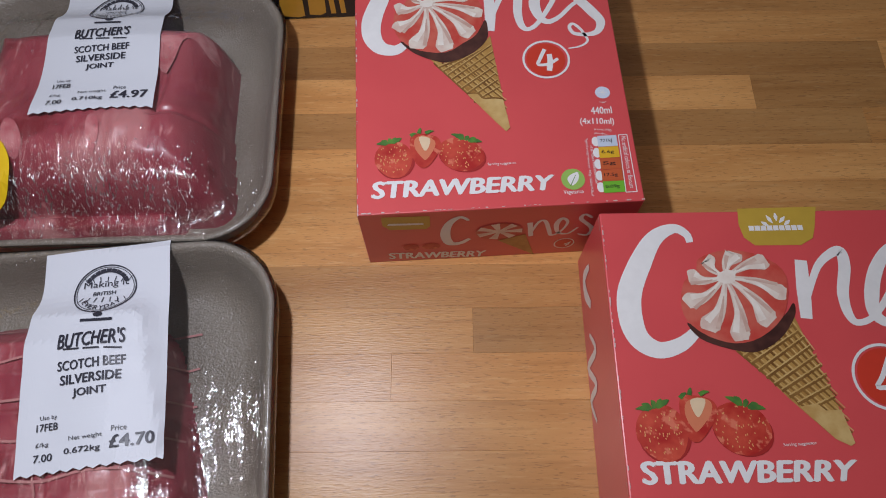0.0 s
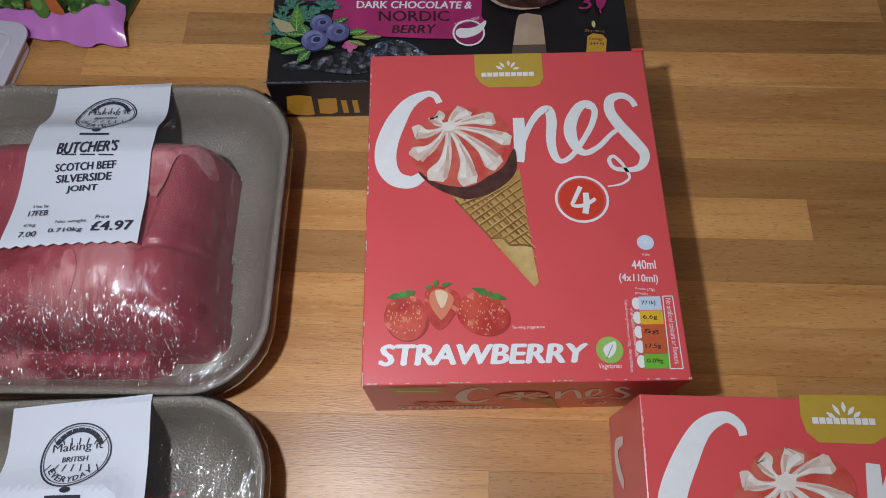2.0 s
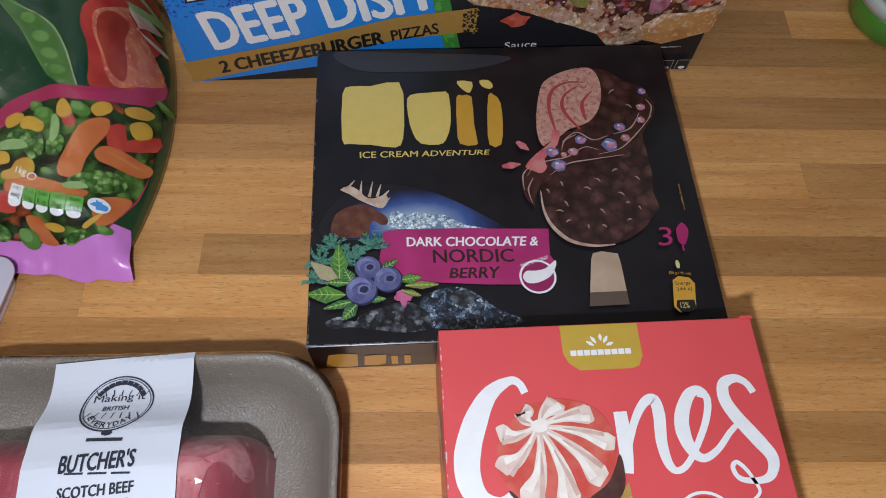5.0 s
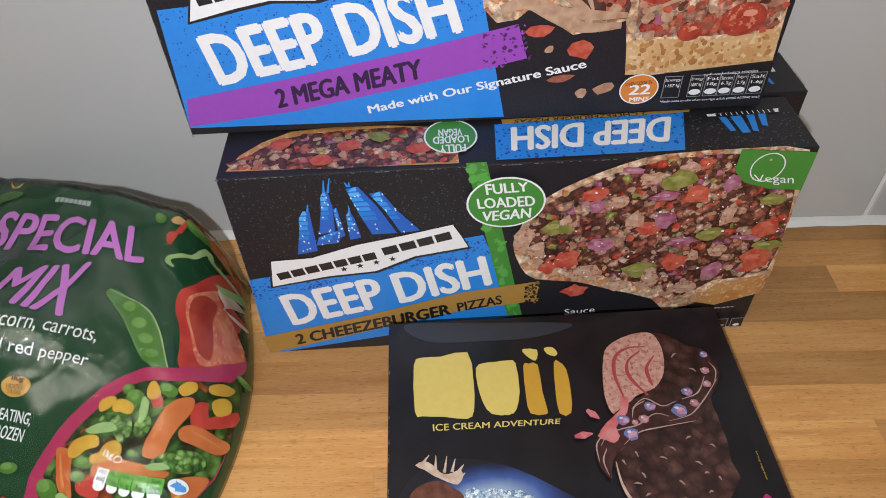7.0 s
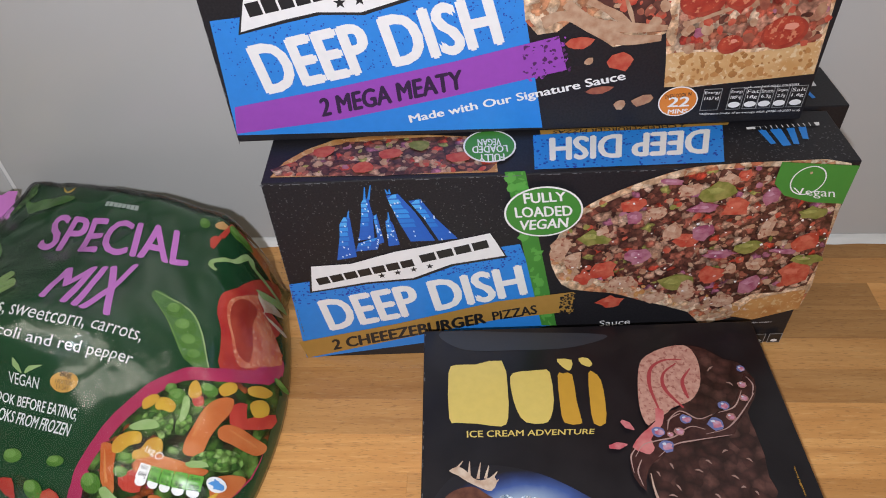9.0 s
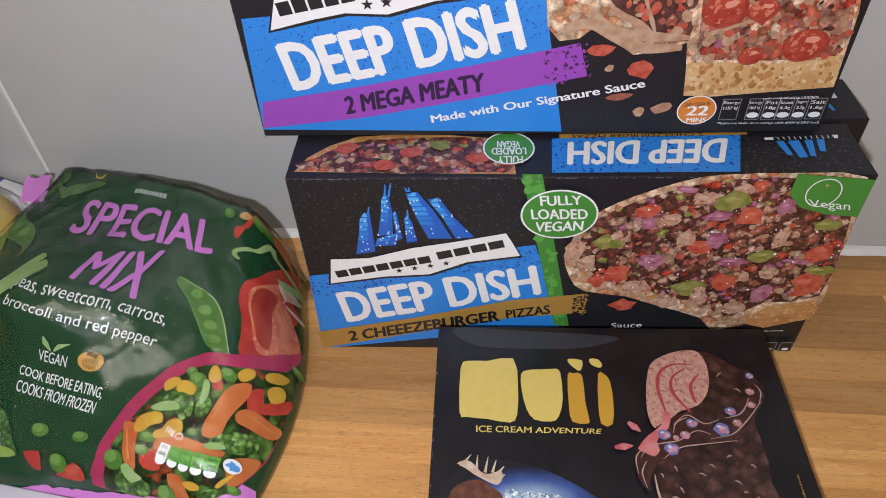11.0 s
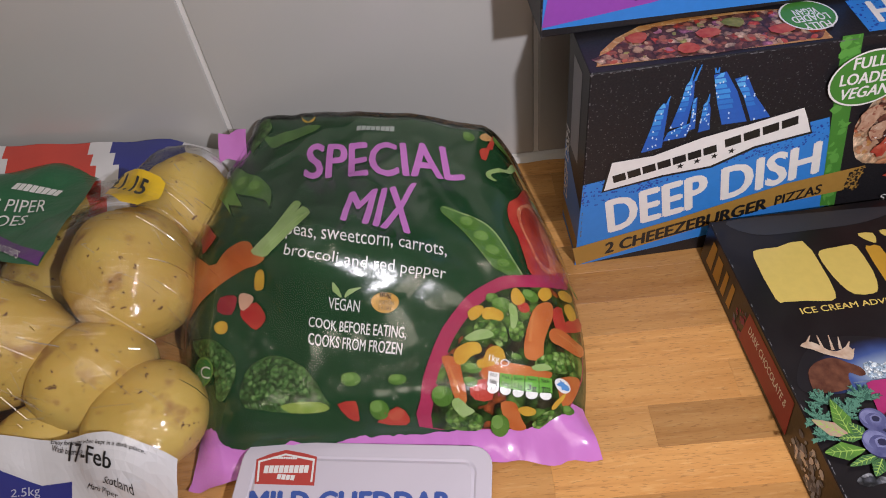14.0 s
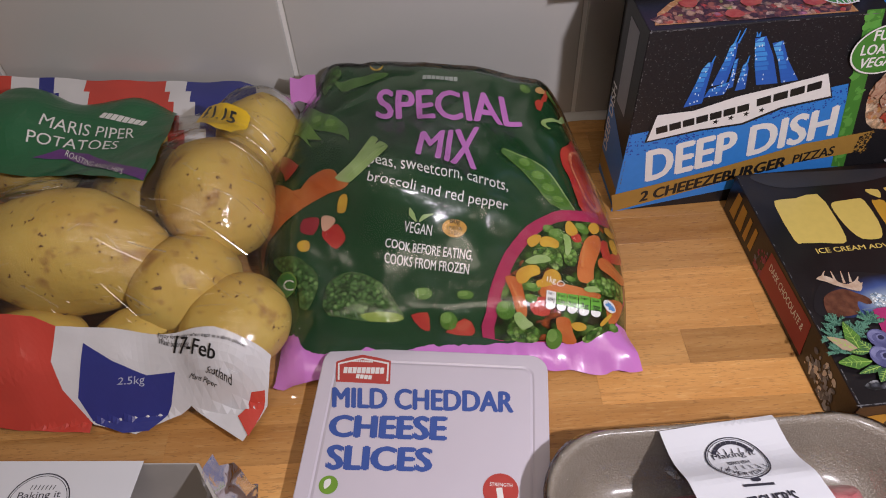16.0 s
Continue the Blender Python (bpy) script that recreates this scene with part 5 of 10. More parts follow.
n.stroke("ripple_line", [(0.1402, 0.1172), (0.1396, 0.1280), (0.1458, 0.1362)], [0.0010, 0.0022, 0.0014, 0.0006], ink(0.36, 0.05, 0.055), 7, 6)
n.poly("sauce_band", [(0.1030, 0.0819), (0.1052, 0.0889), (0.1117, 0.0954), (0.1169, 0.1021), (0.1248, 0.1072), (0.1312, 0.1106), (0.1380, 0.1070), (0.1447, 0.1035), (0.1529, 0.1086), (0.1609, 0.1114), (0.1673, 0.1209), (0.1735, 0.1319), (0.1779, 0.1278), (0.1734, 0.1155), (0.1659, 0.1068), (0.1601, 0.0999), (0.1578, 0.0956), (0.1472, 0.0934), (0.1356, 0.0925), (0.1264, 0.0887), (0.1187, 0.0839), (0.1124, 0.0792), (0.1087, 0.0715), (0.1077, 0.0663), (0.1034, 0.0731)], photo((0.030, 0.010, 0.009), (0.060, 0.022, 0.018), 160, 0.25), 10, 2)
n.poly("sauce_band", [(0.1056, 0.0896), (0.1119, 0.0971), (0.1200, 0.1038), (0.1216, 0.1117), (0.1255, 0.1096), (0.1232, 0.1020), (0.1201, 0.0987), (0.1157, 0.0937), (0.1165, 0.0888), (0.1132, 0.0853), (0.1092, 0.0869)], photo((0.46, 0.085, 0.095), (0.56, 0.20, 0.19), 120, 0.25), 11, 2)
n.stroke("sauce_glint", [(0.1061, 0.0841), (0.1111, 0.0905), (0.1185, 0.0927), (0.1273, 0.0946), (0.1368, 0.1002), (0.1438, 0.0984)], [0.0002, 0.0008, 0.0003], ink(0.40, 0.25, 0.22, 0.25), 12, 6)
n.stroke("sauce_glint", [(0.1258, 0.1037), (0.1339, 0.1095), (0.1419, 0.1046), (0.1497, 0.1069)], [0.0002, 0.0008, 0.0003], ink(0.40, 0.25, 0.22, 0.25), 12, 6)
n.stroke("sauce_glint", [(0.1433, 0.0957), (0.1540, 0.0983), (0.1608, 0.1034), (0.1683, 0.1113), (0.1748, 0.1191)], [0.0002, 0.0008, 0.0003], ink(0.40, 0.25, 0.22, 0.25), 12, 6)
n.stroke("sauce_glint", [(0.1037, 0.0756), (0.1038, 0.0841), (0.1072, 0.0889)], [0.0002, 0.0008, 0.0003], ink(0.40, 0.25, 0.22, 0.25), 12, 6)
n.stroke("sauce_glint", [(0.1173, 0.0839), (0.1267, 0.0903), (0.1384, 0.0925), (0.1562, 0.0949)], [0.0002, 0.0008, 0.0003], ink(0.40, 0.25, 0.22, 0.25), 12, 6)
n.stroke("sauce_glint", [(0.1069, 0.0684), (0.1057, 0.0762), (0.1087, 0.0825)], [0.0002, 0.0008, 0.0003], ink(0.40, 0.25, 0.22, 0.25), 12, 6)
n.stroke("sauce_glint", [(0.1528, 0.1079), (0.1624, 0.1113), (0.1688, 0.1209)], [0.0002, 0.0008, 0.0003], ink(0.40, 0.25, 0.22, 0.25), 12, 6)
n.stroke("sauce_glint", [(0.1250, 0.0986), (0.1274, 0.1047), (0.1337, 0.1081)], [0.0002, 0.0008, 0.0003], ink(0.40, 0.25, 0.22, 0.25), 12, 6)
n.stroke("sauce_glint", [(0.1737, 0.1301), (0.1759, 0.1245), (0.1732, 0.1173)], [0.0002, 0.0008, 0.0003], ink(0.40, 0.25, 0.22, 0.25), 12, 6)
for i, (q, r0, blue) in enumerate((((0.1200, 0.0977), 0.0032, 1), ((0.1225, 0.0894), 0.0037, 1), ((0.1355, 0.1046), 0.0029, 1), ((0.1499, 0.1014), 0.0041, 1), ((0.1572, 0.1121), 0.0030, 1), ((0.1726, 0.1349), 0.0022, 1), ((0.1306, 0.0976), 0.0026, 0), ((0.1588, 0.1051), 0.0026, 0), ((0.1702, 0.1246), 0.0024, 0), ((0.1687, 0.1163), 0.0024, 0), ((0.1258, 0.0959), 0.0017, 0))):
    n.disc("berry_piece", q, r0, r0 * 0.92, ink(0.13, 0.15, 0.32) if blue else photo((0.42, 0.22, 0.19), (0.26, 0.10, 0.09), 300), 13, 14, wobble=0.25, seed=i)
    n.disc("berry_flesh", (q[0] + r0 * 0.12, q[1] - r0 * 0.1), r0 * 0.66, r0 * 0.56, photo((0.42, 0.10, 0.16), (0.52, 0.32, 0.40), 400), 14, 11, wobble=0.6, seed=i)
    n.disc("berry_glint", (q[0] - r0 * 0.25, q[1] + r0 * 0.35), r0 * 0.3, r0 * 0.2, ink(0.55, 0.58, 0.68), 15, 8, wobble=0.5, seed=i)
n.stroke("coating_glint", [(0.1218, 0.0803), (0.1225, 0.0794), (0.1230, 0.0772)], [0.0002, 0.0011, 0.0003], ink(0.30, 0.19, 0.16, 0.25), 9, 4)
n.stroke("coating_glint", [(0.1224, 0.0691), (0.1233, 0.0681), (0.1241, 0.0660)], [0.0002, 0.0011, 0.0003], ink(0.30, 0.19, 0.16, 0.25), 9, 4)
n.stroke("coating_glint", [(0.1394, 0.0814), (0.1408, 0.0810), (0.1419, 0.0794)], [0.0002, 0.0011, 0.0003], ink(0.30, 0.19, 0.16, 0.25), 9, 4)
n.stroke("coating_glint", [(0.1497, 0.0730), (0.1513, 0.0726), (0.1527, 0.0710)], [0.0002, 0.0011, 0.0003], ink(0.30, 0.19, 0.16, 0.25), 9, 4)
n.stroke("coating_glint", [(0.1392, 0.0639), (0.1404, 0.0633), (0.1415, 0.0614)], [0.0002, 0.0011, 0.0003], ink(0.30, 0.19, 0.16, 0.25), 9, 4)
n.stroke("coating_glint", [(0.1323, 0.0556), (0.1324, 0.0550), (0.1324, 0.0533)], [0.0002, 0.0011, 0.0003], ink(0.30, 0.19, 0.16, 0.25), 9, 4)
n.stroke("coating_glint", [(0.1217, 0.0570), (0.1232, 0.0582), (0.1245, 0.0581)], [0.0002, 0.0011, 0.0003], ink(0.30, 0.19, 0.16, 0.25), 9, 4)
n.stroke("coating_glint", [(0.1177, 0.0637), (0.1197, 0.0639), (0.1215, 0.0630)], [0.0002, 0.0011, 0.0003], ink(0.30, 0.19, 0.16, 0.25), 9, 4)
n.stroke("coating_glint", [(0.1524, 0.0667), (0.1537, 0.0673), (0.1546, 0.0667)], [0.0002, 0.0011, 0.0003], ink(0.30, 0.19, 0.16, 0.25), 9, 4)
n.stroke("coating_glint", [(0.1387, 0.0549), (0.1400, 0.0549), (0.1412, 0.0537)], [0.0002, 0.0011, 0.0003], ink(0.30, 0.19, 0.16, 0.25), 9, 4)
n.stroke("coating_glint", [(0.1516, 0.0570), (0.1529, 0.0579), (0.1539, 0.0576)], [0.0002, 0.0011, 0.0003], ink(0.30, 0.19, 0.16, 0.25), 9, 4)
n.stroke("coating_glint", [(0.1582, 0.0648), (0.1589, 0.0645), (0.1594, 0.0629)], [0.0002, 0.0011, 0.0003], ink(0.30, 0.19, 0.16, 0.25), 9, 4)
n.stroke("coating_glint", [(0.1158, 0.0735), (0.1153, 0.0754), (0.1145, 0.0760)], [0.0002, 0.0011, 0.0003], ink(0.30, 0.19, 0.16, 0.25), 9, 4)
n.stroke("coating_glint", [(0.1330, 0.0764), (0.1349, 0.0763), (0.1367, 0.0751)], [0.0002, 0.0011, 0.0003], ink(0.30, 0.19, 0.16, 0.25), 9, 4)
n.stroke("coating_glint", [(0.1594, 0.0817), (0.1607, 0.0814), (0.1618, 0.0798)], [0.0002, 0.0011, 0.0003], ink(0.30, 0.19, 0.16, 0.25), 9, 4)
n.stroke("coating_glint", [(0.1486, 0.0851), (0.1503, 0.0864), (0.1517, 0.0864)], [0.0002, 0.0011, 0.0003], ink(0.30, 0.19, 0.16, 0.25), 9, 4)
n.stroke("coating_glint", [(0.1623, 0.1264), (0.1641, 0.1261), (0.1655, 0.1242)], [0.0002, 0.0011, 0.0003], ink(0.30, 0.19, 0.16, 0.25), 9, 4)
n.stroke("coating_glint", [(0.1546, 0.1339), (0.1565, 0.1361), (0.1582, 0.1369)], [0.0002, 0.0011, 0.0003], ink(0.30, 0.19, 0.16, 0.25), 9, 4)
n.stroke("sauce_drop", [(0.1028, 0.1050), (0.1056, 0.1022), (0.1085, 0.0995)], [0.0016, 0.0042, 0.0004], photo((0.46, 0.08, 0.10), (0.58, 0.24, 0.24), 200), 3, 5)
n.stroke("sauce_drop", [(0.0941, 0.0901), (0.0988, 0.0907), (0.1035, 0.0913)], [0.0016, 0.0042, 0.0004], photo((0.46, 0.08, 0.10), (0.58, 0.24, 0.24), 200), 3, 5)
n.text("count_figure", "3", ((0.1644, 0.0431), (0.1714, 0.0431), (0.1723, 0.0531), (0.1663, 0.0531)), PINK, 2, 0.0)
n.poly("count_icon", [(0.1763, 0.0541), (0.1783, 0.0551), (0.1803, 0.0511), (0.1783, 0.0451), (0.1764, 0.0431), (0.1743, 0.0451), (0.1743, 0.0511)], PINK, 2, 3)
n.poly("count_icon_stick", [(0.1754, 0.0431), (0.1764, 0.0431), (0.1764, 0.0401), (0.1754, 0.0401)], PINK, 2)
n.poly("energy_badge", [(0.1674, 0.0251), (0.1704, 0.0271), (0.1754, 0.0261), (0.1774, 0.0231), (0.1755, 0.0111), (0.1725, 0.0091), (0.1675, 0.0091), (0.1655, 0.0121)], YEL_B, 2, 1, "small gold energy badge")
n.text("energy_text", "Energy", ((0.1684, 0.0221), (0.1754, 0.0221), 0.0022), BLACK, 3)
n.text("energy_text", "344 kJ", ((0.1684, 0.0191), (0.1754, 0.0191), 0.0022), BLACK, 3)
n.poly("energy_foot", [(0.1674, 0.0151), (0.1754, 0.0151), (0.1755, 0.0111), (0.1725, 0.0091), (0.1685, 0.0091), (0.1665, 0.0121)], BLACK, 3)
n.text("energy_text", "12%", ((0.1685, 0.0111), (0.1725, 0.0111), 0.0028), YEL_A, 4)
n.disc("energy_mark", (0.1714, 0.0331), 0.0010, 0.0022, ink(0.6, 0.52, 0.25), 2, 10)
n.text("energy_text", "(56 g / 90 ml)", ((0.1664, 0.0281), (0.1764, 0.0271), 0.0017), YEL_B, 2)
n.text("side_text", "Serving suggestion", ((0.1802, 0.0771), (0.1803, 0.0621), 0.0012), YEL_B, 2)
# near end: plain gold slabs and a foil line
nf = Print(dark_box, flat(0, 0, 0, (1, 0, 0), (0, 0, 1)))
nf.poly("brand_shape", [(0.0055, 0.0040), (0.0085, 0.0200), (0.0125, 0.0210), (0.0165, 0.0210), (0.0215, 0.0200), (0.0205, 0.0030), (0.0165, 0.0020), (0.0105, 0.0030)], YEL_B, 1, 1)
nf.poly("brand_shape", [(0.0245, 0.0170), (0.0285, 0.0180), (0.0345, 0.0180), (0.0335, 0.0050), (0.0295, 0.0030), (0.0235, 0.0040)], YEL_B, 1, 1)
nf.poly("brand_shape", [(0.0365, 0.0160), (0.0395, 0.0160), (0.0395, 0.0040), (0.0365, 0.0040)], YEL_B, 1, 1)
nf.poly("brand_shape", [(0.0425, 0.0160), (0.0455, 0.0160), (0.0455, 0.0040), (0.0425, 0.0040)], YEL_B, 1, 1)
nf.text("tagline_text", "ICE CREAM ADVENTURE", ((0.0115, 0.0000), (0.0395, -0.0000), 0.0012), YEL_B, 1)
nl = Print(dark_box, flat(0, 0.17, 0, (0, -1, 0), (0, 0, 1)))
nl.poly("brand_shape", [(0.008, 0.006), (0.011, 0.026), (0.017, 0.026), (0.016, 0.006)], YEL_B, 1)
nl.poly("brand_shape", [(0.019, 0.006), (0.020, 0.024), (0.027, 0.024), (0.028, 0.006)], YEL_B, 1)
nl.poly("brand_shape", [(0.031, 0.006), (0.032, 0.024), (0.036, 0.024), (0.036, 0.006)], YEL_B, 1)
nl.poly("brand_shape", [(0.040, 0.006), (0.041, 0.024), (0.045, 0.024), (0.045, 0.006)], YEL_B, 1)
nl.poly("banner", [(0.062, 0.003), (0.064, 0.027), (0.118, 0.028), (0.122, 0.004)], ink(0.32, 0.02, 0.035), 1)
nl.text("banner_text", "DARK CHOCOLATE &", ((0.068, 0.016), (0.114, 0.016), 0.0055), WHITE, 2, 0.01)
nl.bits("ice_cliff", scatter([(0.126, 0.003), (0.130, 0.022), (0.150, 0.024), (0.160, 0.003)], 90, 0.0006, 0.0028, (2, 2, 1), 3, 0.4), [ICE, ICE_DK, WHITE], 1)
nl.bits("ice_cream_bits", scatter([(0.052, 0.003), (0.052, 0.02), (0.062, 0.024), (0.062, 0.003)], 30, 0.0006, 0.002, (1, 1), 4, 0.4), [PINK_DK, ICE_DK], 1)
# ---- the pizza cartons
SKY, SKY_DK = ink(0.025, 0.22, 0.66), ink(0.012, 0.045, 0.34)
TAN, PURPLE, VEG_GREEN = ink(0.38, 0.21, 0.045), ink(0.29, 0.062, 0.42), ink(0.055, 0.23, 0.035)
TOPS = [photo((0.10, 0.030, 0.020), (0.045, 0.014, 0.010), 300), photo((0.055, 0.018, 0.013), (0.15, 0.055, 0.038), 300), photo((0.40, 0.045, 0.026), (0.50, 0.12, 0.07), 240), photo((0.42, 0.24, 0.14), (0.30, 0.13, 0.08), 240), photo((0.26, 0.055, 0.11), (0.40, 0.17, 0.22), 240), photo((0.15, 0.16, 0.03), (0.28, 0.25, 0.07), 240), photo((0.34, 0.11, 0.065), (0.22, 0.06, 0.04), 240), photo((0.48, 0.32, 0.21), (0.36, 0.19, 0.11), 240)]
CRUST, CRUST_DK, BREAD = photo((0.50, 0.26, 0.09), (0.40, 0.17, 0.05), 70, e=(0.56, 0.36, 0.17)), photo((0.30, 0.13, 0.04), (0.40, 0.19, 0.06), 120), photo((0.56, 0.37, 0.26), (0.42, 0.21, 0.13), 90, e=(0.64, 0.49, 0.38), escale=260)


PIZZA_HEAP = lumps((((0.13, 0.045, 0.031), 5), ((0.085, 0.028, 0.021), 2.5), ((0.46, 0.26, 0.175), 2.6), ((0.54, 0.36, 0.26), 1.2), ((0.33, 0.10, 0.065), 3), ((0.46, 0.055, 0.03), 1.0), ((0.36, 0.12, 0.19), 0.6), ((0.28, 0.26, 0.07), 0.5)), 240, warp=0.006)
BREAD_CRUMB = lumps((((0.62, 0.40, 0.24), 4), ((0.70, 0.52, 0.36), 3), ((0.52, 0.24, 0.12), 2), ((0.44, 0.14, 0.07), 1)), 240, dark=0.55, warp=0.006, fine=0.6)


def skyline(p, towers):
    """Blue towers, paler towards their heads, each with a shaded side, floor lines and lit windows."""
    r = random.Random(3)
    for t in towers:
        p.poly("tower", t, SKY_MID, 3)
        lo, hi = min(q[1] for q in t), max(q[1] for q in t)
        n = max(3, int((hi - lo) / 0.0032))
        for k in range(n):                  # floors: a paler band between two lines
            y0, y1 = lo + (hi - lo) * (k + 0.12) / n, lo + (hi - lo) * (k + 0.88) / n
            xs = []
            for y in (y0, y1):
                cut = sorted(a[0] + (b[0] - a[0]) * (y - a[1]) / (b[1] - a[1]) for a, b in zip(t, t[1:] + t[:1]) if (a[1] > y) != (b[1] > y))
                xs.append((cut[0], cut[-1]) if len(cut) > 1 else None)
            if None not in xs:
                w = 0.62 if k % 2 else 0.70
                p.poly("tower_side", [(xs[0][0], y0), (xs[0][0] + (xs[0][1] - xs[0][0]) * w, y0), (xs[1][0] + (xs[1][1] - xs[1][0]) * w, y1), (xs[1][0], y1)], SKY_BANDS[min(3, 4 * k // n)], 4)
        p.bits("lit_window", [(x, y, 0.0004, 0.0007, 0.2, 0) for x, y, _, _, _, _ in scatter(t, 8, 1, 2, (1,), r.randint(0, 99))], [ink(0.6, 0.72, 0.85)], 5)


SKY_BANDS = [ink(0.020, 0.12, 0.50), ink(0.025, 0.19, 0.60), ink(0.04, 0.28, 0.72), ink(0.09, 0.40, 0.78)]
SKY_MID = ink(0.018, 0.11, 0.48)


def banner(p, pts, bars):
    p.poly("banner_shadow", [(q[0] + 0.0014 * (1 if q[0] > pts[0][0] else -1), q[1] - 0.0014) for q in pts], BLACK, 4)
    p.poly("brand_banner", pts, WHITE, 5, label="white banner with a plain dark bar")
    for a, b, n, h in bars:
        letter_bars(p, a, b, h * 0.66, n, BLACK, 6)


def star(p, c, r):
    p.poly("star", [(c[0] + math.sin(k * math.pi / 5) * (r if k % 2 == 0 else r * 0.42), c[1] + math.cos(k * math.pi / 5) * (r if k % 2 == 0 else r * 0.42)) for k in range(10)], BLACK, 6)


def halftone(p, poly, n, r0, r1, m, seed, k):
    p.bits("halftone_dot", [(x, y, s, s, 0, 0) for x, y, s, _, _, _ in scatter(poly, n, r0, r1, (1,), seed)], [m], k, n=6, gap=0.05)


pa = Print(pizza_a, flat(0, 0, 0, (1, 0, 0), (0, 0, 1)))
halftone(pa, [(0.0030, 0.1400), (0.1170, 0.1390), (0.1230, 0.0980), (-0.0030, 0.0690)], 700, 0.0002, 0.00045, ink(0.07, 0.07, 0.075), 2, 0)
pa.poly("blue_panel", [(0.0000, 0.0670), (0.0130, 0.0690), (0.0620, 0.0810), (0.1290, 0.0920), (0.1500, 0.0230), (0.0040, -0.0000), (-0.0020, -0.0000)], SKY, 1, label="bright blue printed panel")
halftone(pa, [(0.0000, 0.0660), (0.0610, 0.0800), (0.1290, 0.0910), (0.1330, 0.0760), (0.0600, 0.0660), (0.0130, 0.0500), (0.0000, 0.0500)], 420, 0.0003, 0.0007, SKY_DK, 3, 1.6)
pa.poly("green_strip", [(0.1200, 0.1410), (0.1300, 0.1410), (0.1530, 0.0230), (0.1440, 0.0240)], VEG_GREEN, 3)
pa.bits("strip_scrawl", scatter([(0.1210, 0.1400), (0.1290, 0.1400), (0.1510, 0.0240), (0.1450, 0.0250)], 60, 0.0008, 0.003, (1,), 4, 0.12), [ink(0.10, 0.34, 0.06)], 4)
skyline(pa, [[(0.0410, 0.0910), (0.0430, 0.0970), (0.0540, 0.1010), (0.0540, 0.0960), (0.0530, 0.0920)], [(0.0300, 0.0850), (0.0340, 0.1030), (0.0350, 0.1110), (0.0380, 0.1160), (0.0410, 0.1150), (0.0410, 0.1020), (0.0410, 0.0870)], [(0.0430, 0.0990), (0.0440, 0.1010), (0.0470, 0.1160), (0.0480, 0.1250), (0.0500, 0.1280), (0.0520, 0.1270), (0.0530, 0.1170), (0.0520, 0.1000)], [(0.0530, 0.1160), (0.0550, 0.1170), (0.0570, 0.0970), (0.0540, 0.0960)], [(0.0590, 0.0940), (0.0590, 0.1120), (0.0610, 0.1140), (0.0630, 0.1090), (0.0650, 0.0950)], [(0.0710, 0.0970), (0.0660, 0.1110), (0.0610, 0.1290), (0.0670, 0.1300), (0.0750, 0.1170), (0.0840, 0.0970)], [(0.0860, 0.0970), (0.0790, 0.1130), (0.0720, 0.1250), (0.0780, 0.1260), (0.0850, 0.1130), (0.0960, 0.0980)]])
for a, b in (((0.0500, 0.1270), (0.0510, 0.1350)), ((0.0520, 0.1270), (0.0540, 0.1360)), ((0.0620, 0.1300), (0.0610, 0.1330)), ((0.0630, 0.1300), (0.0630, 0.1330)), ((0.0400, 0.1150), (0.0410, 0.1200)), ((0.0610, 0.1130), (0.0610, 0.1180))):
    pa.stroke("mast", [a, b], [0.0013, 0.0005], SKY, 3, 2)
banner(pa, [(0.0150, 0.0810), (0.0370, 0.0820), (0.0620, 0.0900), (0.0870, 0.0950), (0.1130, 0.1010), (0.1170, 0.0930), (0.1210, 0.0840), (0.0920, 0.0790), (0.0700, 0.0690), (0.0440, 0.0670), (0.0120, 0.0610)], [((0.0170, 0.0660), (0.0730, 0.0790), 7, 0.0082), ((0.0760, 0.0810), (0.1140, 0.0910), 4, 0.0088)])
for q in ((0.0530, 0.0720), (0.0620, 0.0740), (0.0710, 0.0760), (0.0800, 0.0780)):
    star(pa, q, 0.0022)
pa.text("title_text", "DEEP DISH", ((0.0170, 0.0250), (0.1350, 0.0520), (0.1300, 0.0770), (0.0130, 0.0530)), WHITE, 3, 0.03, "bold white slanted lettering")
pa.poly("tan_band", [(-0.0040, 0.0160), (0.0570, 0.0300), (0.1170, 0.0470), (0.1610, 0.0530), (0.1610, 0.0360), (0.1180, 0.0310), (0.0550, 0.0150), (-0.0010, -0.0000)], TAN, 4, label="tan printed band")
pa.bits("band_wear", scatter([(0.1530, 0.0500), (0.1620, 0.0530), (0.1630, 0.0350), (0.1540, 0.0340)], 130, 0.0003, 0.0010, (3, 1), 5, 0.5), [BLACK, TAN], 5)
pa.text("variant_text", "2 CHEEEZEBURGER", ((0.0160, 0.0070), (0.1110, 0.0280), (0.1100, 0.0380), (0.0160, 0.0170)), BLACK, 6, 0.032)
pa.text("variant_text", "PIZZAS", ((0.1150, 0.0300), (0.1410, 0.0350), (0.1400, 0.0430), (0.1140, 0.0380)), BLACK, 6, 0.02)
pa.poly("pizza_dough", [(0.1450, 0.0840), (0.1480, 0.0940), (0.1530, 0.1070), (0.1630, 0.1180), (0.1780, 0.1270), (0.1990, 0.1360), (0.2170, 0.1400), (0.2570, 0.1410), (0.2870, 0.1380), (0.2910, 0.1130), (0.2930, 0.0720), (0.2940, 0.0350), (0.2670, 0.0300), (0.2520, 0.0240), (0.2380, 0.0210), (0.2290, 0.0320), (0.1990, 0.0440), (0.1820, 0.0510), (0.1590, 0.0550), (0.1500, 0.0660)], BREAD_CRUMB, 3, 2, "printed pizza picture")
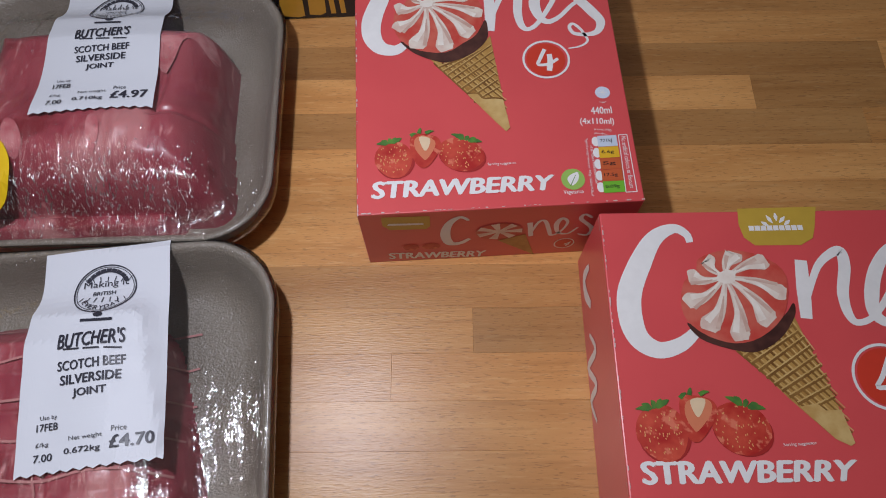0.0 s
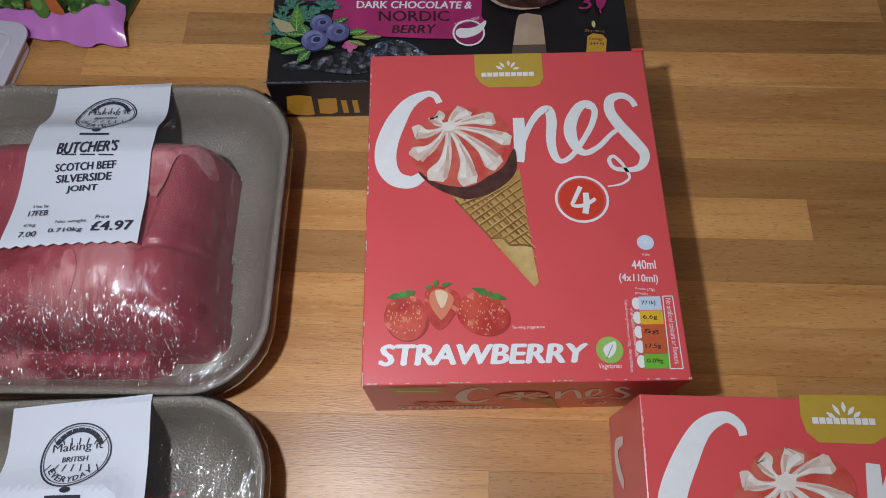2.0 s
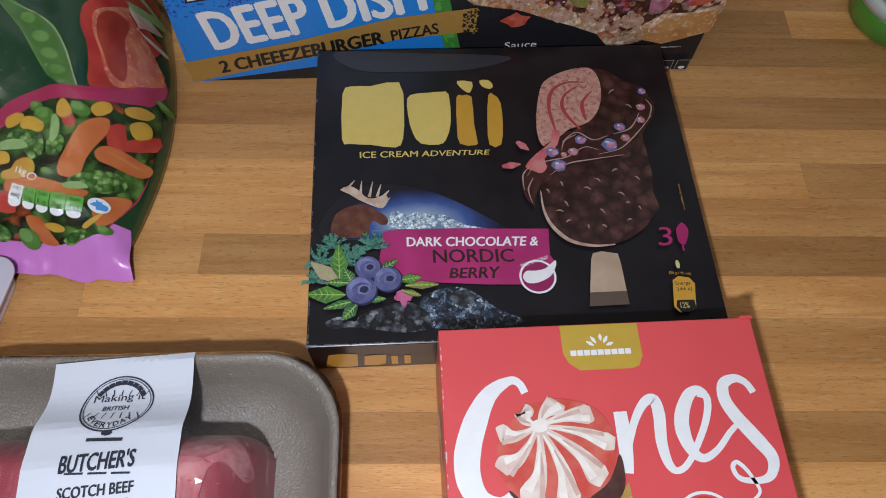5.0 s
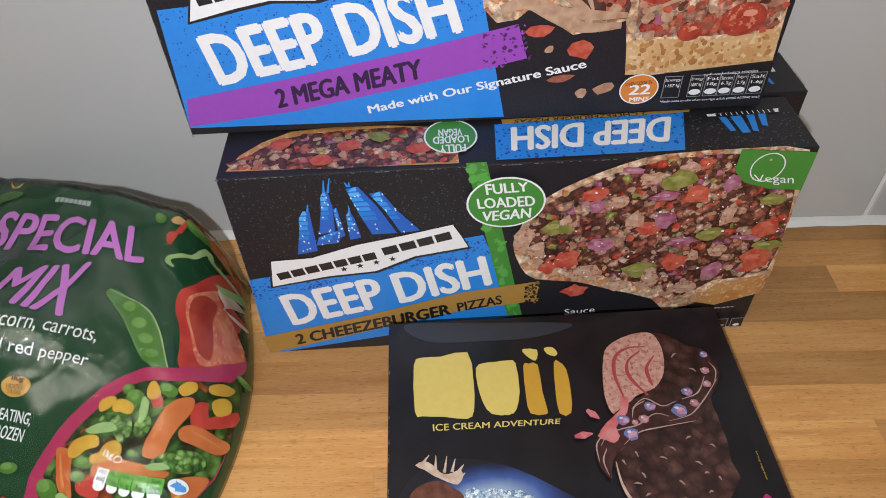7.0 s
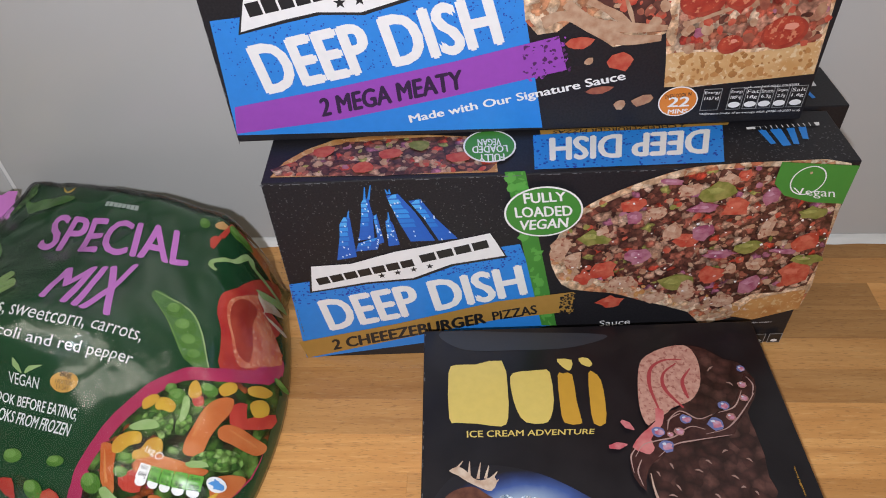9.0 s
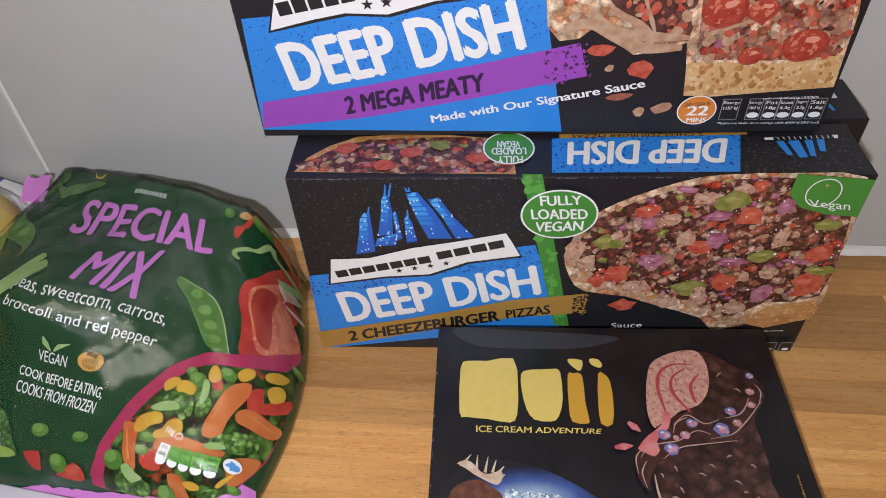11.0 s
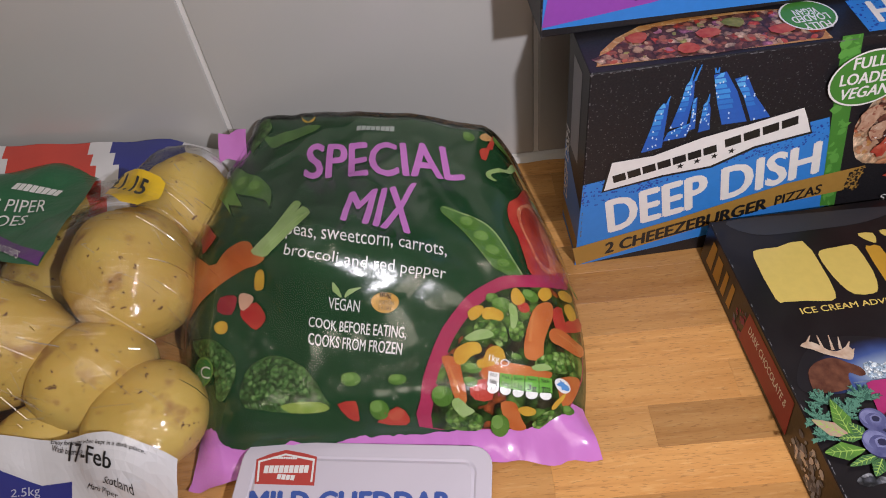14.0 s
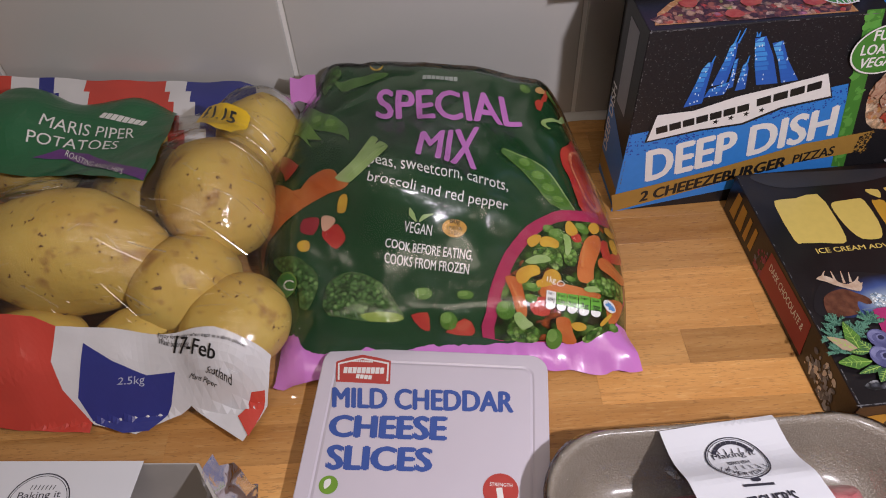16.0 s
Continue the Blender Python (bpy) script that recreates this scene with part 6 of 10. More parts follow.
pa.bits("dough_crumb", scatter([(0.1460, 0.0840), (0.1550, 0.0630), (0.1820, 0.0530), (0.2260, 0.0360), (0.2390, 0.0230), (0.2670, 0.0310), (0.2510, 0.0420), (0.2130, 0.0580), (0.1640, 0.0700), (0.1520, 0.0920)], 160, 0.0007, 0.0028, (2, 2, 1), 6, 0.5), [TOPS[7], BREAD, CRUST], 4)
pa.poly("crust_edge", [(0.2550, 0.0270), (0.2640, 0.0410), (0.2850, 0.0470), (0.2930, 0.0480), (0.2940, 0.0320), (0.2690, 0.0230)], CRUST, 5, 1)
SAUCED = [(0.1530, 0.0880), (0.1550, 0.1040), (0.1680, 0.1170), (0.1920, 0.1290), (0.2210, 0.1370), (0.2580, 0.1380), (0.2810, 0.1350), (0.2900, 0.1010), (0.2920, 0.0520), (0.2630, 0.0460), (0.2440, 0.0320), (0.2210, 0.0460), (0.1810, 0.0600), (0.1580, 0.0700)]
pa.poly("sauce", SAUCED, PIZZA_HEAP, 5, 2)
pa.bits("topping_crumb", scatter(SAUCED, 260, 0.0008, 0.0022, (5, 3, 1.2, 3.2, 0.8, 0.5, 2, 3), 7, 0.5), TOPS, 6)
pa.bits("topping_chunk", scatter(SAUCED, 24, 0.0016, 0.0034, (1, 0, 3, 3, 2, 1.2, 1, 3), 23, 0.45), TOPS, 22, n=8)
KINDS = {2: (TOPS[2], photo((0.58, 0.16, 0.10), (0.46, 0.07, 0.04), 260)), 4: (TOPS[4], photo((0.50, 0.26, 0.34), (0.34, 0.10, 0.16), 260)), 5: (TOPS[5], photo((0.40, 0.38, 0.12), (0.24, 0.24, 0.06), 260)), 7: (photo((0.40, 0.21, 0.135), (0.52, 0.34, 0.235), 300, e=(0.28, 0.09, 0.055)), photo((0.58, 0.42, 0.31), (0.46, 0.27, 0.18), 260))}
for i, (q, m, rx, ry, rot) in enumerate((((0.2160, 0.0920), 2, 6.1, 5.4, -9), ((0.1750, 0.0710), 2, 7.0, 7.1, 0), ((0.2350, 0.0650), 2, 6.1, 7.3, -9), ((0.2370, 0.1140), 2, 7.1, 6.3, -8), ((0.2810, 0.0880), 2, 7.1, 7.6, -8), ((0.2810, 0.0630), 2, 8.0, 8.2, 0), ((0.1850, 0.1180), 2, 6.0, 5.1, 0), ((0.2370, 0.1340), 2, 4.0, 4.1, 0), ((0.1820, 0.0450), 2, 7.1, 5.1, -8), ((0.1650, 0.0660), 2, 5.0, 6.0, 0), ((0.1930, 0.0810), 4, 7.0, 6.1, 0), ((0.2240, 0.0970), 4, 6.1, 5.4, -9), ((0.2580, 0.0560), 4, 6.0, 7.3, 0), ((0.2530, 0.1200), 4, 5.0, 5.4, 0), ((0.2210, 0.1140), 4, 8.0, 3.0, 0), ((0.2360, 0.0810), 4, 8.0, 3.0, 0), ((0.1870, 0.1090), 4, 4.0, 5.0, 0), ((0.2700, 0.0810), 4, 7.1, 2.0, -8), ((0.2020, 0.1320), 4, 6.1, 2.2, -9), ((0.2170, 0.0590), 5, 9.0, 7.1, 0), ((0.2260, 0.1240), 5, 8.0, 6.1, 0), ((0.2510, 0.0850), 5, 7.0, 5.1, 0), ((0.1670, 0.0960), 5, 8.1, 5.1, -7), ((0.2840, 0.0740), 5, 8.1, 4.1, -7), ((0.2770, 0.1080), 5, 7.0, 4.1, 0), ((0.2120, 0.1260), 7, 6.0, 4.1, 0), ((0.2300, 0.1320), 7, 5.0, 4.1, 0), ((0.1710, 0.0980), 7, 4.0, 6.1, 0), ((0.1580, 0.0800), 7, 5.1, 7.0, -11), ((0.1870, 0.0610), 7, 8.1, 5.1, -7), ((0.2080, 0.0990), 7, 5.1, 6.1, -11), ((0.2450, 0.0690), 7, 4.0, 4.1, 0), ((0.2570, 0.0990), 7, 4.1, 7.3, -14), ((0.1980, 0.1120), 7, 5.0, 4.1, 0), ((0.2460, 0.0420), 7, 7.0, 5.1, 0), ((0.2580, 0.0720), 7, 5.0, 4.1, 0), ((0.1500, 0.0880), 7, 5.1, 8.0, -11), ((0.2240, 0.0520), 7, 5.0, 8.2, 0), ((0.2060, 0.0470), 7, 6.0, 5.1, 0))):
    k0 = 24 if m == 7 else 26
    pa.disc("topping", q, rx * 0.001, ry * 0.001, KINDS[m][0], k0 + i * 0.1, 11, rot, wobble=0.55, seed=i)
    pa.disc("topping_glint", (q[0] - rx * 0.0002, q[1] + ry * 0.0003), rx * 0.0005, ry * 0.00032, KINDS[m][1], 31 + i * 0.05, 9, rot, wobble=0.7, seed=i + 50)
pa.bits("topping_shine", scatter(SAUCED, 170, 0.0003, 0.0009, (1, 1), 9, 0.3), [WHITE, TOPS[7]], 34)
pa.disc("claim_rim", (0.1400, 0.1160), 0.0200, 0.0168, WHITE, 36, 40, -3)
pa.disc("claim_oval", (0.1400, 0.1160), 0.0190, 0.0158, VEG_GREEN, 37, 40, -3, "green oval claim badge")
pa.text("claim_text", "FULLY", ((0.1300, 0.1220), (0.1510, 0.1230), (0.1500, 0.1290), (0.1290, 0.1290)), WHITE, 38, 0.02)
pa.text("claim_text", "LOADED", ((0.1260, 0.1130), (0.1550, 0.1130), (0.1540, 0.1200), (0.1250, 0.1200)), WHITE, 38, 0.02)
pa.text("claim_text", "VEGAN", ((0.1280, 0.1040), (0.1530, 0.1050), (0.1530, 0.1120), (0.1280, 0.1110)), WHITE, 38, 0.02)
pa.poly("vegan_badge", [(0.2520, 0.1420), (0.2900, 0.1380), (0.2900, 0.1140), (0.2730, 0.1160), (0.2590, 0.1210), (0.2520, 0.1290)], VEG_GREEN, 36, 0, "green vegan badge")
pa.ring("vegan_ring", (0.2680, 0.1300), 0.0085, 0.0090, 0.0006, WHITE, 37)
pa.text("vegan_text", "Vegan", ((0.2650, 0.1200), (0.2850, 0.1170), (0.2830, 0.1240), (0.2620, 0.1260)), WHITE, 38, 0.0)
pa.text("sauce_text", "Sauce", ((0.1780, 0.0240), (0.1960, 0.0250), 0.005), WHITE, 36)
for x0, x1 in (((0.2730, 0.0030), (0.2800, 0.0030)), ((0.2820, 0.0030), (0.2900, 0.0030))):
    pa.poly("nutrition_cell", [x0, x1, (x1[0], x1[1] + 0.0085), (x0[0], x0[1] + 0.0085)], ink(0.30, 0.30, 0.30), 36)
    pa.poly("nutrition_cell", [(x0[0] + 0.0004, x0[1] + 0.0004), (x1[0] - 0.0004, x1[1] + 0.0004), (x1[0] - 0.0004, x1[1] + 0.0081), (x0[0] + 0.0004, x0[1] + 0.0081)], BLACK, 37)
    pa.disc("nutrition_tab", ((x0[0] + x1[0]) / 2, x0[1] + 0.0022), 0.002, 0.0012, WHITE, 38)
pa.text("nutrition_text", "each cooked pizza contains", ((0.2560, 0.0210), (0.2800, 0.0220), 0.0016), WHITE, 36)
# top of the front carton
pt = Print(pizza_a, flat(0, 0, 0.139, (1, 0, 0), (0, 1, 0)))
SLAB = [(0.0040, 0.0050), (0.0090, 0.0170), (0.0190, 0.0270), (0.0330, 0.0350), (0.0530, 0.0370), (0.0830, 0.0360), (0.1160, 0.0310), (0.1170, 0.0020)]
pt.poly("pizza_dough", SLAB, CRUST, 1, 1, "printed pizza picture")
IN_SLAB = [(0.0070, 0.0060), (0.0140, 0.0170), (0.0250, 0.0260), (0.0420, 0.0320), (0.0830, 0.0340), (0.1130, 0.0290), (0.1130, 0.0040)]
pt.poly("sauce", IN_SLAB, PIZZA_HEAP, 2, 2)
pt.bits("topping_crumb", scatter(IN_SLAB, 90, 0.0010, 0.0026, (3, 2, 2.5, 3, 1, 1, 2, 3), 17, 0.5), TOPS, 3)
for i, q in enumerate(((0.0630, 0.0200), (0.0290, 0.0240), (0.0980, 0.0150), (0.0780, 0.0260), (0.0500, 0.0100))):
    pt.disc("topping", q, 0.006, 0.0045, TOPS[2] if i != 3 else TOPS[5], 12, 9, wobble=0.4, seed=i)
pt.disc("claim_rim", (0.1140, 0.0230), 0.0135, 0.0140, WHITE, 14, 32)
pt.disc("claim_oval", (0.1140, 0.0230), 0.0126, 0.0130, VEG_GREEN, 15, 32)
for w, a, b, hgt in (("FULLY", (0.1210, 0.0160), (0.1080, 0.0160), 0.006), ("LOADED", (0.1230, 0.0230), (0.1050, 0.0230), 0.006), ("VEGAN", (0.1200, 0.0290), (0.1080, 0.0290), 0.006)):
    pt.text("claim_text", w, (a, b, hgt), WHITE, 16, 0.02)
pt.poly("blue_panel", [(0.1350, 0.0030), (0.2270, 0.0030), (0.2350, 0.0340), (0.1370, 0.0320)], SKY, 1, label="bright blue printed panel")
halftone(pt, [(0.1350, 0.0030), (0.2270, 0.0030), (0.2350, 0.0340), (0.1370, 0.0320)], 260, 0.0004, 0.0008, SKY_DK, 5, 1.5)
pt.text("title_text", "DEEP DISH", ((0.2280, 0.0310), (0.1450, 0.0290), (0.1430, 0.0090), (0.2210, 0.0100)), WHITE, 3, 0.03)
pt.poly("tan_band", [(0.1410, 0.0320), (0.2380, 0.0340), (0.2390, 0.0360), (0.1410, 0.0360)], TAN, 2)
pt.text("variant_text", "2 CHEEEZEBURGER PIZZAS", ((0.2160, 0.0360), (0.1480, 0.0350), (0.1470, 0.0320), (0.2160, 0.0330)), BLACK, 4, 0.01)
halftone(pt, [(0.2290, 0.0020), (0.2880, 0.0010), (0.2910, 0.0290), (0.2380, 0.0320)], 300, 0.0002, 0.0005, ink(0.09, 0.09, 0.095), 6, 0)
for a, b, wd in (((0.2530, 0.0290), (0.2550, 0.0160), 0.004), ((0.2600, 0.0300), (0.2610, 0.0140), 0.006), ((0.2680, 0.0300), (0.2660, 0.0150), 0.004), ((0.2740, 0.0300), (0.2720, 0.0190), 0.004)):
    pt.stroke("tower", [a, b], [wd, wd * 0.7], SKY, 2, 2)
pt.poly("brand_banner", [(0.2460, 0.0310), (0.2840, 0.0330), (0.2830, 0.0300), (0.2460, 0.0290)], WHITE, 3)
letter_bars(pt, (0.2810, 0.0330), (0.2500, 0.0310), 0.0035, 11, BLACK, 4)
# left end of the front carton
pl = Print(pizza_a, flat(0, 0.044, 0, (0, -1, 0), (0, 0, 1)))
pl.poly("blue_panel", [(0.0, 0.0), (0.044, 0.0), (0.044, 0.044), (0.0, 0.066)], SKY, 1)
pl.poly("tan_band", [(0.0, 0.006), (0.044, 0.002), (0.044, 0.016), (0.0, 0.02)], TAN, 2)
pl.text("title_text", "DEEP DISH", ((0.010, 0.024), (0.010, 0.078), (0.001, 0.078), (0.001, 0.024)), WHITE, 3, 0.02)
pl.poly("brand_banner", [(0.012, 0.07), (0.03, 0.07), (0.03, 0.13), (0.012, 0.13)], ink(0.25, 0.25, 0.27), 1)

# the carton on top of the stack
pc = Print(pizza_c, flat(0, 0, 0, (1, 0, 0), (0, 0, 1)))
pc.poly("blue_panel", [(0.0035, 0.0675), (0.0165, 0.0685), (0.1445, 0.0865), (0.1595, 0.0015), (0.0005, 0.0045)], SKY, 1, label="bright blue printed panel")
halftone(pc, [(0.0045, 0.0675), (0.1405, 0.0815), (0.1525, 0.0545), (0.0865, 0.0395), (0.0155, 0.0305), (0.0045, 0.0405)], 520, 0.0002, 0.0005, SKY_DK, 12, 1.6)
banner(pc, [(0.0215, 0.0775), (0.0165, 0.0615), (0.0375, 0.0665), (0.0535, 0.0695), (0.0735, 0.0685), (0.0955, 0.0745), (0.1405, 0.0795), (0.1355, 0.0945), (0.0765, 0.0895), (0.0255, 0.0845)], [((0.0225, 0.0685), (0.0755, 0.0785), 7, 0.0100), ((0.0795, 0.0795), (0.1305, 0.0875), 4, 0.0100)])
star(pc, (0.0645, 0.0735), 0.0030)
star(pc, (0.0735, 0.0745), 0.0030)
pc.text("title_text", "DEEP DISH", ((0.0215, 0.0275), (0.1395, 0.0495), (0.1325, 0.0755), (0.0165, 0.0545)), WHITE, 5, 0.035, "bold white slanted lettering")
pc.poly("purple_band", [(0.0035, 0.0215), (0.0575, 0.0305), (0.1145, 0.0415), (0.1645, 0.0525), (0.1695, 0.0345), (0.1135, 0.0225), (0.0555, 0.0115), (0.0005, 0.0055)], PURPLE, 4, label="purple printed band")
pc.bits("band_wear", scatter([(0.1465, 0.0475), (0.1675, 0.0525), (0.1715, 0.0345), (0.1485, 0.0285)], 150, 0.0003, 0.0012, (1, 2), 13, 0.5), [ink(0.08, 0.02, 0.1), PURPLE], 5)
pc.text("variant_text", "2 MEGA MEATY", ((0.0465, 0.0135), (0.1195, 0.0265), (0.1185, 0.0375), (0.0465, 0.0245)), ink(0.03, 0.012, 0.05), 6, 0.034)
pc.text("script_text", "Made with Our Signature Sauce", ((0.0915, 0.0065), (0.1995, 0.0265), (0.1975, 0.0325), (0.0905, 0.0125)), WHITE, 6, 0.02)
pc.poly("pizza_dough", [(0.1465, 0.0785), (0.1485, 0.0605), (0.1545, 0.0535), (0.1635, 0.0545), (0.1695, 0.0595), (0.1795, 0.0535), (0.1905, 0.0455), (0.2025, 0.0475), (0.2145, 0.0515), (0.2165, 0.0395), (0.2185, 0.0245), (0.2285, 0.0215), (0.2905, 0.0265), (0.2885, 0.0645), (0.2855, 0.0795), (0.1885, 0.0915)], BREAD_CRUMB, 2, 1, "printed pizza picture")
pc.poly("crust_edge", [(0.2165, 0.0405), (0.2245, 0.0415), (0.2575, 0.0395), (0.2805, 0.0425), (0.2885, 0.0445), (0.2905, 0.0265), (0.2525, 0.0235), (0.2285, 0.0225), (0.2185, 0.0225)], photo((0.60, 0.38, 0.18), (0.50, 0.27, 0.10), 70, e=(0.66, 0.48, 0.28)), 3, 1)
pc.bits("crust_grain", scatter([(0.2175, 0.0395), (0.2865, 0.0405), (0.2875, 0.0265), (0.2195, 0.0245)], 70, 0.0006, 0.0022, (1, 1), 14, 0.4), [CRUST_DK, ink(0.44, 0.21, 0.07)], 4)
HAM = [(0.2195, 0.0425), (0.2195, 0.0535), (0.2165, 0.0825), (0.2835, 0.0795), (0.2885, 0.0535), (0.2855, 0.0435), (0.2565, 0.0415)]
pc.poly("sauce", HAM, lumps((((0.52, 0.24, 0.16), 3), ((0.60, 0.42, 0.29), 3), ((0.46, 0.10, 0.06), 3), ((0.40, 0.045, 0.03), 1.5), ((0.30, 0.09, 0.05), 1)), 190, warp=0.006), 4, 1)
pc.bits("topping_crumb", scatter(HAM, 150, 0.0008, 0.0030, (1.5, 0.8, 3, 3, 0.5, 0.3, 4, 3), 15, 0.5), TOPS, 5)
pc.poly("shadow_gap", [(0.1705, 0.0855), (0.1945, 0.0845), (0.2125, 0.0675), (0.2145, 0.0525), (0.1965, 0.0555), (0.1815, 0.0665)], photo((0.04, 0.016, 0.014), (0.12, 0.04, 0.03), 120), 6, 2)
pc.bits("topping_crumb", scatter([(0.1785, 0.0775), (0.2135, 0.0755), (0.2145, 0.0565), (0.1955, 0.0575)], 50, 0.0010, 0.0034, (1, 1, 3, 0.6, 0, 0, 2, 0.5), 16, 0.5), TOPS, 7)
for pts, wd in ((((0.1565, 0.0595), (0.1665, 0.0625), (0.1805, 0.0555), (0.1945, 0.0495), (0.2125, 0.0495)), 0.006), (((0.1665, 0.0685), (0.1795, 0.0595), (0.1965, 0.0555), (0.2145, 0.0545)), 0.005), (((0.1765, 0.0695), (0.1875, 0.0635), (0.1965, 0.0575)), 0.004), (((0.1915, 0.0745), (0.1985, 0.0575)), 0.002), (((0.2245, 0.0565), (0.2415, 0.0625), (0.2495, 0.0675)), 0.0025)):
    pc.stroke("cheese_string", list(pts), [wd, wd * 0.7, wd * 1.1, wd * 0.5], TOPS[7], 14, 6)
for i, (q, r0) in enumerate((((0.2695, 0.0495), 0.0105), ((0.2285, 0.0675), 0.0105), ((0.2455, 0.0675), 0.007), ((0.2455, 0.0445), 0.006))):
    pc.disc("pepperoni", q, r0, r0 * 0.8, photo((0.26, 0.025, 0.018), (0.36, 0.06, 0.035), 200), 15, 20, 10, wobble=0.06, seed=i)
    pc.disc("pepperoni_face", (q[0] - 0.0006, q[1] + 0.0008), r0 * 0.86, r0 * 0.68, photo((0.42, 0.06, 0.032), (0.30, 0.03, 0.02), 160, e=(0.55, 0.18, 0.10)), 16, 18, 10, wobble=0.08, seed=i)
    pc.disc("pepperoni_shine", (q[0] + r0 * 0.2, q[1] + r0 * 0.3), r0 * 0.3, r0 * 0.18, ink(0.66, 0.26, 0.18), 17, 10, wobble=0.5, seed=i)
for q, rx, ry, m in (((0.1955, 0.0375), 0.0070, 0.0048, TOPS[2]), ((0.1745, 0.0485), 0.0060, 0.003, TOPS[2]), ((0.1795, 0.0385), 0.0025, 0.002, TOPS[7]), ((0.1975, 0.0135), 0.0032, 0.0028, TOPS[7]), ((0.2085, 0.0155), 0.0050, 0.003, TOPS[3]), ((0.1865, 0.0225), 0.006, 0.002, TOPS[6])):
    pc.disc("crumb", q, rx, ry, m, 5, 9, 12, wobble=0.5, seed=int(rx * 1e5))
pc.disc("oven_disc", (0.2265, 0.0145), 0.0098, 0.0086, WHITE, 18, 32)
pc.disc("oven_disc_face", (0.2265, 0.0145), 0.0092, 0.0080, ink(0.62, 0.20, 0.03), 19, 32, label="round orange cooking time badge")
pc.text("oven_text", "22", ((0.2215, 0.0115), (0.2325, 0.0115), 0.0058), WHITE, 20, 0.02)
pc.text("oven_text", "MINS", ((0.2225, 0.0075), (0.2325, 0.0075), 0.0026), WHITE, 20, 0.02)
pc.text("oven_text", "OVEN COOK IN", ((0.2195, 0.0165), (0.2325, 0.0175), 0.0022), BLACK, 20, 0.01)
xs = [(0.2385, 0.0085), (0.2475, 0.0085), (0.2515, 0.0085), (0.2585, 0.0085), (0.2595, 0.0085), (0.2665, 0.0085), (0.2665, 0.0085), (0.2735, 0.0085), (0.2745, 0.0085), (0.2805, 0.0085), (0.2815, 0.0085), (0.2895, 0.0085)]
for k, (w1, w2) in enumerate((("Energy", "1157 kJ"), ("Energy", "1807 kJ"), ("Fat", "18g"), ("Saturates", "6.3g"), ("Sugars", "2.7g"), ("Salt", "1.6g"))):
    x0, x1 = xs[2 * k], xs[2 * k + 1]
    hgt = 0.0125
    pc.poly("nutrition_cell", [x0, x1, (x1[0], x1[1] + hgt), (x0[0], x0[1] + hgt)], ink(0.30, 0.30, 0.30), 18)
    pc.poly("nutrition_cell", [(x0[0] + 0.0003, x0[1] + 0.0003), (x1[0] - 0.0003, x1[1] + 0.0003), (x1[0] - 0.0003, x1[1] + hgt - 0.0003), (x0[0] + 0.0003, x0[1] + hgt - 0.0003)], BLACK, 19)
    pc.text("nutrition_text", w1, ((x0[0] + 0.0006, x0[1] + 0.0092), (x1[0] - 0.0006, x1[1] + 0.0092), 0.002), WHITE, 20)
    pc.text("nutrition_text", w2, ((x0[0] + 0.0010, x0[1] + 0.0058), (x1[0] - 0.0010, x1[1] + 0.0058), 0.0022), WHITE, 20, 0.01)
    if k:
        pc.disc("nutrition_tab", ((x0[0] + x1[0]) / 2, x0[1] + 0.0028), 0.0030, 0.0017, WHITE, 20, 16)
pc.text("nutrition_text", "each cooked pizza contains", ((0.2575, 0.0195), (0.2845, 0.0205), 0.0022), WHITE, 18)
pc.text("nutrition_text", "*Reference intake of an average adult (8400 kJ/2000 kcal)", ((0.2385, 0.0055), (0.2895, 0.0055), 0.0017), WHITE, 18)
pb = Print(pizza_b, flat(0, 0, 0.139, (1, 0, 0), (0, 1, 0)))
pb.poly("brand_banner", [(0.262, 0.020), (0.282, 0.020), (0.282, 0.030), (0.262, 0.030)], WHITE, 1)
pb.poly("brand_bar", [(0.266, 0.022), (0.278, 0.022), (0.278, 0.027), (0.266, 0.027)], BLACK, 2)
for k in range(3):
    pb.stroke("tower", [(0.262 + 0.006 * k, 0.019), (0.264 + 0.006 * k, 0.008)], [0.003, 0.002], SKY, 1, 2)
# ---------------------------------------------------------------- meat trays
# the pale specks are sparkle put into the tray's colour
tray_mat = mat("tray_plastic", (0.22, 0.188, 0.150), 0.32, scale=26, second=(0.17, 0.140, 0.105), amount=0.8, bump=0.7, bump_scale=900, coat=0.4, coat_rough=0.2, patches=(((0.34, 0.31, 0.27), 1500, 0.56, 0.66, (1, 1, 1)),))
meat_mat = mat("raw_beef", (0.27, 0.034, 0.052), 0.42, scale=70, second=(0.36, 0.075, 0.09), amount=0.8, bump=0.5, bump_scale=170, coat=0.12, coat_rough=0.2, stretch=(1.6, 0.7, 1), sss=0.1,
               patches=(((0.44, 0.17, 0.17), 24, 0.56, 0.66, (1.7, 0.6, 1)), ((0.20, 0.016, 0.024), 30, 0.58, 0.66, (0.8, 1.6, 1)), ((0.50, 0.20, 0.20), 120, 0.62, 0.70, (2.0, 0.5, 1))))
string_mat = mat("butcher_string", (0.46, 0.20, 0.19), 0.8)
paper_label = mat("paper_label", (0.66, 0.68, 0.73), 0.55, scale=14, second=(0.62, 0.64, 0.69), bump=0.05, bump_scale=100)
cling = film_mat("stretch_film", gloss=0.02, haze=0.015, bump=0.9, bump_scale=60, rough=0.06, stretch=(3.0, 0.6, 1))
glint_mat = film_mat("film_pucker", gloss=0.75, haze=0.0, bump=0.0, bump_scale=60, rough=0.24)
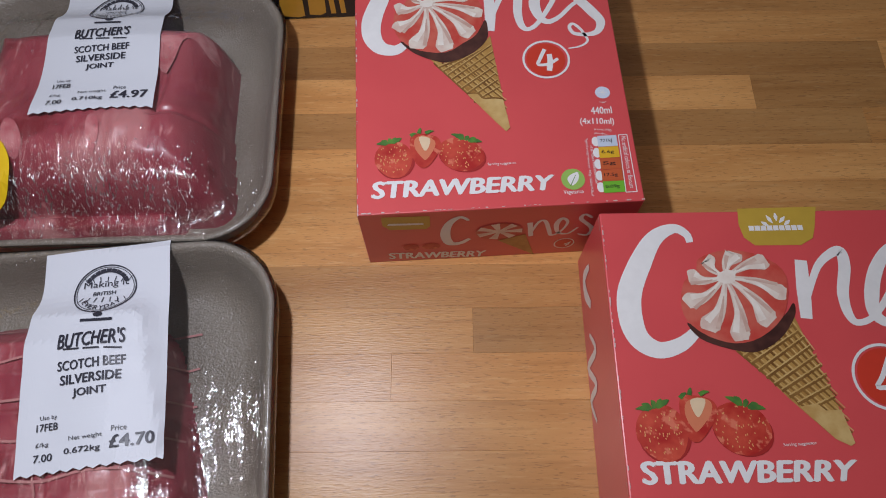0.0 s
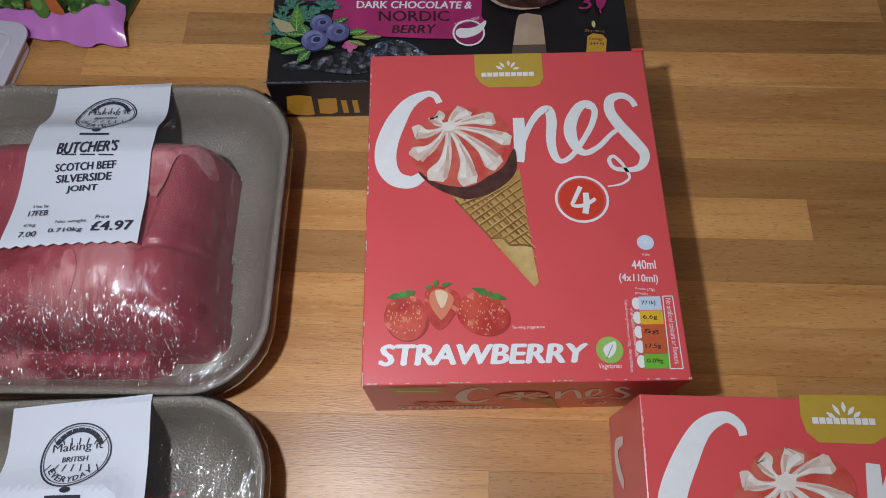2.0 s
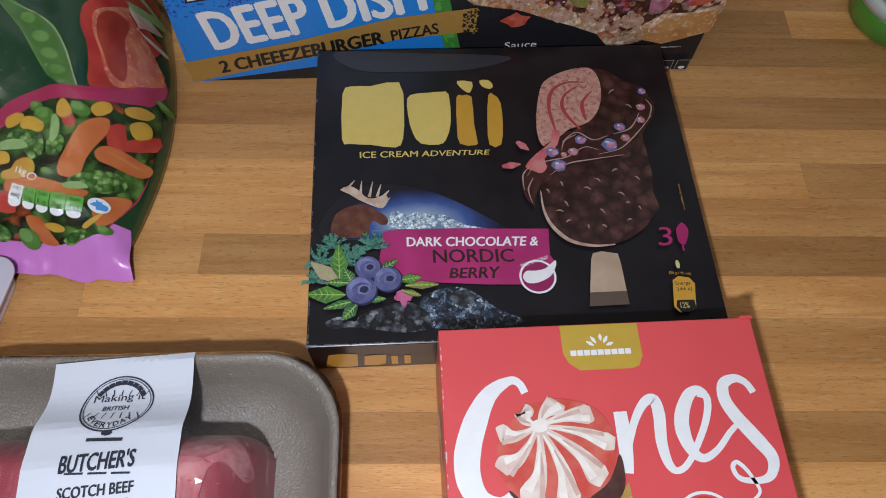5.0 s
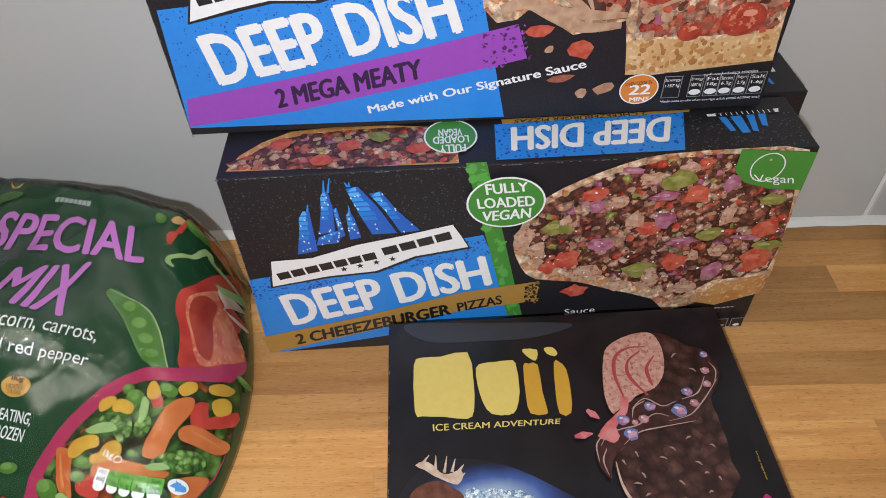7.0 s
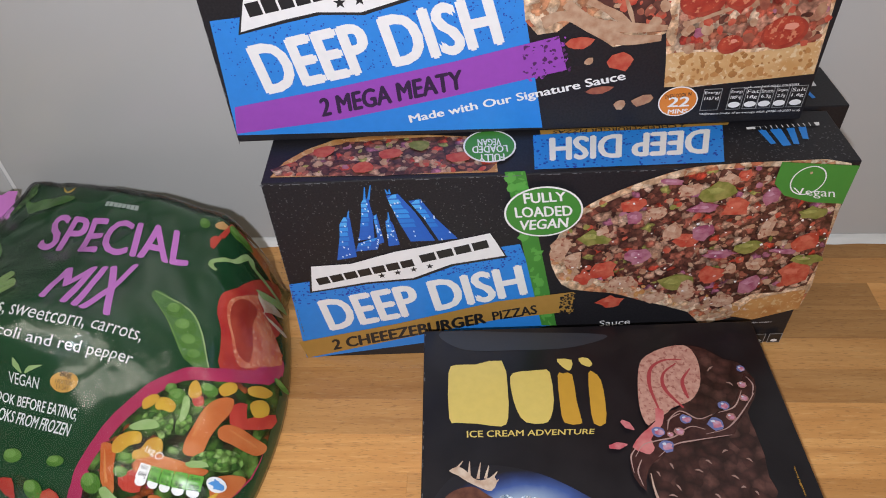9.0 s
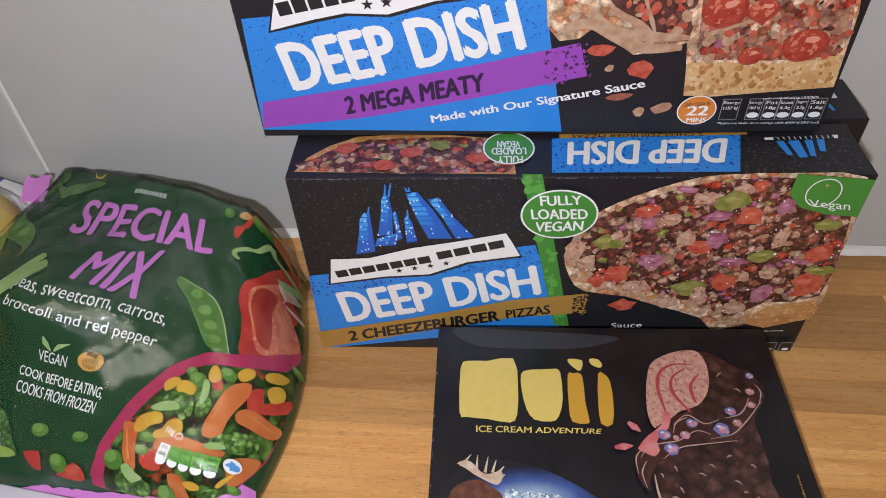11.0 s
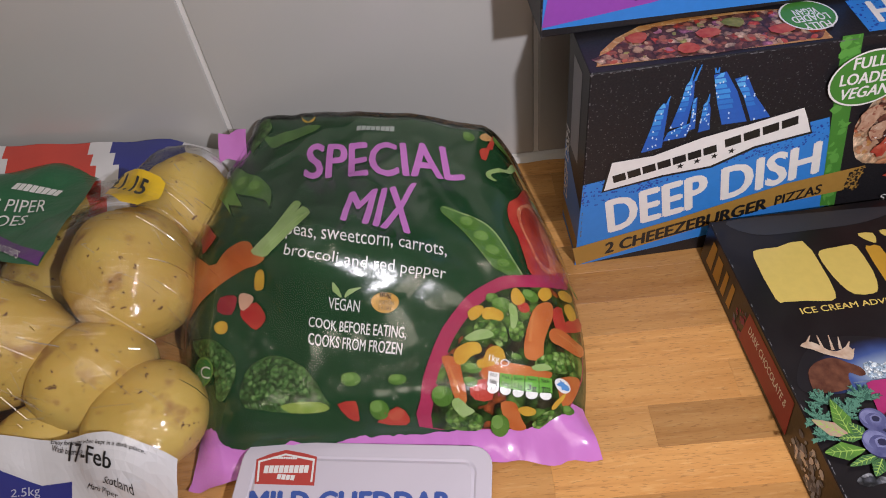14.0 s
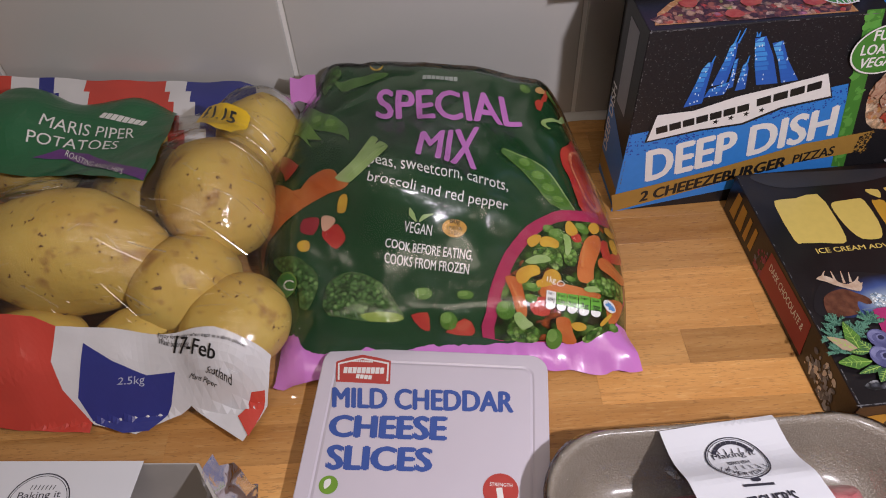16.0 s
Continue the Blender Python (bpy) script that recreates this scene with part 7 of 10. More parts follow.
LABEL_INK = ink(0.03, 0.03, 0.045)


def rounded(x, y, hx, hy, r):
    """Signed distance to a rounded rectangle (negative inside)."""
    qx, qy = abs(x) - hx + r, abs(y) - hy + r
    return math.hypot(max(qx, 0), max(qy, 0)) + min(max(qx, qy), 0) - r


def outline(hx, hy, r, n=10):
    pts = []
    for cx, cy, a0 in ((hx - r, hy - r, 0), (-hx + r, hy - r, 90), (-hx + r, -hy + r, 180), (hx - r, -hy + r, 270)):
        for i in range(n + 1):
            a = radians(a0 + 90 * i / n)
            pts.append((cx + r * math.cos(a), cy + r * math.sin(a)))
    return pts


def meat_tray(label, m, hx, hy, joint, weight, price, sticker):
    """A sealed tray with a beef joint under film; joint(x, y) is the height of the meat above the tray floor."""
    ob = thing("beef_tray", label, "meat tray", m, "sealed beef trays")
    H, r = 0.034, 0.034
    prof = [(0.016, 0.0), (0.012, 0.002), (0.003, 0.028), (0.0012, 0.031), (0.0, 0.0328), (0.0, H), (0.0012, H + 0.0006), (0.0030, H - 0.0002), (0.0045, 0.031), (0.008, 0.018), (0.014, 0.006), (0.022, 0.003)]
    bm = bmesh.new()
    rings = []
    for inset, z in prof:
        rings.append([bm.verts.new((x, y, z)) for x, y in outline(hx - inset, hy - inset, max(r - inset * 0.5, 0.006))])
    n = len(rings[0])
    for a, b in zip(rings, rings[1:]):
        for i in range(n):
            bm.faces.new((a[i], a[(i + 1) % n], b[(i + 1) % n], b[i]))
    bm.faces.new(rings[-1])
    bm.faces.new(rings[0][::-1])
    part("tray", bm, tray_mat, ob, "brown plastic tray", True)
    # the joint
    N = 150
    bm = bmesh.new()
    grid = {}
    for i in range(N + 1):
        for j in range(N + 1):
            x, y = -hx + 2 * hx * i / N, -hy + 2 * hy * j / N
            z = joint(x, y)
            if z > 0.0001:
                z += 0.0012 * noise.noise((x * 60, y * 40, 1.3)) + 0.0006 * noise.noise((x * 200, y * 120, 4))
            grid[i, j] = bm.verts.new((x, y, 0.0032 + max(z, 0)))
    for i in range(N):
        for j in range(N):
            q = (grid[i, j], grid[i + 1, j], grid[i + 1, j + 1], grid[i, j + 1])
            if max(v.co.z for v in q) > 0.0035:
                bm.faces.new(q)
    bmesh.ops.delete(bm, geom=[v for v in bm.verts if not v.link_faces], context="VERTS")
    part("beef_joint", bm, meat_mat, ob, "raw red beef joint", True)

    def film_z(x, y):
        d = -rounded(x, y, hx, hy, r)
        return max(H + 0.0016, joint(x, y) + 0.0046, max(joint(x + dx, y + dy) for dx in (-0.012, 0.012) for dy in (-0.012, 0.012)) * 0.93 + 0.004) if d > 0 else H
    M = 60
    Z = np.array([[film_z(-hx + 2 * hx * i / M, -hy + 2 * hy * j / M) for j in range(M + 1)] for i in range(M + 1)])
    base = Z.copy()
    for _ in range(14):
        Zs = Z.copy()
        Zs[1:-1, 1:-1] = (Z[:-2, 1:-1] + Z[2:, 1:-1] + Z[1:-1, :-2] + Z[1:-1, 2:]) / 4
        Z = np.maximum(Zs, base)

    def top(x, y):
        fi, fj = min(max((x + hx) / (2 * hx) * M, 0), M - 1e-6), min(max((y + hy) / (2 * hy) * M, 0), M - 1e-6)
        i, j = int(fi), int(fj)
        a, b = fi - i, fj - j
        return (Z[i, j] * (1 - a) * (1 - b) + Z[i + 1, j] * a * (1 - b) + Z[i, j + 1] * (1 - a) * b + Z[i + 1, j + 1] * a * b)
    bm = bmesh.new()
    grid = {}
    for i in range(M + 1):
        for j in range(M + 1):
            x, y = -hx + 2 * hx * i / M, -hy + 2 * hy * j / M
            if rounded(x, y, hx, hy, r) < 0.0005:
                grid[i, j] = bm.verts.new((x, y, Z[i, j]))
    for i in range(M):
        for j in range(M):
            q = [grid.get(p) for p in ((i, j), (i + 1, j), (i + 1, j + 1), (i, j + 1))]
            if all(q):
                bm.faces.new(q)
    f = part("film", bm, cling, ob, "clear stretched film", True)
    f.visible_shadow = False
    # a film skirt folded round the rim
    bm = bmesh.new()
    rings = []
    for inset, z in ((0.0015, H + 0.0016), (-0.0012, H - 0.001), (-0.0008, 0.026), (0.004, 0.012)):
        rings.append([bm.verts.new((x + 0.0006 * noise.noise((x * 300, y * 300, z * 90)), y + 0.0006 * noise.noise((x * 300, y * 300, 5 + z * 90)), z)) for x, y in outline(hx - inset, hy - inset, r, 16)])
    n = len(rings[0])
    for a, b in zip(rings, rings[1:]):
        for i in range(n):
            bm.faces.new((a[i], a[(i + 1) % n], b[(i + 1) % n], b[i]))
    f = part("film_skirt", bm, cling, ob, "clear film folded down the sides", True)
    f.visible_shadow = False
    # short raised puckers, glossier than the film, added to give its glints, thickest over the near slope and along the
    # rim
    rr = random.Random(int(weight * 1000))
    bm = bmesh.new()
    made = 0
    while made < 2300:
        x, y = rr.uniform(-hx + 0.004, hx - 0.004), rr.uniform(-hy + 0.003, hy - 0.002)
        d = -rounded(x, y, hx, hy, r)
        near = math.exp(-((y + hy - 0.022) / 0.016) ** 2) * (1 if x < hx * 0.62 else 0.25)
        if d < 0.0015 or rr.random() > 0.012 + 0.95 * near + 0.55 * math.exp(-d / 0.0035):
            continue
        made += 1
        on_rim = rr.random() > near
        L, wd = (rr.uniform(0.0003, 0.0008) if on_rim else rr.choice((0.0005, 0.0008, 0.0016, 0.003)) * rr.uniform(0.6, 1.2)), rr.uniform(0.00020, 0.00044)
        a = rr.gauss(1.57, 0.22)
        ux, uy = math.cos(a), math.sin(a)
        z, h = top(x, y) + 0.0002, wd * 0.9
        ends = [bm.verts.new((x + q * ux * L / 2, y + q * uy * L / 2, top(x + q * ux * L / 2, y + q * uy * L / 2))) for q in (-1, 1)]
        left, right = (bm.verts.new((x - q * uy * wd, y + q * ux * wd, z - 0.0001)) for q in (1, -1))
        crown = [bm.verts.new((x + q * ux * L / 4, y + q * uy * L / 4, z + h)) for q in (-1, 1)]
        for f in ((ends[0], right, crown[0]), (right, crown[1], crown[0]), (right, ends[1], crown[1]), (ends[1], left, crown[1]), (left, crown[0], crown[1]), (left, ends[0], crown[0])):
            bm.faces.new(f)
    f = part("film_pucker", bm, glint_mat, ob, "small glossy puckers added to make the film glint", True)
    f.visible_shadow = False
    tagged(f, kind="stuff")
    return ob, (lambda a, b, h: Vector((a, b, top(a, b) + 0.0008 + h)))


def price_label(ob, fn, cx, cy, w, y_top, y_bot, lean, weight, price, power=1.0):
    """The paper label with its printed lines; lean shifts the foot sideways."""
    p = Print(ob, fn, step=0.0032, base=0.0005, layer=0.00030)

    def at(u, v):      # u -1..1 across, v 0 at the top to 1 at the foot
        v = v ** power
        span = math.hypot(lean, y_bot - y_top)
        c, s = (y_top - y_bot) / span, lean / span
        return (cx + lean * v + u * w / 2 * c, y_top + (y_bot - y_top) * v + u * w / 2 * s)
    teeth = 22
    foot = [at(1 - 2 * i / teeth, 1.0 - (0.012 if i % 2 else 0)) for i in range(teeth + 1)]
    p.poly("paper_label", [at(-1, 0), at(-1, 0.5)] + foot[::-1] + [at(1, 0.5), at(1, 0)], paper_label, 0, label="white paper price label with a serrated foot")

    def line(name, words, u0, u1, v, hgt, bold=0.0):
        a, b = at(u0, v), at(u1, v)
        p.text(name, words, (a, b, hgt), LABEL_INK, 2, bold)
    c = at(0, 0.215)
    R = w * 0.245
    p.ring("stamp_ring", c, R, R * 0.92, 0.0006, LABEL_INK, 2)
    p.ring("stamp_ring", c, R * 0.92, R * 0.84, 0.0003, LABEL_INK, 2)
    for i in range(7):
        u = -0.16 + i * 0.053
        for s in (1, -1):
            p.poly("stamp_ray", [(c[0] + u * w, c[1] + s * R * 0.28), (c[0] + u * w + 0.0004, c[1] + s * R * 0.28), (c[0] + u * w * 1.2 + 0.0004, c[1] + s * R * 0.48), (c[0] + u * w * 1.2, c[1] + s * R * 0.48)], LABEL_INK, 2)
    p.text("stamp_text", "Making it", ((c[0] - R * 0.72, c[1] + R * 0.0), (c[0] + R * 0.72, c[1] + R * 0.1), R * 0.3), LABEL_INK, 2)
    p.text("stamp_text", "BRITISH", ((c[0] - R * 0.36, c[1] - R * 0.22), (c[0] + R * 0.36, c[1] - R * 0.18), R * 0.15), LABEL_INK, 2, 0.01)
    for k in range(9):          # the arc of the maker's name as small plain bars
        a = radians(148 - 14.5 * k)
        e, o = Vector((math.cos(a), math.sin(a))), Vector((math.sin(a), -math.cos(a))) * R * 0.085
        q0, q1 = Vector(c) + e * R * 0.64, Vector(c) + e * R * 0.78
        p.poly("stamp_bar", [q0 - o, q0 + o, q1 + o, q1 - o], LABEL_INK, 2)
    for k, letter in enumerate("EVERYDAY"):
        a = radians(222 + 13.7 * k)
        e, o = Vector((math.cos(a), math.sin(a))), Vector((-math.sin(a), math.cos(a))) * R * 0.075
        q0, q1 = Vector(c) + e * R * 0.79, Vector(c) + e * R * 0.63
        p.text("stamp_text", letter, (q0 - o, q0 + o, q1 + o, q1 - o), LABEL_INK, 2, 0.01)
    # the maker's mark as a plain bar and leaf shape
    q = at(0, 0.385)
    p.poly("brand_bar", [(q[0] - w * 0.12, q[1]), (q[0] + w * 0.12, q[1]), (q[0] + w * 0.12, q[1] + 0.0013), (q[0] - w * 0.12, q[1] + 0.0013)], LABEL_INK, 2)
    p.disc("brand_leaf", (q[0], q[1] + 0.0034), 0.0022, 0.0012, LABEL_INK, 2, 8)
    line("heading_text", "BUTCHER'S", -0.50, 0.46, 0.500, 0.0072, 0.02)
    q = at(0, 0.515)
    for s in (-1, 0, 1):
        p.poly("small_bar", [(q[0] + (s * 0.15 - 0.06) * w, q[1]), (q[0] + (s * 0.15 + 0.06) * w, q[1]), (q[0] + (s * 0.15 + 0.06) * w, q[1] + 0.0007), (q[0] + (s * 0.15 - 0.06) * w, q[1] + 0.0007)], LABEL_INK, 2)
    line("product_text", "SCOTCH BEEF", -0.48, 0.48, 0.594, 0.0042, 0.02)
    line("product_text", "SILVERSIDE", -0.43, 0.43, 0.655, 0.0042, 0.02)
    line("product_text", "JOINT", -0.24, 0.24, 0.716, 0.0042, 0.02)
    line("date_text", "Use by", -0.68, -0.44, 0.79, 0.0022, 0.0)
    line("date_text", "17FEB", -0.72, -0.42, 0.83, 0.003, 0.01)
    line("price_text", "£/kg", -0.72, -0.54, 0.895, 0.0022)
    line("price_text", "7.00", -0.74, -0.48, 0.948, 0.003, 0.01)
    line("price_text", "Net weight", -0.26, 0.20, 0.885, 0.0022)
    line("price_text", weight, -0.32, 0.18, 0.938, 0.003, 0.01)
    line("price_text", "Price", 0.32, 0.52, 0.865, 0.0022)
    line("price_text", price, 0.30, 0.90, 0.932, 0.0052, 0.02)
    return p


def joint_a(x, y):
    """A thick square-ended joint sloping to the front, with a step where the ends overlap."""
    d = -rounded(x + 0.005, y + 0.005, 0.062 + 0.11 * max(-y, 0), 0.053, 0.012)
    if d <= 0:
        d2 = -rounded(x + 0.012, y + 0.050, 0.05, 0.02, 0.01)
        return 0.019 * min(1, max(d2, 0) / 0.006) ** 0.5 if d2 > 0 else 0
    rise = math.sqrt(1 - (1 - min(1, d / 0.020)) ** 2)
    seam = 0.0030 * math.exp(-((x - 0.034 - 0.05 * y) / 0.0018) ** 2) * (abs(y - 0.002) < 0.022) + 0.0022 * math.exp(-((y + 0.022 - 0.14 * x) / 0.0018) ** 2) * (x > 0.034)
    hump = 0.0085 * math.exp(-((y + 0.026) / 0.020) ** 2) / (1 + math.exp((x - 0.045) / 0.010))
    return rise * (0.046 + hump - 0.08 * max(0, x - 0.03) + 0.0015 * math.cos(x * 38)) - seam


def joint_b(x, y):
    """A netted, tapering joint."""
    hw = 0.070 - 0.018 * (y + 0.06) / 0.12 * 1.6
    d = -rounded(x + 0.012, y + 0.018, max(hw, 0.02), 0.066, 0.02)
    if d <= 0:
        return 0
    rise = min(1, d / 0.018) ** 0.55
    net = 0.0018 * (abs(math.sin(y * 190)) ** 0.3 - 1) + 0.0016 * (abs(math.sin(x * 120)) ** 0.3 - 1)
    return rise * (0.044 + net)


tray_a, fn_a = meat_tray("brown tray holding a raw red beef joint under film", Matrix.Translation((0.001, -0.2570, 0)) @ Matrix.Rotation(radians(-1.5), 4, "Z"), 0.0885, 0.0785, joint_a, 0.71, "£4.97", True)
tray_b, fn_b = meat_tray("brown tray holding a netted raw beef joint under film", Matrix.Translation((0.005, -0.4165, 0)) @ Matrix.Rotation(radians(0.5), 4, "Z"), 0.087, 0.0785, joint_b, 0.672, "£4.70", False)
FAT = mat("beef_fat", (0.52, 0.23, 0.23), 0.34, scale=150, second=(0.40, 0.10, 0.115), amount=1.0, bump=0.3, bump_scale=200, coat=0.3)
fat = Print(tray_a, lambda a, b, h: Vector((a, b, 0.0032 + joint_a(a, b) + 0.0010 + h)), step=0.004)
fat.poly("fat_patch", [(0.030, 0.0440), (0.048, 0.0415), (0.054, 0.0300), (0.052, 0.0250), (0.046, 0.0310), (0.041, 0.0280), (0.038, 0.0130), (0.033, 0.0080), (0.030, 0.0200)], FAT, 0, 3, "pale streak of fat")
fat.poly("fat_patch", [(0.006, -0.024), (0.010, -0.024), (0.012, -0.032), (0.009, -0.042), (0.006, -0.036)], FAT, 0, 3)
fat.poly("fat_patch", [(-0.034, -0.024), (-0.028, -0.026), (-0.024, -0.036), (-0.028, -0.043), (-0.034, -0.036)], FAT, 0, 3)
price_label(tray_a, fn_a, -0.002, 0, 0.0568, 0.0765, -0.0215, 0.0085, "0.710kg", "£4.97")
price_label(tray_b, fn_b, 0.0092, 0, 0.0570, 0.0770, -0.0250, 0.0090, "0.672kg", "£4.70")
cord = Print(tray_b, lambda a, b, h: Vector((a, b, 0.0036 + joint_b(a, b) + h)), base=0.0006)
for k in range(8):
    y = -0.076 + k * 0.0165
    cord.stroke("net_cord", [(-0.075 + 0.015 * i, y + 0.002 * math.sin(i * 1.7 + k)) for i in range(9)], [0.0011, 0.0011], string_mat, 1, 5)
for k in range(6):
    x = -0.064 + k * 0.0215
    cord.stroke("net_cord", [(x - 0.10 * 0.018 * i + 0.0012 * math.sin(i * 2.1 + k), -0.076 + 0.018 * i) for i in range(7)], [0.0009, 0.0009], string_mat, 1, 5)
ps = Print(tray_a, fn_a, step=0.006, base=0.0004, layer=0.00012)
ps.disc("offer_sticker", (-0.047, -0.048), 0.0185, 0.0185, ink(0.80, 0.52, 0.01), 2, label="round yellow offer sticker")
ps.text("offer_text", "Special", ((-0.0605, -0.0465), (-0.0335, -0.0455), 0.0062), BLACK, 4, 0.02)
ps.text("offer_text", "Offer", ((-0.0565, -0.058), (-0.0375, -0.0572), 0.0058), BLACK, 4, 0.02)

# ---------------------------------------------------------------- bag of frozen vegetables
green_film = mat("dark_green_film", (0.012, 0.052, 0.020), 0.22, scale=30, second=(0.018, 0.068, 0.028), bump=0.75, bump_scale=42, coat=0.6, coat_rough=0.06)
pink_film = mat("pink_film", (0.62, 0.22, 0.60), 0.25, scale=30, second=(0.55, 0.18, 0.54), bump=0.5, bump_scale=45, coat=0.4, coat_rough=0.1)


def veg_shape(u, v):
    """The pillow of the bag: u across 0..1, v up 0..1. Gives x, y and the height."""
    xl = -0.215 - 0.026 * math.sin(math.pi * min(1, v * 1.1)) + 0.024 * max(0, v - 0.72) ** 1.3 * 2.0
    xr = -0.030 + 0.018 * math.sin(math.pi * min(1, v * 0.9 + 0.15)) + 0.012 * v
    x = xl + (xr - xl) * u
    y0 = -0.104 - 0.012 * u
    y1 = 0.117 - 0.064 * u
    y = y0 + (y1 - y0) * v
    ridge = 0.023 + 0.051 * v
    side = min(1, min(u, 1 - u) / 0.16)
    end = min(1, v / 0.10, (1 - v) / 0.06)
    fall = (1 - (1 - side) ** 2.2) * (1 - (1 - max(end, 0)) ** 2.0)
    z = 0.004 + ridge * fall * (1 - 0.14 * (2 * u - 1) ** 2)
    z += fall * (0.0030 * noise.noise((u * 3.2, v * 3.2, 0.4)) + 0.0016 * noise.noise((u * 9 + v * 4, v * 7, 2.4)) + 0.0040 * (0.5 - abs(noise.noise((u * 5 - v * 2.2, v * 4, 7.4)))) + 0.0016 * (0.5 - abs(noise.noise((u * 12 + v * 5, v * 8 - u * 3, 3.1)))))
    swell = 0.036 * fall * math.exp(-((u - 0.36) / 0.24) ** 2 - ((v - 0.52) / 0.175) ** 2)      # the contents slumped to the front
    return Vector((x + 0.07 * swell, y - 0.69 * swell, z + 0.72 * swell))


def veg_fn(u, v, h):
    a, b, c = veg_shape(u, v), veg_shape(u + 0.01, v), veg_shape(u, v + 0.01)
    n = (b - a).cross(c - a).normalized()
    return a + n * h


veg = thing("vegetable_bag", "plump dark green plastic bag of frozen mixed vegetables", "food bag")
bm = bmesh.new()
N = 110
grid = [[bm.verts.new(veg_shape(i / N, j / N)) for j in range(N + 1)] for i in range(N + 1)]
for i in range(N):
    for j in range(N):
        bm.faces.new((grid[i][j], grid[i + 1][j], grid[i + 1][j + 1], grid[i][j + 1]))
rim = [grid[i][0] for i in range(N)] + [grid[N][j] for j in range(N)] + [grid[i][N] for i in range(N, 0, -1)] + [grid[0][j] for j in range(N, 0, -1)]
low = [bm.verts.new((v.co.x, v.co.y, 0.0004)) for v in rim]
for i in range(len(rim)):
    j = (i + 1) % len(rim)
    bm.faces.new((rim[i], rim[j], low[j], low[i]))
bm.faces.new(low[::-1])
part("film_pouch", bm, green_film, veg, "glossy dark green film", True)
# the clear outer layer of the laminate over the print, finely crumpled
bm = bmesh.new()
N = 90
skin_of = [[bm.verts.new(veg_fn(0.02 + 0.96 * i / N, 0.03 + 0.94 * j / N, 0.0034)) for j in range(N + 1)] for i in range(N + 1)]
for i in range(N):
    for j in range(N):
        bm.faces.new((skin_of[i][j], skin_of[i + 1][j], skin_of[i + 1][j + 1], skin_of[i][j + 1]))
f = part("clear_layer", bm, film_mat("bag_laminate", gloss=0.0, haze=0.0, bump=0.9, bump_scale=40, rough=0.07, depth=0.0065), veg, "clear crumpled outer layer of the film", True)
f.visible_shadow = False
# the crumpled pink hem along the foot
bm = bmesh.new()
hem = []
n = 70
for i in range(n + 1):
    u = i / n
    a = veg_shape(u, 0.055)
    out = 0.018 + 0.004 * math.exp(-((u - 0.95) / 0.09) ** 2) + 0.006 * math.exp(-(u / 0.08) ** 2) + 0.002 * noise.noise((u * 14, 0, 3))
    row = []
    for j in range(7):
        t = j / 6
        w = 0.0035 * noise.noise((u * 22, t * 2.5, 1)) * t
        x = a.x + (0.004 * t if u > 0.9 else 0) * (u - 0.9) / 0.1 - (0.004 * t if u < 0.06 else 0)
        z = max(0.0016 + (1 - t) ** 1.6 * (a.z + 0.001) + abs(w) * 1.4 + 0.012 * t * math.exp(-((u - 0.965) / 0.06) ** 2) * math.sin(t * 3.0), 0.001)
        row.append(bm.verts.new((x, a.y + 0.004 - (out + 0.006) * t + w * 0.4, z + 0.0006)))
    hem.append(row)
for a, b in zip(hem, hem[1:]):
    for j in range(6):
        bm.faces.new((a[j], a[j + 1], b[j + 1], b[j]))
part("sealed_hem", bm, pink_film, veg, "crumpled pink sealed edge", True)

bm = bmesh.new()
cs = [[bm.verts.new((-0.214 + 0.006 * i, 0.078 + 0.006 * j, 0.056 + 0.003 * j + 0.002 * math.sin(i * 2 + j))) for j in range(4)] for i in range(4)]
for a, b in zip(cs, cs[1:]):
    for j in range(3):
        bm.faces.new((a[j], a[j + 1], b[j + 1], b[j]))
part("hem_corner", bm, pink_film, veg, "pink corner of the sealed edge", True)

# ---------------------------------------------------------------- cheese pack
cheese_film = mat("printed_lilac_lid", (0.60, 0.56, 0.64), 0.22, scale=30, second=(0.57, 0.53, 0.61), bump=0.08, bump_scale=60, coat=0.4, coat_rough=0.08)
cheese_tray = mat("clear_tray_rim", (0.62, 0.58, 0.64), 0.2, scale=30, coat=0.5)
CH = Matrix.Translation((-0.1455, -0.199, 0)) @ Matrix.Rotation(radians(-9.5), 4, "Z")
cheese = thing("cheese_pack", "sealed pale lilac pack of mild cheddar cheese slices", "cheese pack", CH)
bm = bmesh.new()
hx, hy = 0.0635, 0.092
rings = [[bm.verts.new((x, y, z)) for x, y in outline(hx - i, hy - i, max(0.010 - i * 0.5, 0.004), 6)] for i, z in ((0.006, 0.0), (0.004, 0.001), (0.0035, 0.0105), (0.0, 0.0112), (0.0, 0.0120), (0.0005, 0.0123), (0.0075, 0.0123), (0.0085, 0.0117), (0.010, 0.0123))]
n = len(rings[0])
for a, b in zip(rings, rings[1:]):
    for i in range(n):
        bm.faces.new((a[i], a[(i + 1) % n], b[(i + 1) % n], b[i]))
bm.faces.new(rings[-1])
bm.faces.new(rings[0][::-1])
part("tray", bm, cheese_film, cheese)

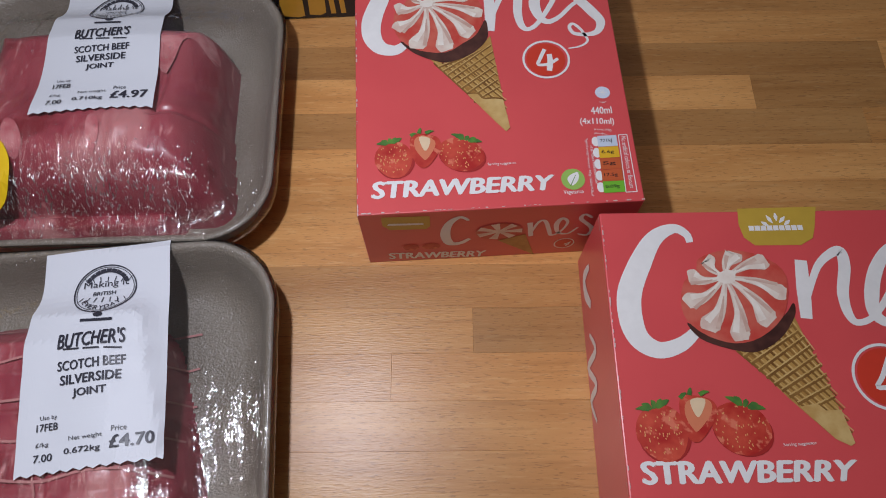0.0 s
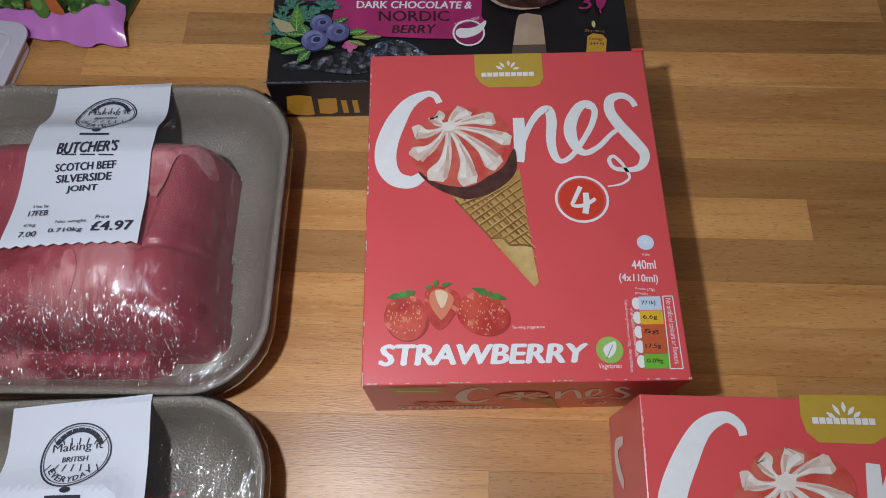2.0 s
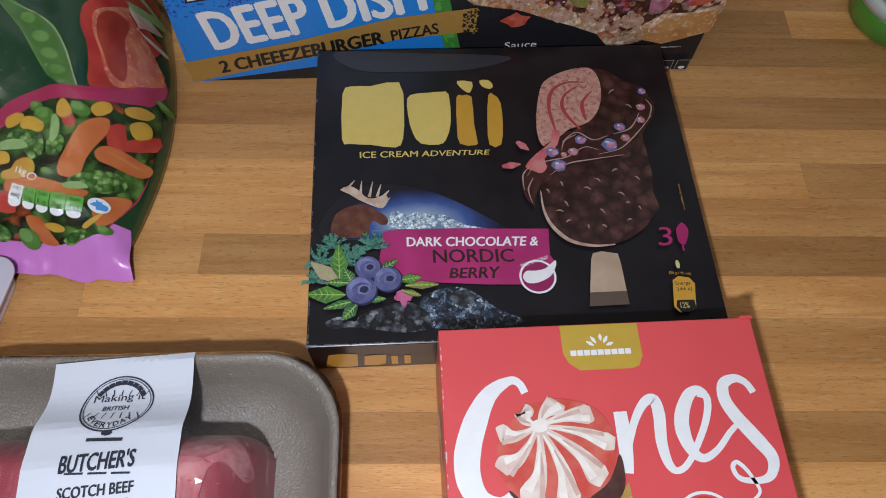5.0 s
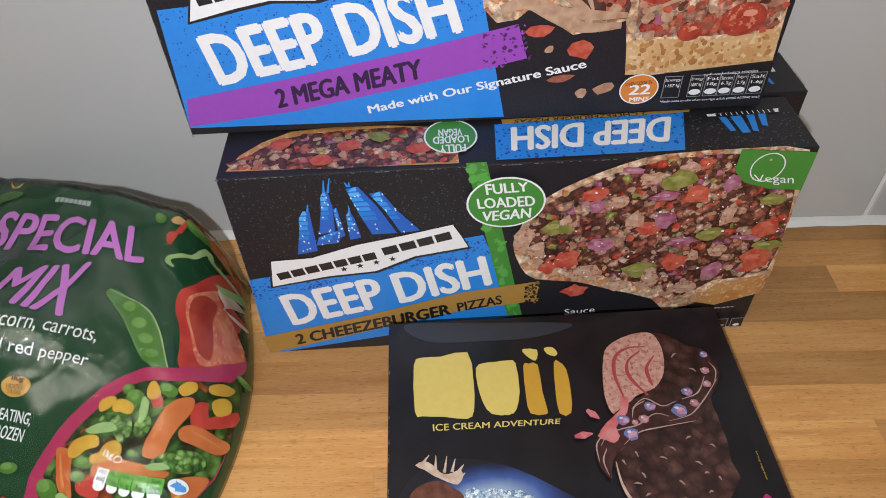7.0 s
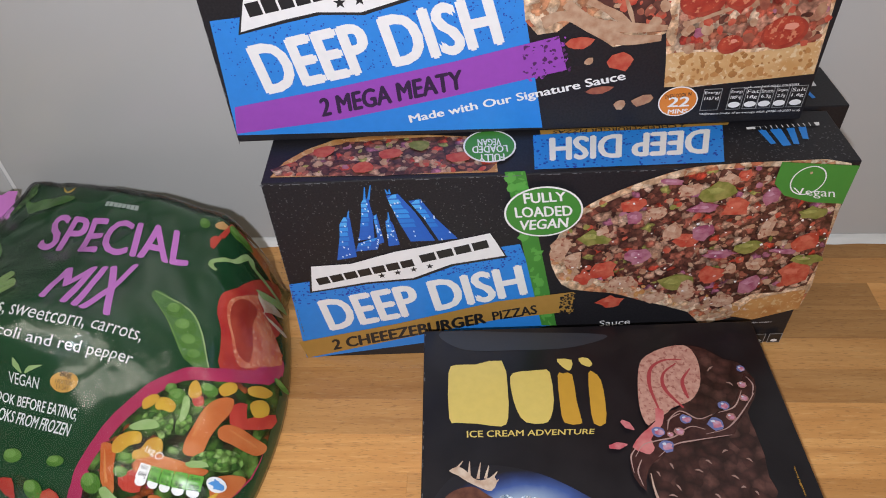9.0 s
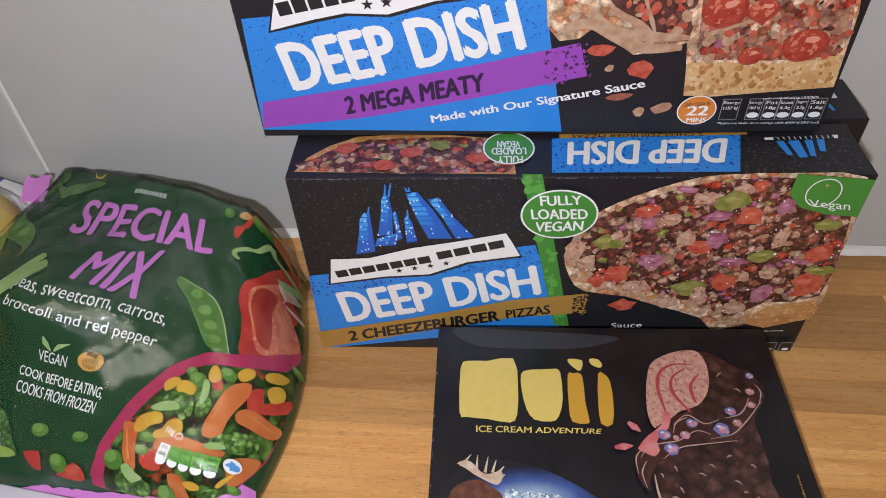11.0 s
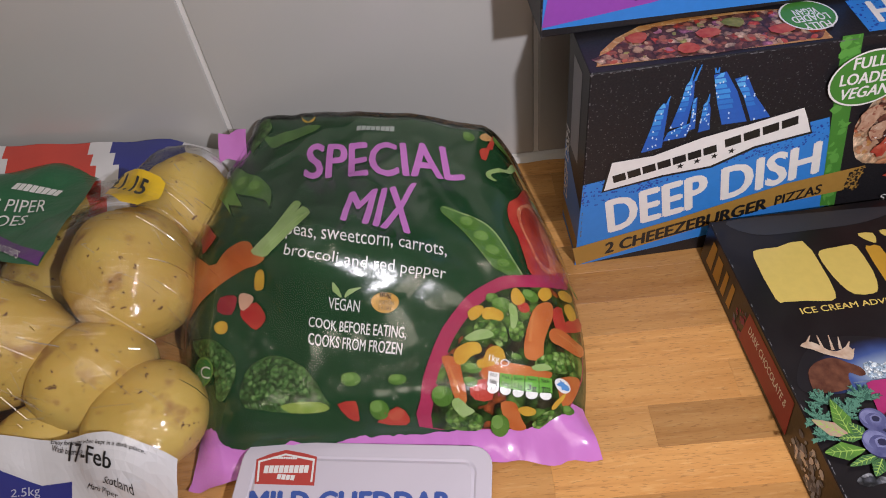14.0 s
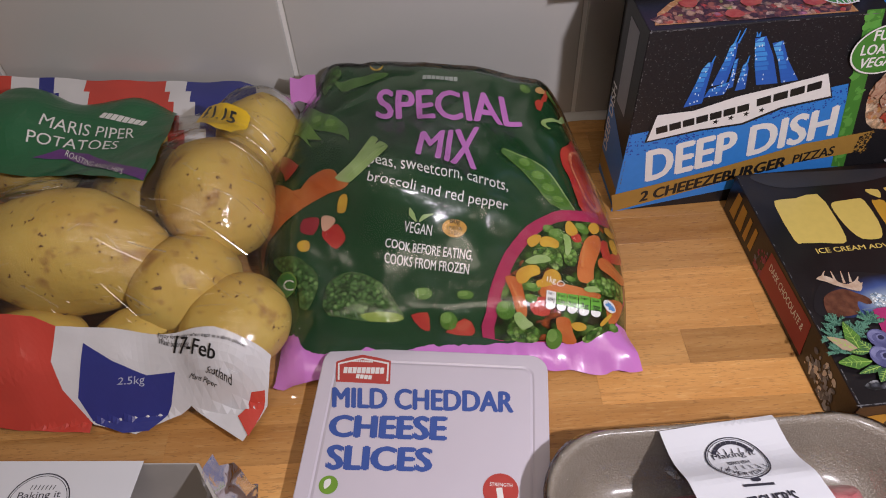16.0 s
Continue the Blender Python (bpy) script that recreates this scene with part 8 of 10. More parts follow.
# ---- the printed front of the vegetable bag
V_PINK, V_RED, CARROT, CARROT_D = ink(0.58, 0.20, 0.58, 0.3), photo((0.38, 0.028, 0.026), (0.50, 0.07, 0.045), 70, 0.3), photo((0.46, 0.11, 0.028), (0.55, 0.19, 0.06), 60, 0.3), ink(0.36, 0.07, 0.025, 0.3)
PEA, PEA_L, CORN, BROC, BROC_L, STALK = photo((0.06, 0.16, 0.022), (0.10, 0.22, 0.04), 110, 0.3), photo((0.12, 0.25, 0.05), (0.19, 0.34, 0.09), 110, 0.3), photo((0.60, 0.38, 0.05), (0.52, 0.29, 0.04), 110, 0.3), photo((0.022, 0.075, 0.020), (0.045, 0.12, 0.030), 200, 0.3), photo((0.065, 0.16, 0.040), (0.10, 0.21, 0.06), 120, 0.3), photo((0.24, 0.38, 0.12), (0.36, 0.47, 0.22), 70, 0.3)
BOWL = ink(0.40, 0.035, 0.10, 0.3)
V_WHITE = ink(0.78, 0.78, 0.77, 0.3)
FLORET = lumps((((0.060, 0.14, 0.040), 4), ((0.095, 0.20, 0.060), 3), ((0.15, 0.28, 0.09), 1.2), ((0.035, 0.09, 0.025), 2)), 420, 0.3, 0.35, 0.002, 0.7)
v = Print(veg, veg_fn, step=0.016, base=0.0007, layer=0.00008)
UX, UY = 0.0046, 0.0049     # one millimetre across and up the bag, in the bag's own measure


def v_disc(name, c, r, m, k, squash=1.0, rot=0, wobble=0.0, seed=0, label=""):
    return v.disc(name, c, 0.75 * r * UX, 0.75 * r * UY * squash, m, k, 18, rot, label, wobble, seed)


def v_pea(c, r, k=6):
    low = 0.62 if c[1] < 0.2 else 1.0       # the print is drawn out over the steep foot of the bag
    v_disc("pea", c, r, PEA, k, low)
    v_disc("pea_light", (c[0] - r * 0.2 * UX, c[1] + r * 0.25 * UY * low), r * 0.62, PEA_L, k + 1, low)


def v_broccoli(outline, n, k, seed, stalk=None):
    v.poly("broccoli", outline, FLORET, k, 3)
    pts = scatter(outline, n // 6, 0.5, 1.1, (5, 3, 0.4), seed)
    v.bits("broccoli_bud", [(x, y, s * UX, s * UY, 0, m) for x, y, s, _, _, m in pts], [BROC, BROC_L, ink(0.12, 0.26, 0.07, 0.3)], k + 1, n=7, gap=0.3)
    if stalk:
        v.poly("broccoli_stalk", stalk, STALK, k + 2, 2)


v.text("title_text", "SPECIAL", ((0.3456, 0.7176), (0.7705, 0.7370), (0.7649, 0.8571), (0.3246, 0.8382)), V_PINK, 4, 0.02, "pink capital lettering")
v.text("title_text", "MIX", ((0.4548, 0.5831), (0.6158, 0.5389), (0.6451, 0.7130), (0.4735, 0.6690)), V_PINK, 4, 0.02)
v.text("script_text", "peas, sweetcorn, carrots,", ((0.3383, 0.5343), (0.6923, 0.4554), (0.6986, 0.5067), (0.3378, 0.5746)), V_WHITE, 4, 0.0, "white script lettering")
v.text("script_text", "broccoli and red pepper", ((0.3332, 0.4822), (0.6841, 0.3808), (0.6912, 0.4290), (0.3401, 0.5210)), V_WHITE, 4, 0.0)
v.text("diet_text", "VEGAN", ((0.4157, 0.3257), (0.4845, 0.3065), (0.4903, 0.3405), (0.4222, 0.3585)), V_WHITE, 4, 0.004)
v.stroke("diet_leaf", [(0.4497, 0.3542), (0.4401, 0.3786), (0.4363, 0.4016)], [0.0032, 0.0144, 0.0016], STALK, 5, 4)
v.stroke("diet_leaf", [(0.4572, 0.3535), (0.4719, 0.3719), (0.4956, 0.3816)], [0.0032, 0.0144, 0.0016], STALK, 5, 4)
v_disc("portion_disc", (0.5450, 0.3299), 9.0, ink(0.62, 0.34, 0.08, 0.3), 4, label="round orange portion mark")
v.text("portion_text", "80g", ((0.5329, 0.3393), (0.5593, 0.3336), (0.5613, 0.3619), (0.5348, 0.3659)), BLACK, 6, 0.02)
v.text("portion_text", "1 PORTION", ((0.5259, 0.3211), (0.5628, 0.3144), (0.5643, 0.3287), (0.5274, 0.3358)), BLACK, 6, 0.01)
v.text("portion_text", "5 A DAY", ((0.5282, 0.3075), (0.5575, 0.3018), (0.5589, 0.3128), (0.5296, 0.3188)), BLACK, 6, 0.01)
v.text("advice_text", "COOK BEFORE EATING,", ((0.3615, 0.2730), (0.5807, 0.2212), (0.5880, 0.2557), (0.3692, 0.3050)), V_WHITE, 4, 0.012)
v.text("advice_text", "COOKS FROM FROZEN", ((0.3515, 0.2293), (0.5658, 0.1834), (0.5732, 0.2161), (0.3592, 0.2620)), V_WHITE, 4, 0.012)
letter_bars(v, (0.4632, 0.8843), (0.5807, 0.8875), 0.016, 8, ink(0.4, 0.45, 0.42, 0.3), 4)
# carrot
v.poly("carrot", [(0.0200, 0.4455), (0.0455, 0.4182), (0.0200, 0.5833), (0.1440, 0.4673), (0.1903, 0.5070), (0.2250, 0.5326), (0.2536, 0.5277), (0.2687, 0.4978), (0.2907, 0.4859), (0.2728, 0.4700), (0.2407, 0.4555), (0.1867, 0.4224), (0.1276, 0.3814), (0.0774, 0.3622), (0.0481, 0.3574), (0.0250, 0.3152), (0.0200, 0.3123), (0.0200, 0.3818)], CARROT, 4, 3, "printed carrot picture")
v.stroke("carrot_line", [(0.0948, 0.4242), (0.1169, 0.4001)], [0.0022, 0.0008], CARROT_D, 5, 2)
v.stroke("carrot_line", [(0.1439, 0.4589), (0.1705, 0.4321)], [0.0022, 0.0008], CARROT_D, 5, 2)
v.stroke("carrot_line", [(0.1879, 0.5000), (0.2144, 0.4658)], [0.0022, 0.0008], CARROT_D, 5, 2)
v.stroke("carrot_line", [(0.0535, 0.4186), (0.0844, 0.3769)], [0.0022, 0.0008], CARROT_D, 5, 2)
v.stroke("carrot_line", [(0.2216, 0.5208), (0.2403, 0.4896)], [0.0022, 0.0008], CARROT_D, 5, 2)
v.poly("carrot_top", [(0.2559, 0.5053), (0.2905, 0.5412), (0.3226, 0.6058), (0.3391, 0.6465), (0.3584, 0.6379), (0.3474, 0.6046), (0.3624, 0.6303), (0.3860, 0.6085), (0.3674, 0.5744), (0.3306, 0.5285), (0.2993, 0.4909), (0.2770, 0.4908)], STALK, 6, 2)
v.stroke("carrot_top_line", [(0.2746, 0.5062), (0.3426, 0.6338)], [0.0016, 0.0035], ink(0.36, 0.50, 0.20, 0.3), 7, 4)
v.stroke("carrot_top_line", [(0.2858, 0.5016), (0.3597, 0.5941)], [0.0016, 0.0035], ink(0.36, 0.50, 0.20, 0.3), 7, 4)
v.stroke("carrot_top_line", [(0.2913, 0.4980), (0.3791, 0.6091)], [0.0016, 0.0035], ink(0.36, 0.50, 0.20, 0.3), 7, 4)
# pods
v.poly("pea_pod", [(0.0750, 0.7647), (0.0686, 0.8207), (0.1741, 0.7455), (0.2218, 0.7263), (0.2576, 0.6979), (0.2762, 0.6630), (0.2801, 0.6272), (0.2621, 0.6516), (0.2209, 0.6635), (0.1673, 0.6806)], BROC_L, 3, 3)
v_pea((0.1784, 0.7087), 6.5, 5)
v_pea((0.2226, 0.6904), 6.5, 5)
v.poly("diced_piece", [(0.0209, 0.7974), (0.1650, 0.6431), (0.1863, 0.6521), (0.2019, 0.6381), (0.0200, 0.8718), (0.1811, 0.6116)], PEA_L, 4, 2)
v.poly("pea_pod", [(0.0640, 0.9639), (0.1653, 0.8805), (0.2176, 0.8900), (0.2902, 0.9030), (0.3456, 0.8976), (0.3227, 0.8689), (0.2540, 0.8515), (0.2030, 0.8399)], BROC_L, 3, 3)
v.poly("diced_piece", [(0.2738, 0.9382), (0.2994, 0.9182), (0.3209, 0.9380), (0.3144, 0.9161), (0.2872, 0.9170)], CORN, 5, 2)
v.poly("pea_pod", [(0.6935, 0.6188), (0.6998, 0.6379), (0.7218, 0.6347), (0.7575, 0.6119), (0.8012, 0.5828), (0.8269, 0.5290), (0.8491, 0.4519), (0.8632, 0.4083), (0.8368, 0.4038), (0.8076, 0.4309), (0.7807, 0.4791), (0.7490, 0.5471), (0.7199, 0.5858)], BROC_L, 4, 2, "printed open pea pod")
v.stroke("pod_edge", [(0.6995, 0.6359), (0.7575, 0.6119), (0.8012, 0.5828), (0.8290, 0.5253), (0.8491, 0.4519), (0.8610, 0.4117)], [0.0024, 0.0048, 0.0040, 0.0024], STALK, 5, 5)
v.stroke("pod_edge", [(0.6949, 0.6190), (0.7199, 0.5858), (0.7485, 0.5427), (0.7804, 0.4771), (0.8072, 0.4277)], [0.0016, 0.0038, 0.0019], PEA_L, 5, 5)
v_pea((0.7591, 0.5829), 7.0, 7)
v_pea((0.7887, 0.5319), 7.9, 7)
v_pea((0.8090, 0.4855), 7.4, 7)
v_pea((0.8283, 0.4405), 6.5, 7)
# red pepper
v.poly("red_pepper", [(0.8583, 0.6449), (0.8689, 0.6784), (0.8968, 0.7216), (0.9798, 0.9336), (0.9818, 0.8636), (0.9818, 0.8455), (0.9818, 0.8545), (0.9818, 0.8364), (0.9364, 0.7545), (0.9850, 0.7455), (0.9636, 0.6364), (0.9850, 0.6273), (0.9405, 0.4791), (0.8840, 0.4186), (0.8733, 0.4848), (0.8684, 0.5558), (0.8571, 0.6006)], V_RED, 4, 2, "printed red pepper half")
v.poly("pepper_inside", [(0.8814, 0.6566), (0.9070, 0.7025), (0.9570, 0.7951), (0.9364, 0.7455), (0.9455, 0.7182), (0.9636, 0.6818), (0.9832, 0.5841), (0.9246, 0.4673), (0.9026, 0.4835), (0.8904, 0.5499), (0.8791, 0.6014)], photo((0.46, 0.075, 0.04), (0.58, 0.22, 0.12), 90, 0.3, e=(0.62, 0.30, 0.18)), 9, 3)
v.poly("pepper_hollow", [(0.8894, 0.6548), (0.9133, 0.6984), (0.9351, 0.6963), (0.9281, 0.6222), (0.9322, 0.5518), (0.9289, 0.4943), (0.9091, 0.4989), (0.8951, 0.5532), (0.8856, 0.5996)], photo((0.26, 0.03, 0.022), (0.36, 0.06, 0.035), 90, 0.3), 10, 3)
v.poly("pepper_pith", [(0.9364, 0.7818), (0.9364, 0.7818), (0.9850, 0.7909), (0.9455, 0.7091), (0.9850, 0.7273), (0.9850, 0.7091), (0.9545, 0.7000), (0.9455, 0.7273), (0.9364, 0.7455)], photo((0.62, 0.54, 0.42), (0.50, 0.34, 0.24), 120, 0.3), 13, 3)
v.stroke("pepper_stalk", [(0.8456, 0.7410), (0.8321, 0.7554), (0.8353, 0.7726), (0.8564, 0.7890), (0.8867, 0.8095), (0.9182, 0.8727), (0.9273, 0.8455), (0.9818, 0.8364), (0.9364, 0.7636)], [0.0080, 0.0144, 0.0128, 0.0128, 0.0112, 0.0128, 0.0144, 0.0208, 0.0160], STALK, 16, 6)
# loose pieces
v_pea((0.4365, 0.1278), 7.0, 6)
v_pea((0.5479, 0.1181), 6.5, 6)
v_pea((0.4918, 0.0602), 7.0, 6)
v_pea((0.8014, 0.9024), 5.1, 6)
v_pea((0.8885, 0.9182), 4.2, 6)
v_pea((0.8909, 0.9182), 5.6, 6)
v_pea((0.9091, 0.9182), 5.1, 6)
v.poly("diced_piece", [(0.8215, 0.8489), (0.8383, 0.8692), (0.8613, 0.8714), (0.8921, 0.9736), (0.8348, 0.8190)], V_RED, 5, 2)
v.poly("diced_piece", [(0.8972, 0.9636), (0.8885, 0.9182), (0.8940, 0.9182), (0.9364, 0.9636), (0.9010, 0.9387)], V_RED, 5, 2)
v.poly("diced_piece", [(0.8320, 0.9050), (0.8558, 0.9306), (0.8793, 0.9182), (0.8746, 0.9136), (0.8471, 0.8961)], photo((0.58, 0.36, 0.16), (0.50, 0.26, 0.09), 120, 0.3), 5, 2)
v.poly("diced_piece", [(0.8818, 0.9182), (0.8909, 0.9182), (0.9545, 0.9636), (0.9636, 0.9182), (0.9818, 0.8909), (0.9727, 0.9000), (0.9091, 0.9182), (0.8909, 0.9182)], CARROT, 5, 2)
v.poly("diced_piece", [(0.3905, 0.0785), (0.4374, 0.0800), (0.4381, 0.0587), (0.4337, 0.0481), (0.4095, 0.0534)], V_RED, 5, 2)
v.poly("diced_piece", [(0.4787, 0.0416), (0.5367, 0.0627), (0.5615, 0.0447), (0.5492, 0.0339)], V_RED, 5, 2)
v.poly("diced_piece", [(0.5094, 0.0532), (0.5432, 0.0601), (0.5512, 0.0487), (0.5223, 0.0403)], photo((0.54, 0.12, 0.07), (0.40, 0.04, 0.03), 120, 0.3), 7, 2)
v.poly("diced_piece", [(0.1526, 0.3339), (0.1655, 0.3735), (0.2018, 0.3812), (0.2060, 0.3648), (0.1845, 0.3244)], photo((0.24, 0.018, 0.028), (0.34, 0.04, 0.05), 120, 0.3), 5, 2)
v.poly("diced_piece", [(0.2064, 0.3240), (0.2192, 0.3488), (0.2533, 0.3631), (0.2670, 0.3296), (0.2625, 0.3067), (0.2367, 0.2823), (0.2174, 0.3010)], V_RED, 6, 2)
v.poly("diced_piece", [(0.2139, 0.3800), (0.2267, 0.3901), (0.2475, 0.3828), (0.2454, 0.3654), (0.2170, 0.3372), (0.2098, 0.3484)], photo((0.62, 0.40, 0.28), (0.54, 0.28, 0.18), 90, 0.3), 7, 2)
v.poly("diced_piece", [(0.1365, 0.2948), (0.1533, 0.3055), (0.1689, 0.3028), (0.1655, 0.2816), (0.1509, 0.2704), (0.1381, 0.2759)], CORN, 5, 2)
v.poly("diced_piece", [(0.2563, 0.4024), (0.2651, 0.4466), (0.2811, 0.4573), (0.2859, 0.4418), (0.2782, 0.4065), (0.2661, 0.3981)], CORN, 5, 2)
v.poly("diced_piece", [(0.1098, 0.5381), (0.0335, 0.6795), (0.1422, 0.5643), (0.1528, 0.5476), (0.1382, 0.5169), (0.1206, 0.5065)], V_RED, 5, 2)
v.poly("diced_piece", [(0.0200, 0.6460), (0.0200, 0.6552), (0.0200, 0.6918), (0.0200, 0.6911)], CORN, 5, 2)
v_broccoli([(0.1574, 0.1060), (0.1745, 0.1452), (0.2004, 0.1836), (0.2400, 0.2041), (0.2749, 0.2069), (0.3090, 0.1891), (0.3351, 0.1626), (0.3537, 0.1241), (0.3617, 0.0955), (0.3715, 0.0733), (0.3283, 0.0637), (0.2724, 0.0643), (0.2118, 0.0699), (0.1650, 0.0775)], 420, 5, 31)
v.poly("broccoli_stalk", [(0.2503, 0.0776), (0.2946, 0.0821), (0.3496, 0.0837), (0.3693, 0.0713), (0.3283, 0.0637), (0.2724, 0.0643)], photo((0.20, 0.30, 0.05), (0.30, 0.38, 0.10), 200, 0.3), 8, 2)
v_broccoli([(0.0621, 0.2852), (0.0973, 0.2698), (0.1280, 0.2571), (0.1505, 0.2308), (0.1653, 0.2072), (0.1626, 0.1692), (0.1390, 0.1257), (0.1121, 0.1033), (0.0965, 0.1173), (0.1066, 0.1570), (0.1028, 0.1964), (0.0770, 0.2350)], 200, 5, 32)
v_broccoli([(0.1273, 0.8273), (0.1273, 0.8636), (0.1091, 0.9091), (0.1273, 0.8545), (0.1273, 0.8182), (0.1229, 0.7778), (0.0818, 0.8273), (0.0818, 0.8455)], 140, 5, 33)
v_broccoli([(0.1273, 0.8636), (0.1029, 0.9316), (0.1397, 0.9548), (0.1677, 0.9223), (0.1703, 0.8849), (0.1610, 0.8445), (0.1548, 0.8206)], 90, 5, 34)
v_disc("recycle_disc", (0.0785, 0.1935), 9.6, PEA_L, 9, label="round green recycling mark")
v_disc("recycle_disc_face", (0.0785, 0.1935), 8.4, ink(0.05, 0.2, 0.05, 0.3), 10)
v.text("recycle_text", "C", ((0.0687, 0.1846), (0.0953, 0.1651), (0.1048, 0.1925), (0.0786, 0.2105)), V_WHITE, 11, 0.0)
# the bowl of vegetables
v.poly("bowl", [(0.5818, 0.0304), (0.5972, 0.0720), (0.6138, 0.1252), (0.6390, 0.1862), (0.6686, 0.2537), (0.7120, 0.3249), (0.7557, 0.3725), (0.8046, 0.4052), (0.8372, 0.4073), (0.8775, 0.4190), (0.9408, 0.4814), (0.9850, 0.6091), (0.9850, 0.5182), (0.9850, 0.3419), (0.9850, 0.2788), (0.9840, 0.1691), (0.9552, 0.0568), (0.9208, 0.0200), (0.8397, 0.0200), (0.7075, 0.0226)], BOWL, 6, 2, "printed magenta bowl of vegetables")
HEAP = [(0.6162, 0.0274), (0.6305, 0.0696), (0.6498, 0.1282), (0.6747, 0.1826), (0.7042, 0.2433), (0.7379, 0.2970), (0.7759, 0.3422), (0.8134, 0.3662), (0.8594, 0.3748), (0.9078, 0.3969), (0.9680, 0.4704), (0.9850, 0.5455), (0.9850, 0.4909), (0.9850, 0.3419), (0.9850, 0.2760), (0.9809, 0.1656), (0.9522, 0.0556), (0.9192, 0.0202), (0.8396, 0.0200), (0.7077, 0.0241)]
v.poly("bowl_heap", HEAP, lumps((((0.045, 0.10, 0.018), 4), ((0.022, 0.055, 0.012), 3), ((0.10, 0.20, 0.04), 1.5), ((0.30, 0.07, 0.02), 1.2), ((0.035, 0.03, 0.012), 2)), 150, 0.3, 0.25, 0.009, 0.5), 7, 2)
v.poly("carrot_piece", [(0.8497, 0.1661), (0.8488, 0.1988), (0.8590, 0.2532), (0.8737, 0.3078), (0.8952, 0.3409), (0.9162, 0.3514), (0.9168, 0.3149), (0.9050, 0.2689), (0.8925, 0.2187), (0.8877, 0.1706), (0.8669, 0.1591)], CARROT, 15, 3)
v.poly("carrot_piece", [(0.9037, 0.2495), (0.9162, 0.2732), (0.9375, 0.2817), (0.9662, 0.2797), (0.9850, 0.2805), (0.9850, 0.2534), (0.9705, 0.2288), (0.9340, 0.2252), (0.9106, 0.2274)], CARROT, 16, 3)
v.poly("carrot_piece", [(0.6593, 0.1644), (0.6808, 0.1653), (0.6978, 0.1486), (0.7020, 0.1084), (0.7083, 0.0658), (0.6919, 0.0586), (0.6765, 0.0769), (0.6678, 0.1187)], CARROT, 15, 3)
v.poly("carrot_piece", [(0.7473, 0.1325), (0.7758, 0.1566), (0.8154, 0.1476), (0.8756, 0.1377), (0.9102, 0.1347), (0.8885, 0.1024), (0.8269, 0.1072), (0.7795, 0.1107), (0.7516, 0.1014)], CARROT, 13, 3)
v.poly("carrot_piece", [(0.7903, 0.0605), (0.8253, 0.0592), (0.8394, 0.0366), (0.8516, 0.0200), (0.8174, 0.0200), (0.7989, 0.0340)], CARROT, 13, 3)
v.poly("carrot_piece", [(0.9212, 0.1150), (0.9609, 0.1553), (0.9761, 0.1506), (0.9615, 0.0823), (0.9368, 0.0606)], CARROT, 13, 3)
v.stroke("carrot_glint", [(0.8733, 0.3041), (0.8614, 0.2094)], [0.0032, 0.0080], ink(0.58, 0.22, 0.07, 0.3), 17, 4)
v.stroke("carrot_glint", [(0.9208, 0.2617), (0.9720, 0.2553)], [0.0032, 0.0080], ink(0.58, 0.22, 0.07, 0.3), 17, 4)
v.stroke("carrot_glint", [(0.6712, 0.1504), (0.6901, 0.0762)], [0.0032, 0.0080], ink(0.58, 0.22, 0.07, 0.3), 17, 4)
v.poly("pepper_piece", [(0.9171, 0.3337), (0.9404, 0.3600), (0.9450, 0.3193), (0.9850, 0.3908), (0.9850, 0.3406), (0.9447, 0.2834), (0.9194, 0.2795)], V_RED, 14, 2)
v.poly("pepper_piece", [(0.7161, 0.0850), (0.7451, 0.1049), (0.7715, 0.0932), (0.7695, 0.0658), (0.7277, 0.0658)], V_RED, 14, 2)
v.poly("pepper_piece", [(0.8410, 0.3196), (0.8610, 0.3251), (0.8653, 0.3010), (0.8494, 0.2964)], V_RED, 14, 2)
v.poly("corn_kernel", [(0.7607, 0.2895), (0.7689, 0.3079), (0.7883, 0.3080), (0.8076, 0.2919), (0.8032, 0.2707), (0.7820, 0.2673), (0.7645, 0.2750)], CORN, 18, 3)
v.poly("corn_kernel", [(0.6861, 0.1651), (0.6991, 0.1900), (0.7296, 0.2035), (0.7476, 0.1990), (0.7509, 0.1773), (0.7259, 0.1635), (0.7108, 0.1451), (0.6918, 0.1419)], CORN, 18, 3)
v.poly("corn_kernel", [(0.7549, 0.1616), (0.7647, 0.1833), (0.7853, 0.1951), (0.8016, 0.1813), (0.8051, 0.1553), (0.7817, 0.1456), (0.7610, 0.1367), (0.7419, 0.1322), (0.7381, 0.1512)], CORN, 18, 3)
v.poly("corn_kernel", [(0.8315, 0.3543), (0.8408, 0.3687), (0.8510, 0.3554), (0.8575, 0.3292), (0.8434, 0.3163), (0.8315, 0.3269)], CORN, 18, 3)
v.poly("corn_kernel", [(0.8865, 0.3607), (0.8972, 0.3863), (0.9146, 0.3973), (0.9173, 0.3748), (0.8984, 0.3464)], CORN, 18, 3)
v.poly("corn_kernel", [(0.9350, 0.4066), (0.9543, 0.4413), (0.9736, 0.4499), (0.9648, 0.4138), (0.9412, 0.3891)], CORN, 18, 3)
v.poly("corn_kernel", [(0.9438, 0.3643), (0.9599, 0.4005), (0.9719, 0.4004), (0.9736, 0.3679), (0.9551, 0.3359)], CORN, 18, 3)
v.poly("corn_kernel", [(0.8309, 0.0498), (0.8536, 0.0536), (0.8736, 0.0483), (0.8710, 0.0410), (0.8480, 0.0396)], CORN, 18, 3)
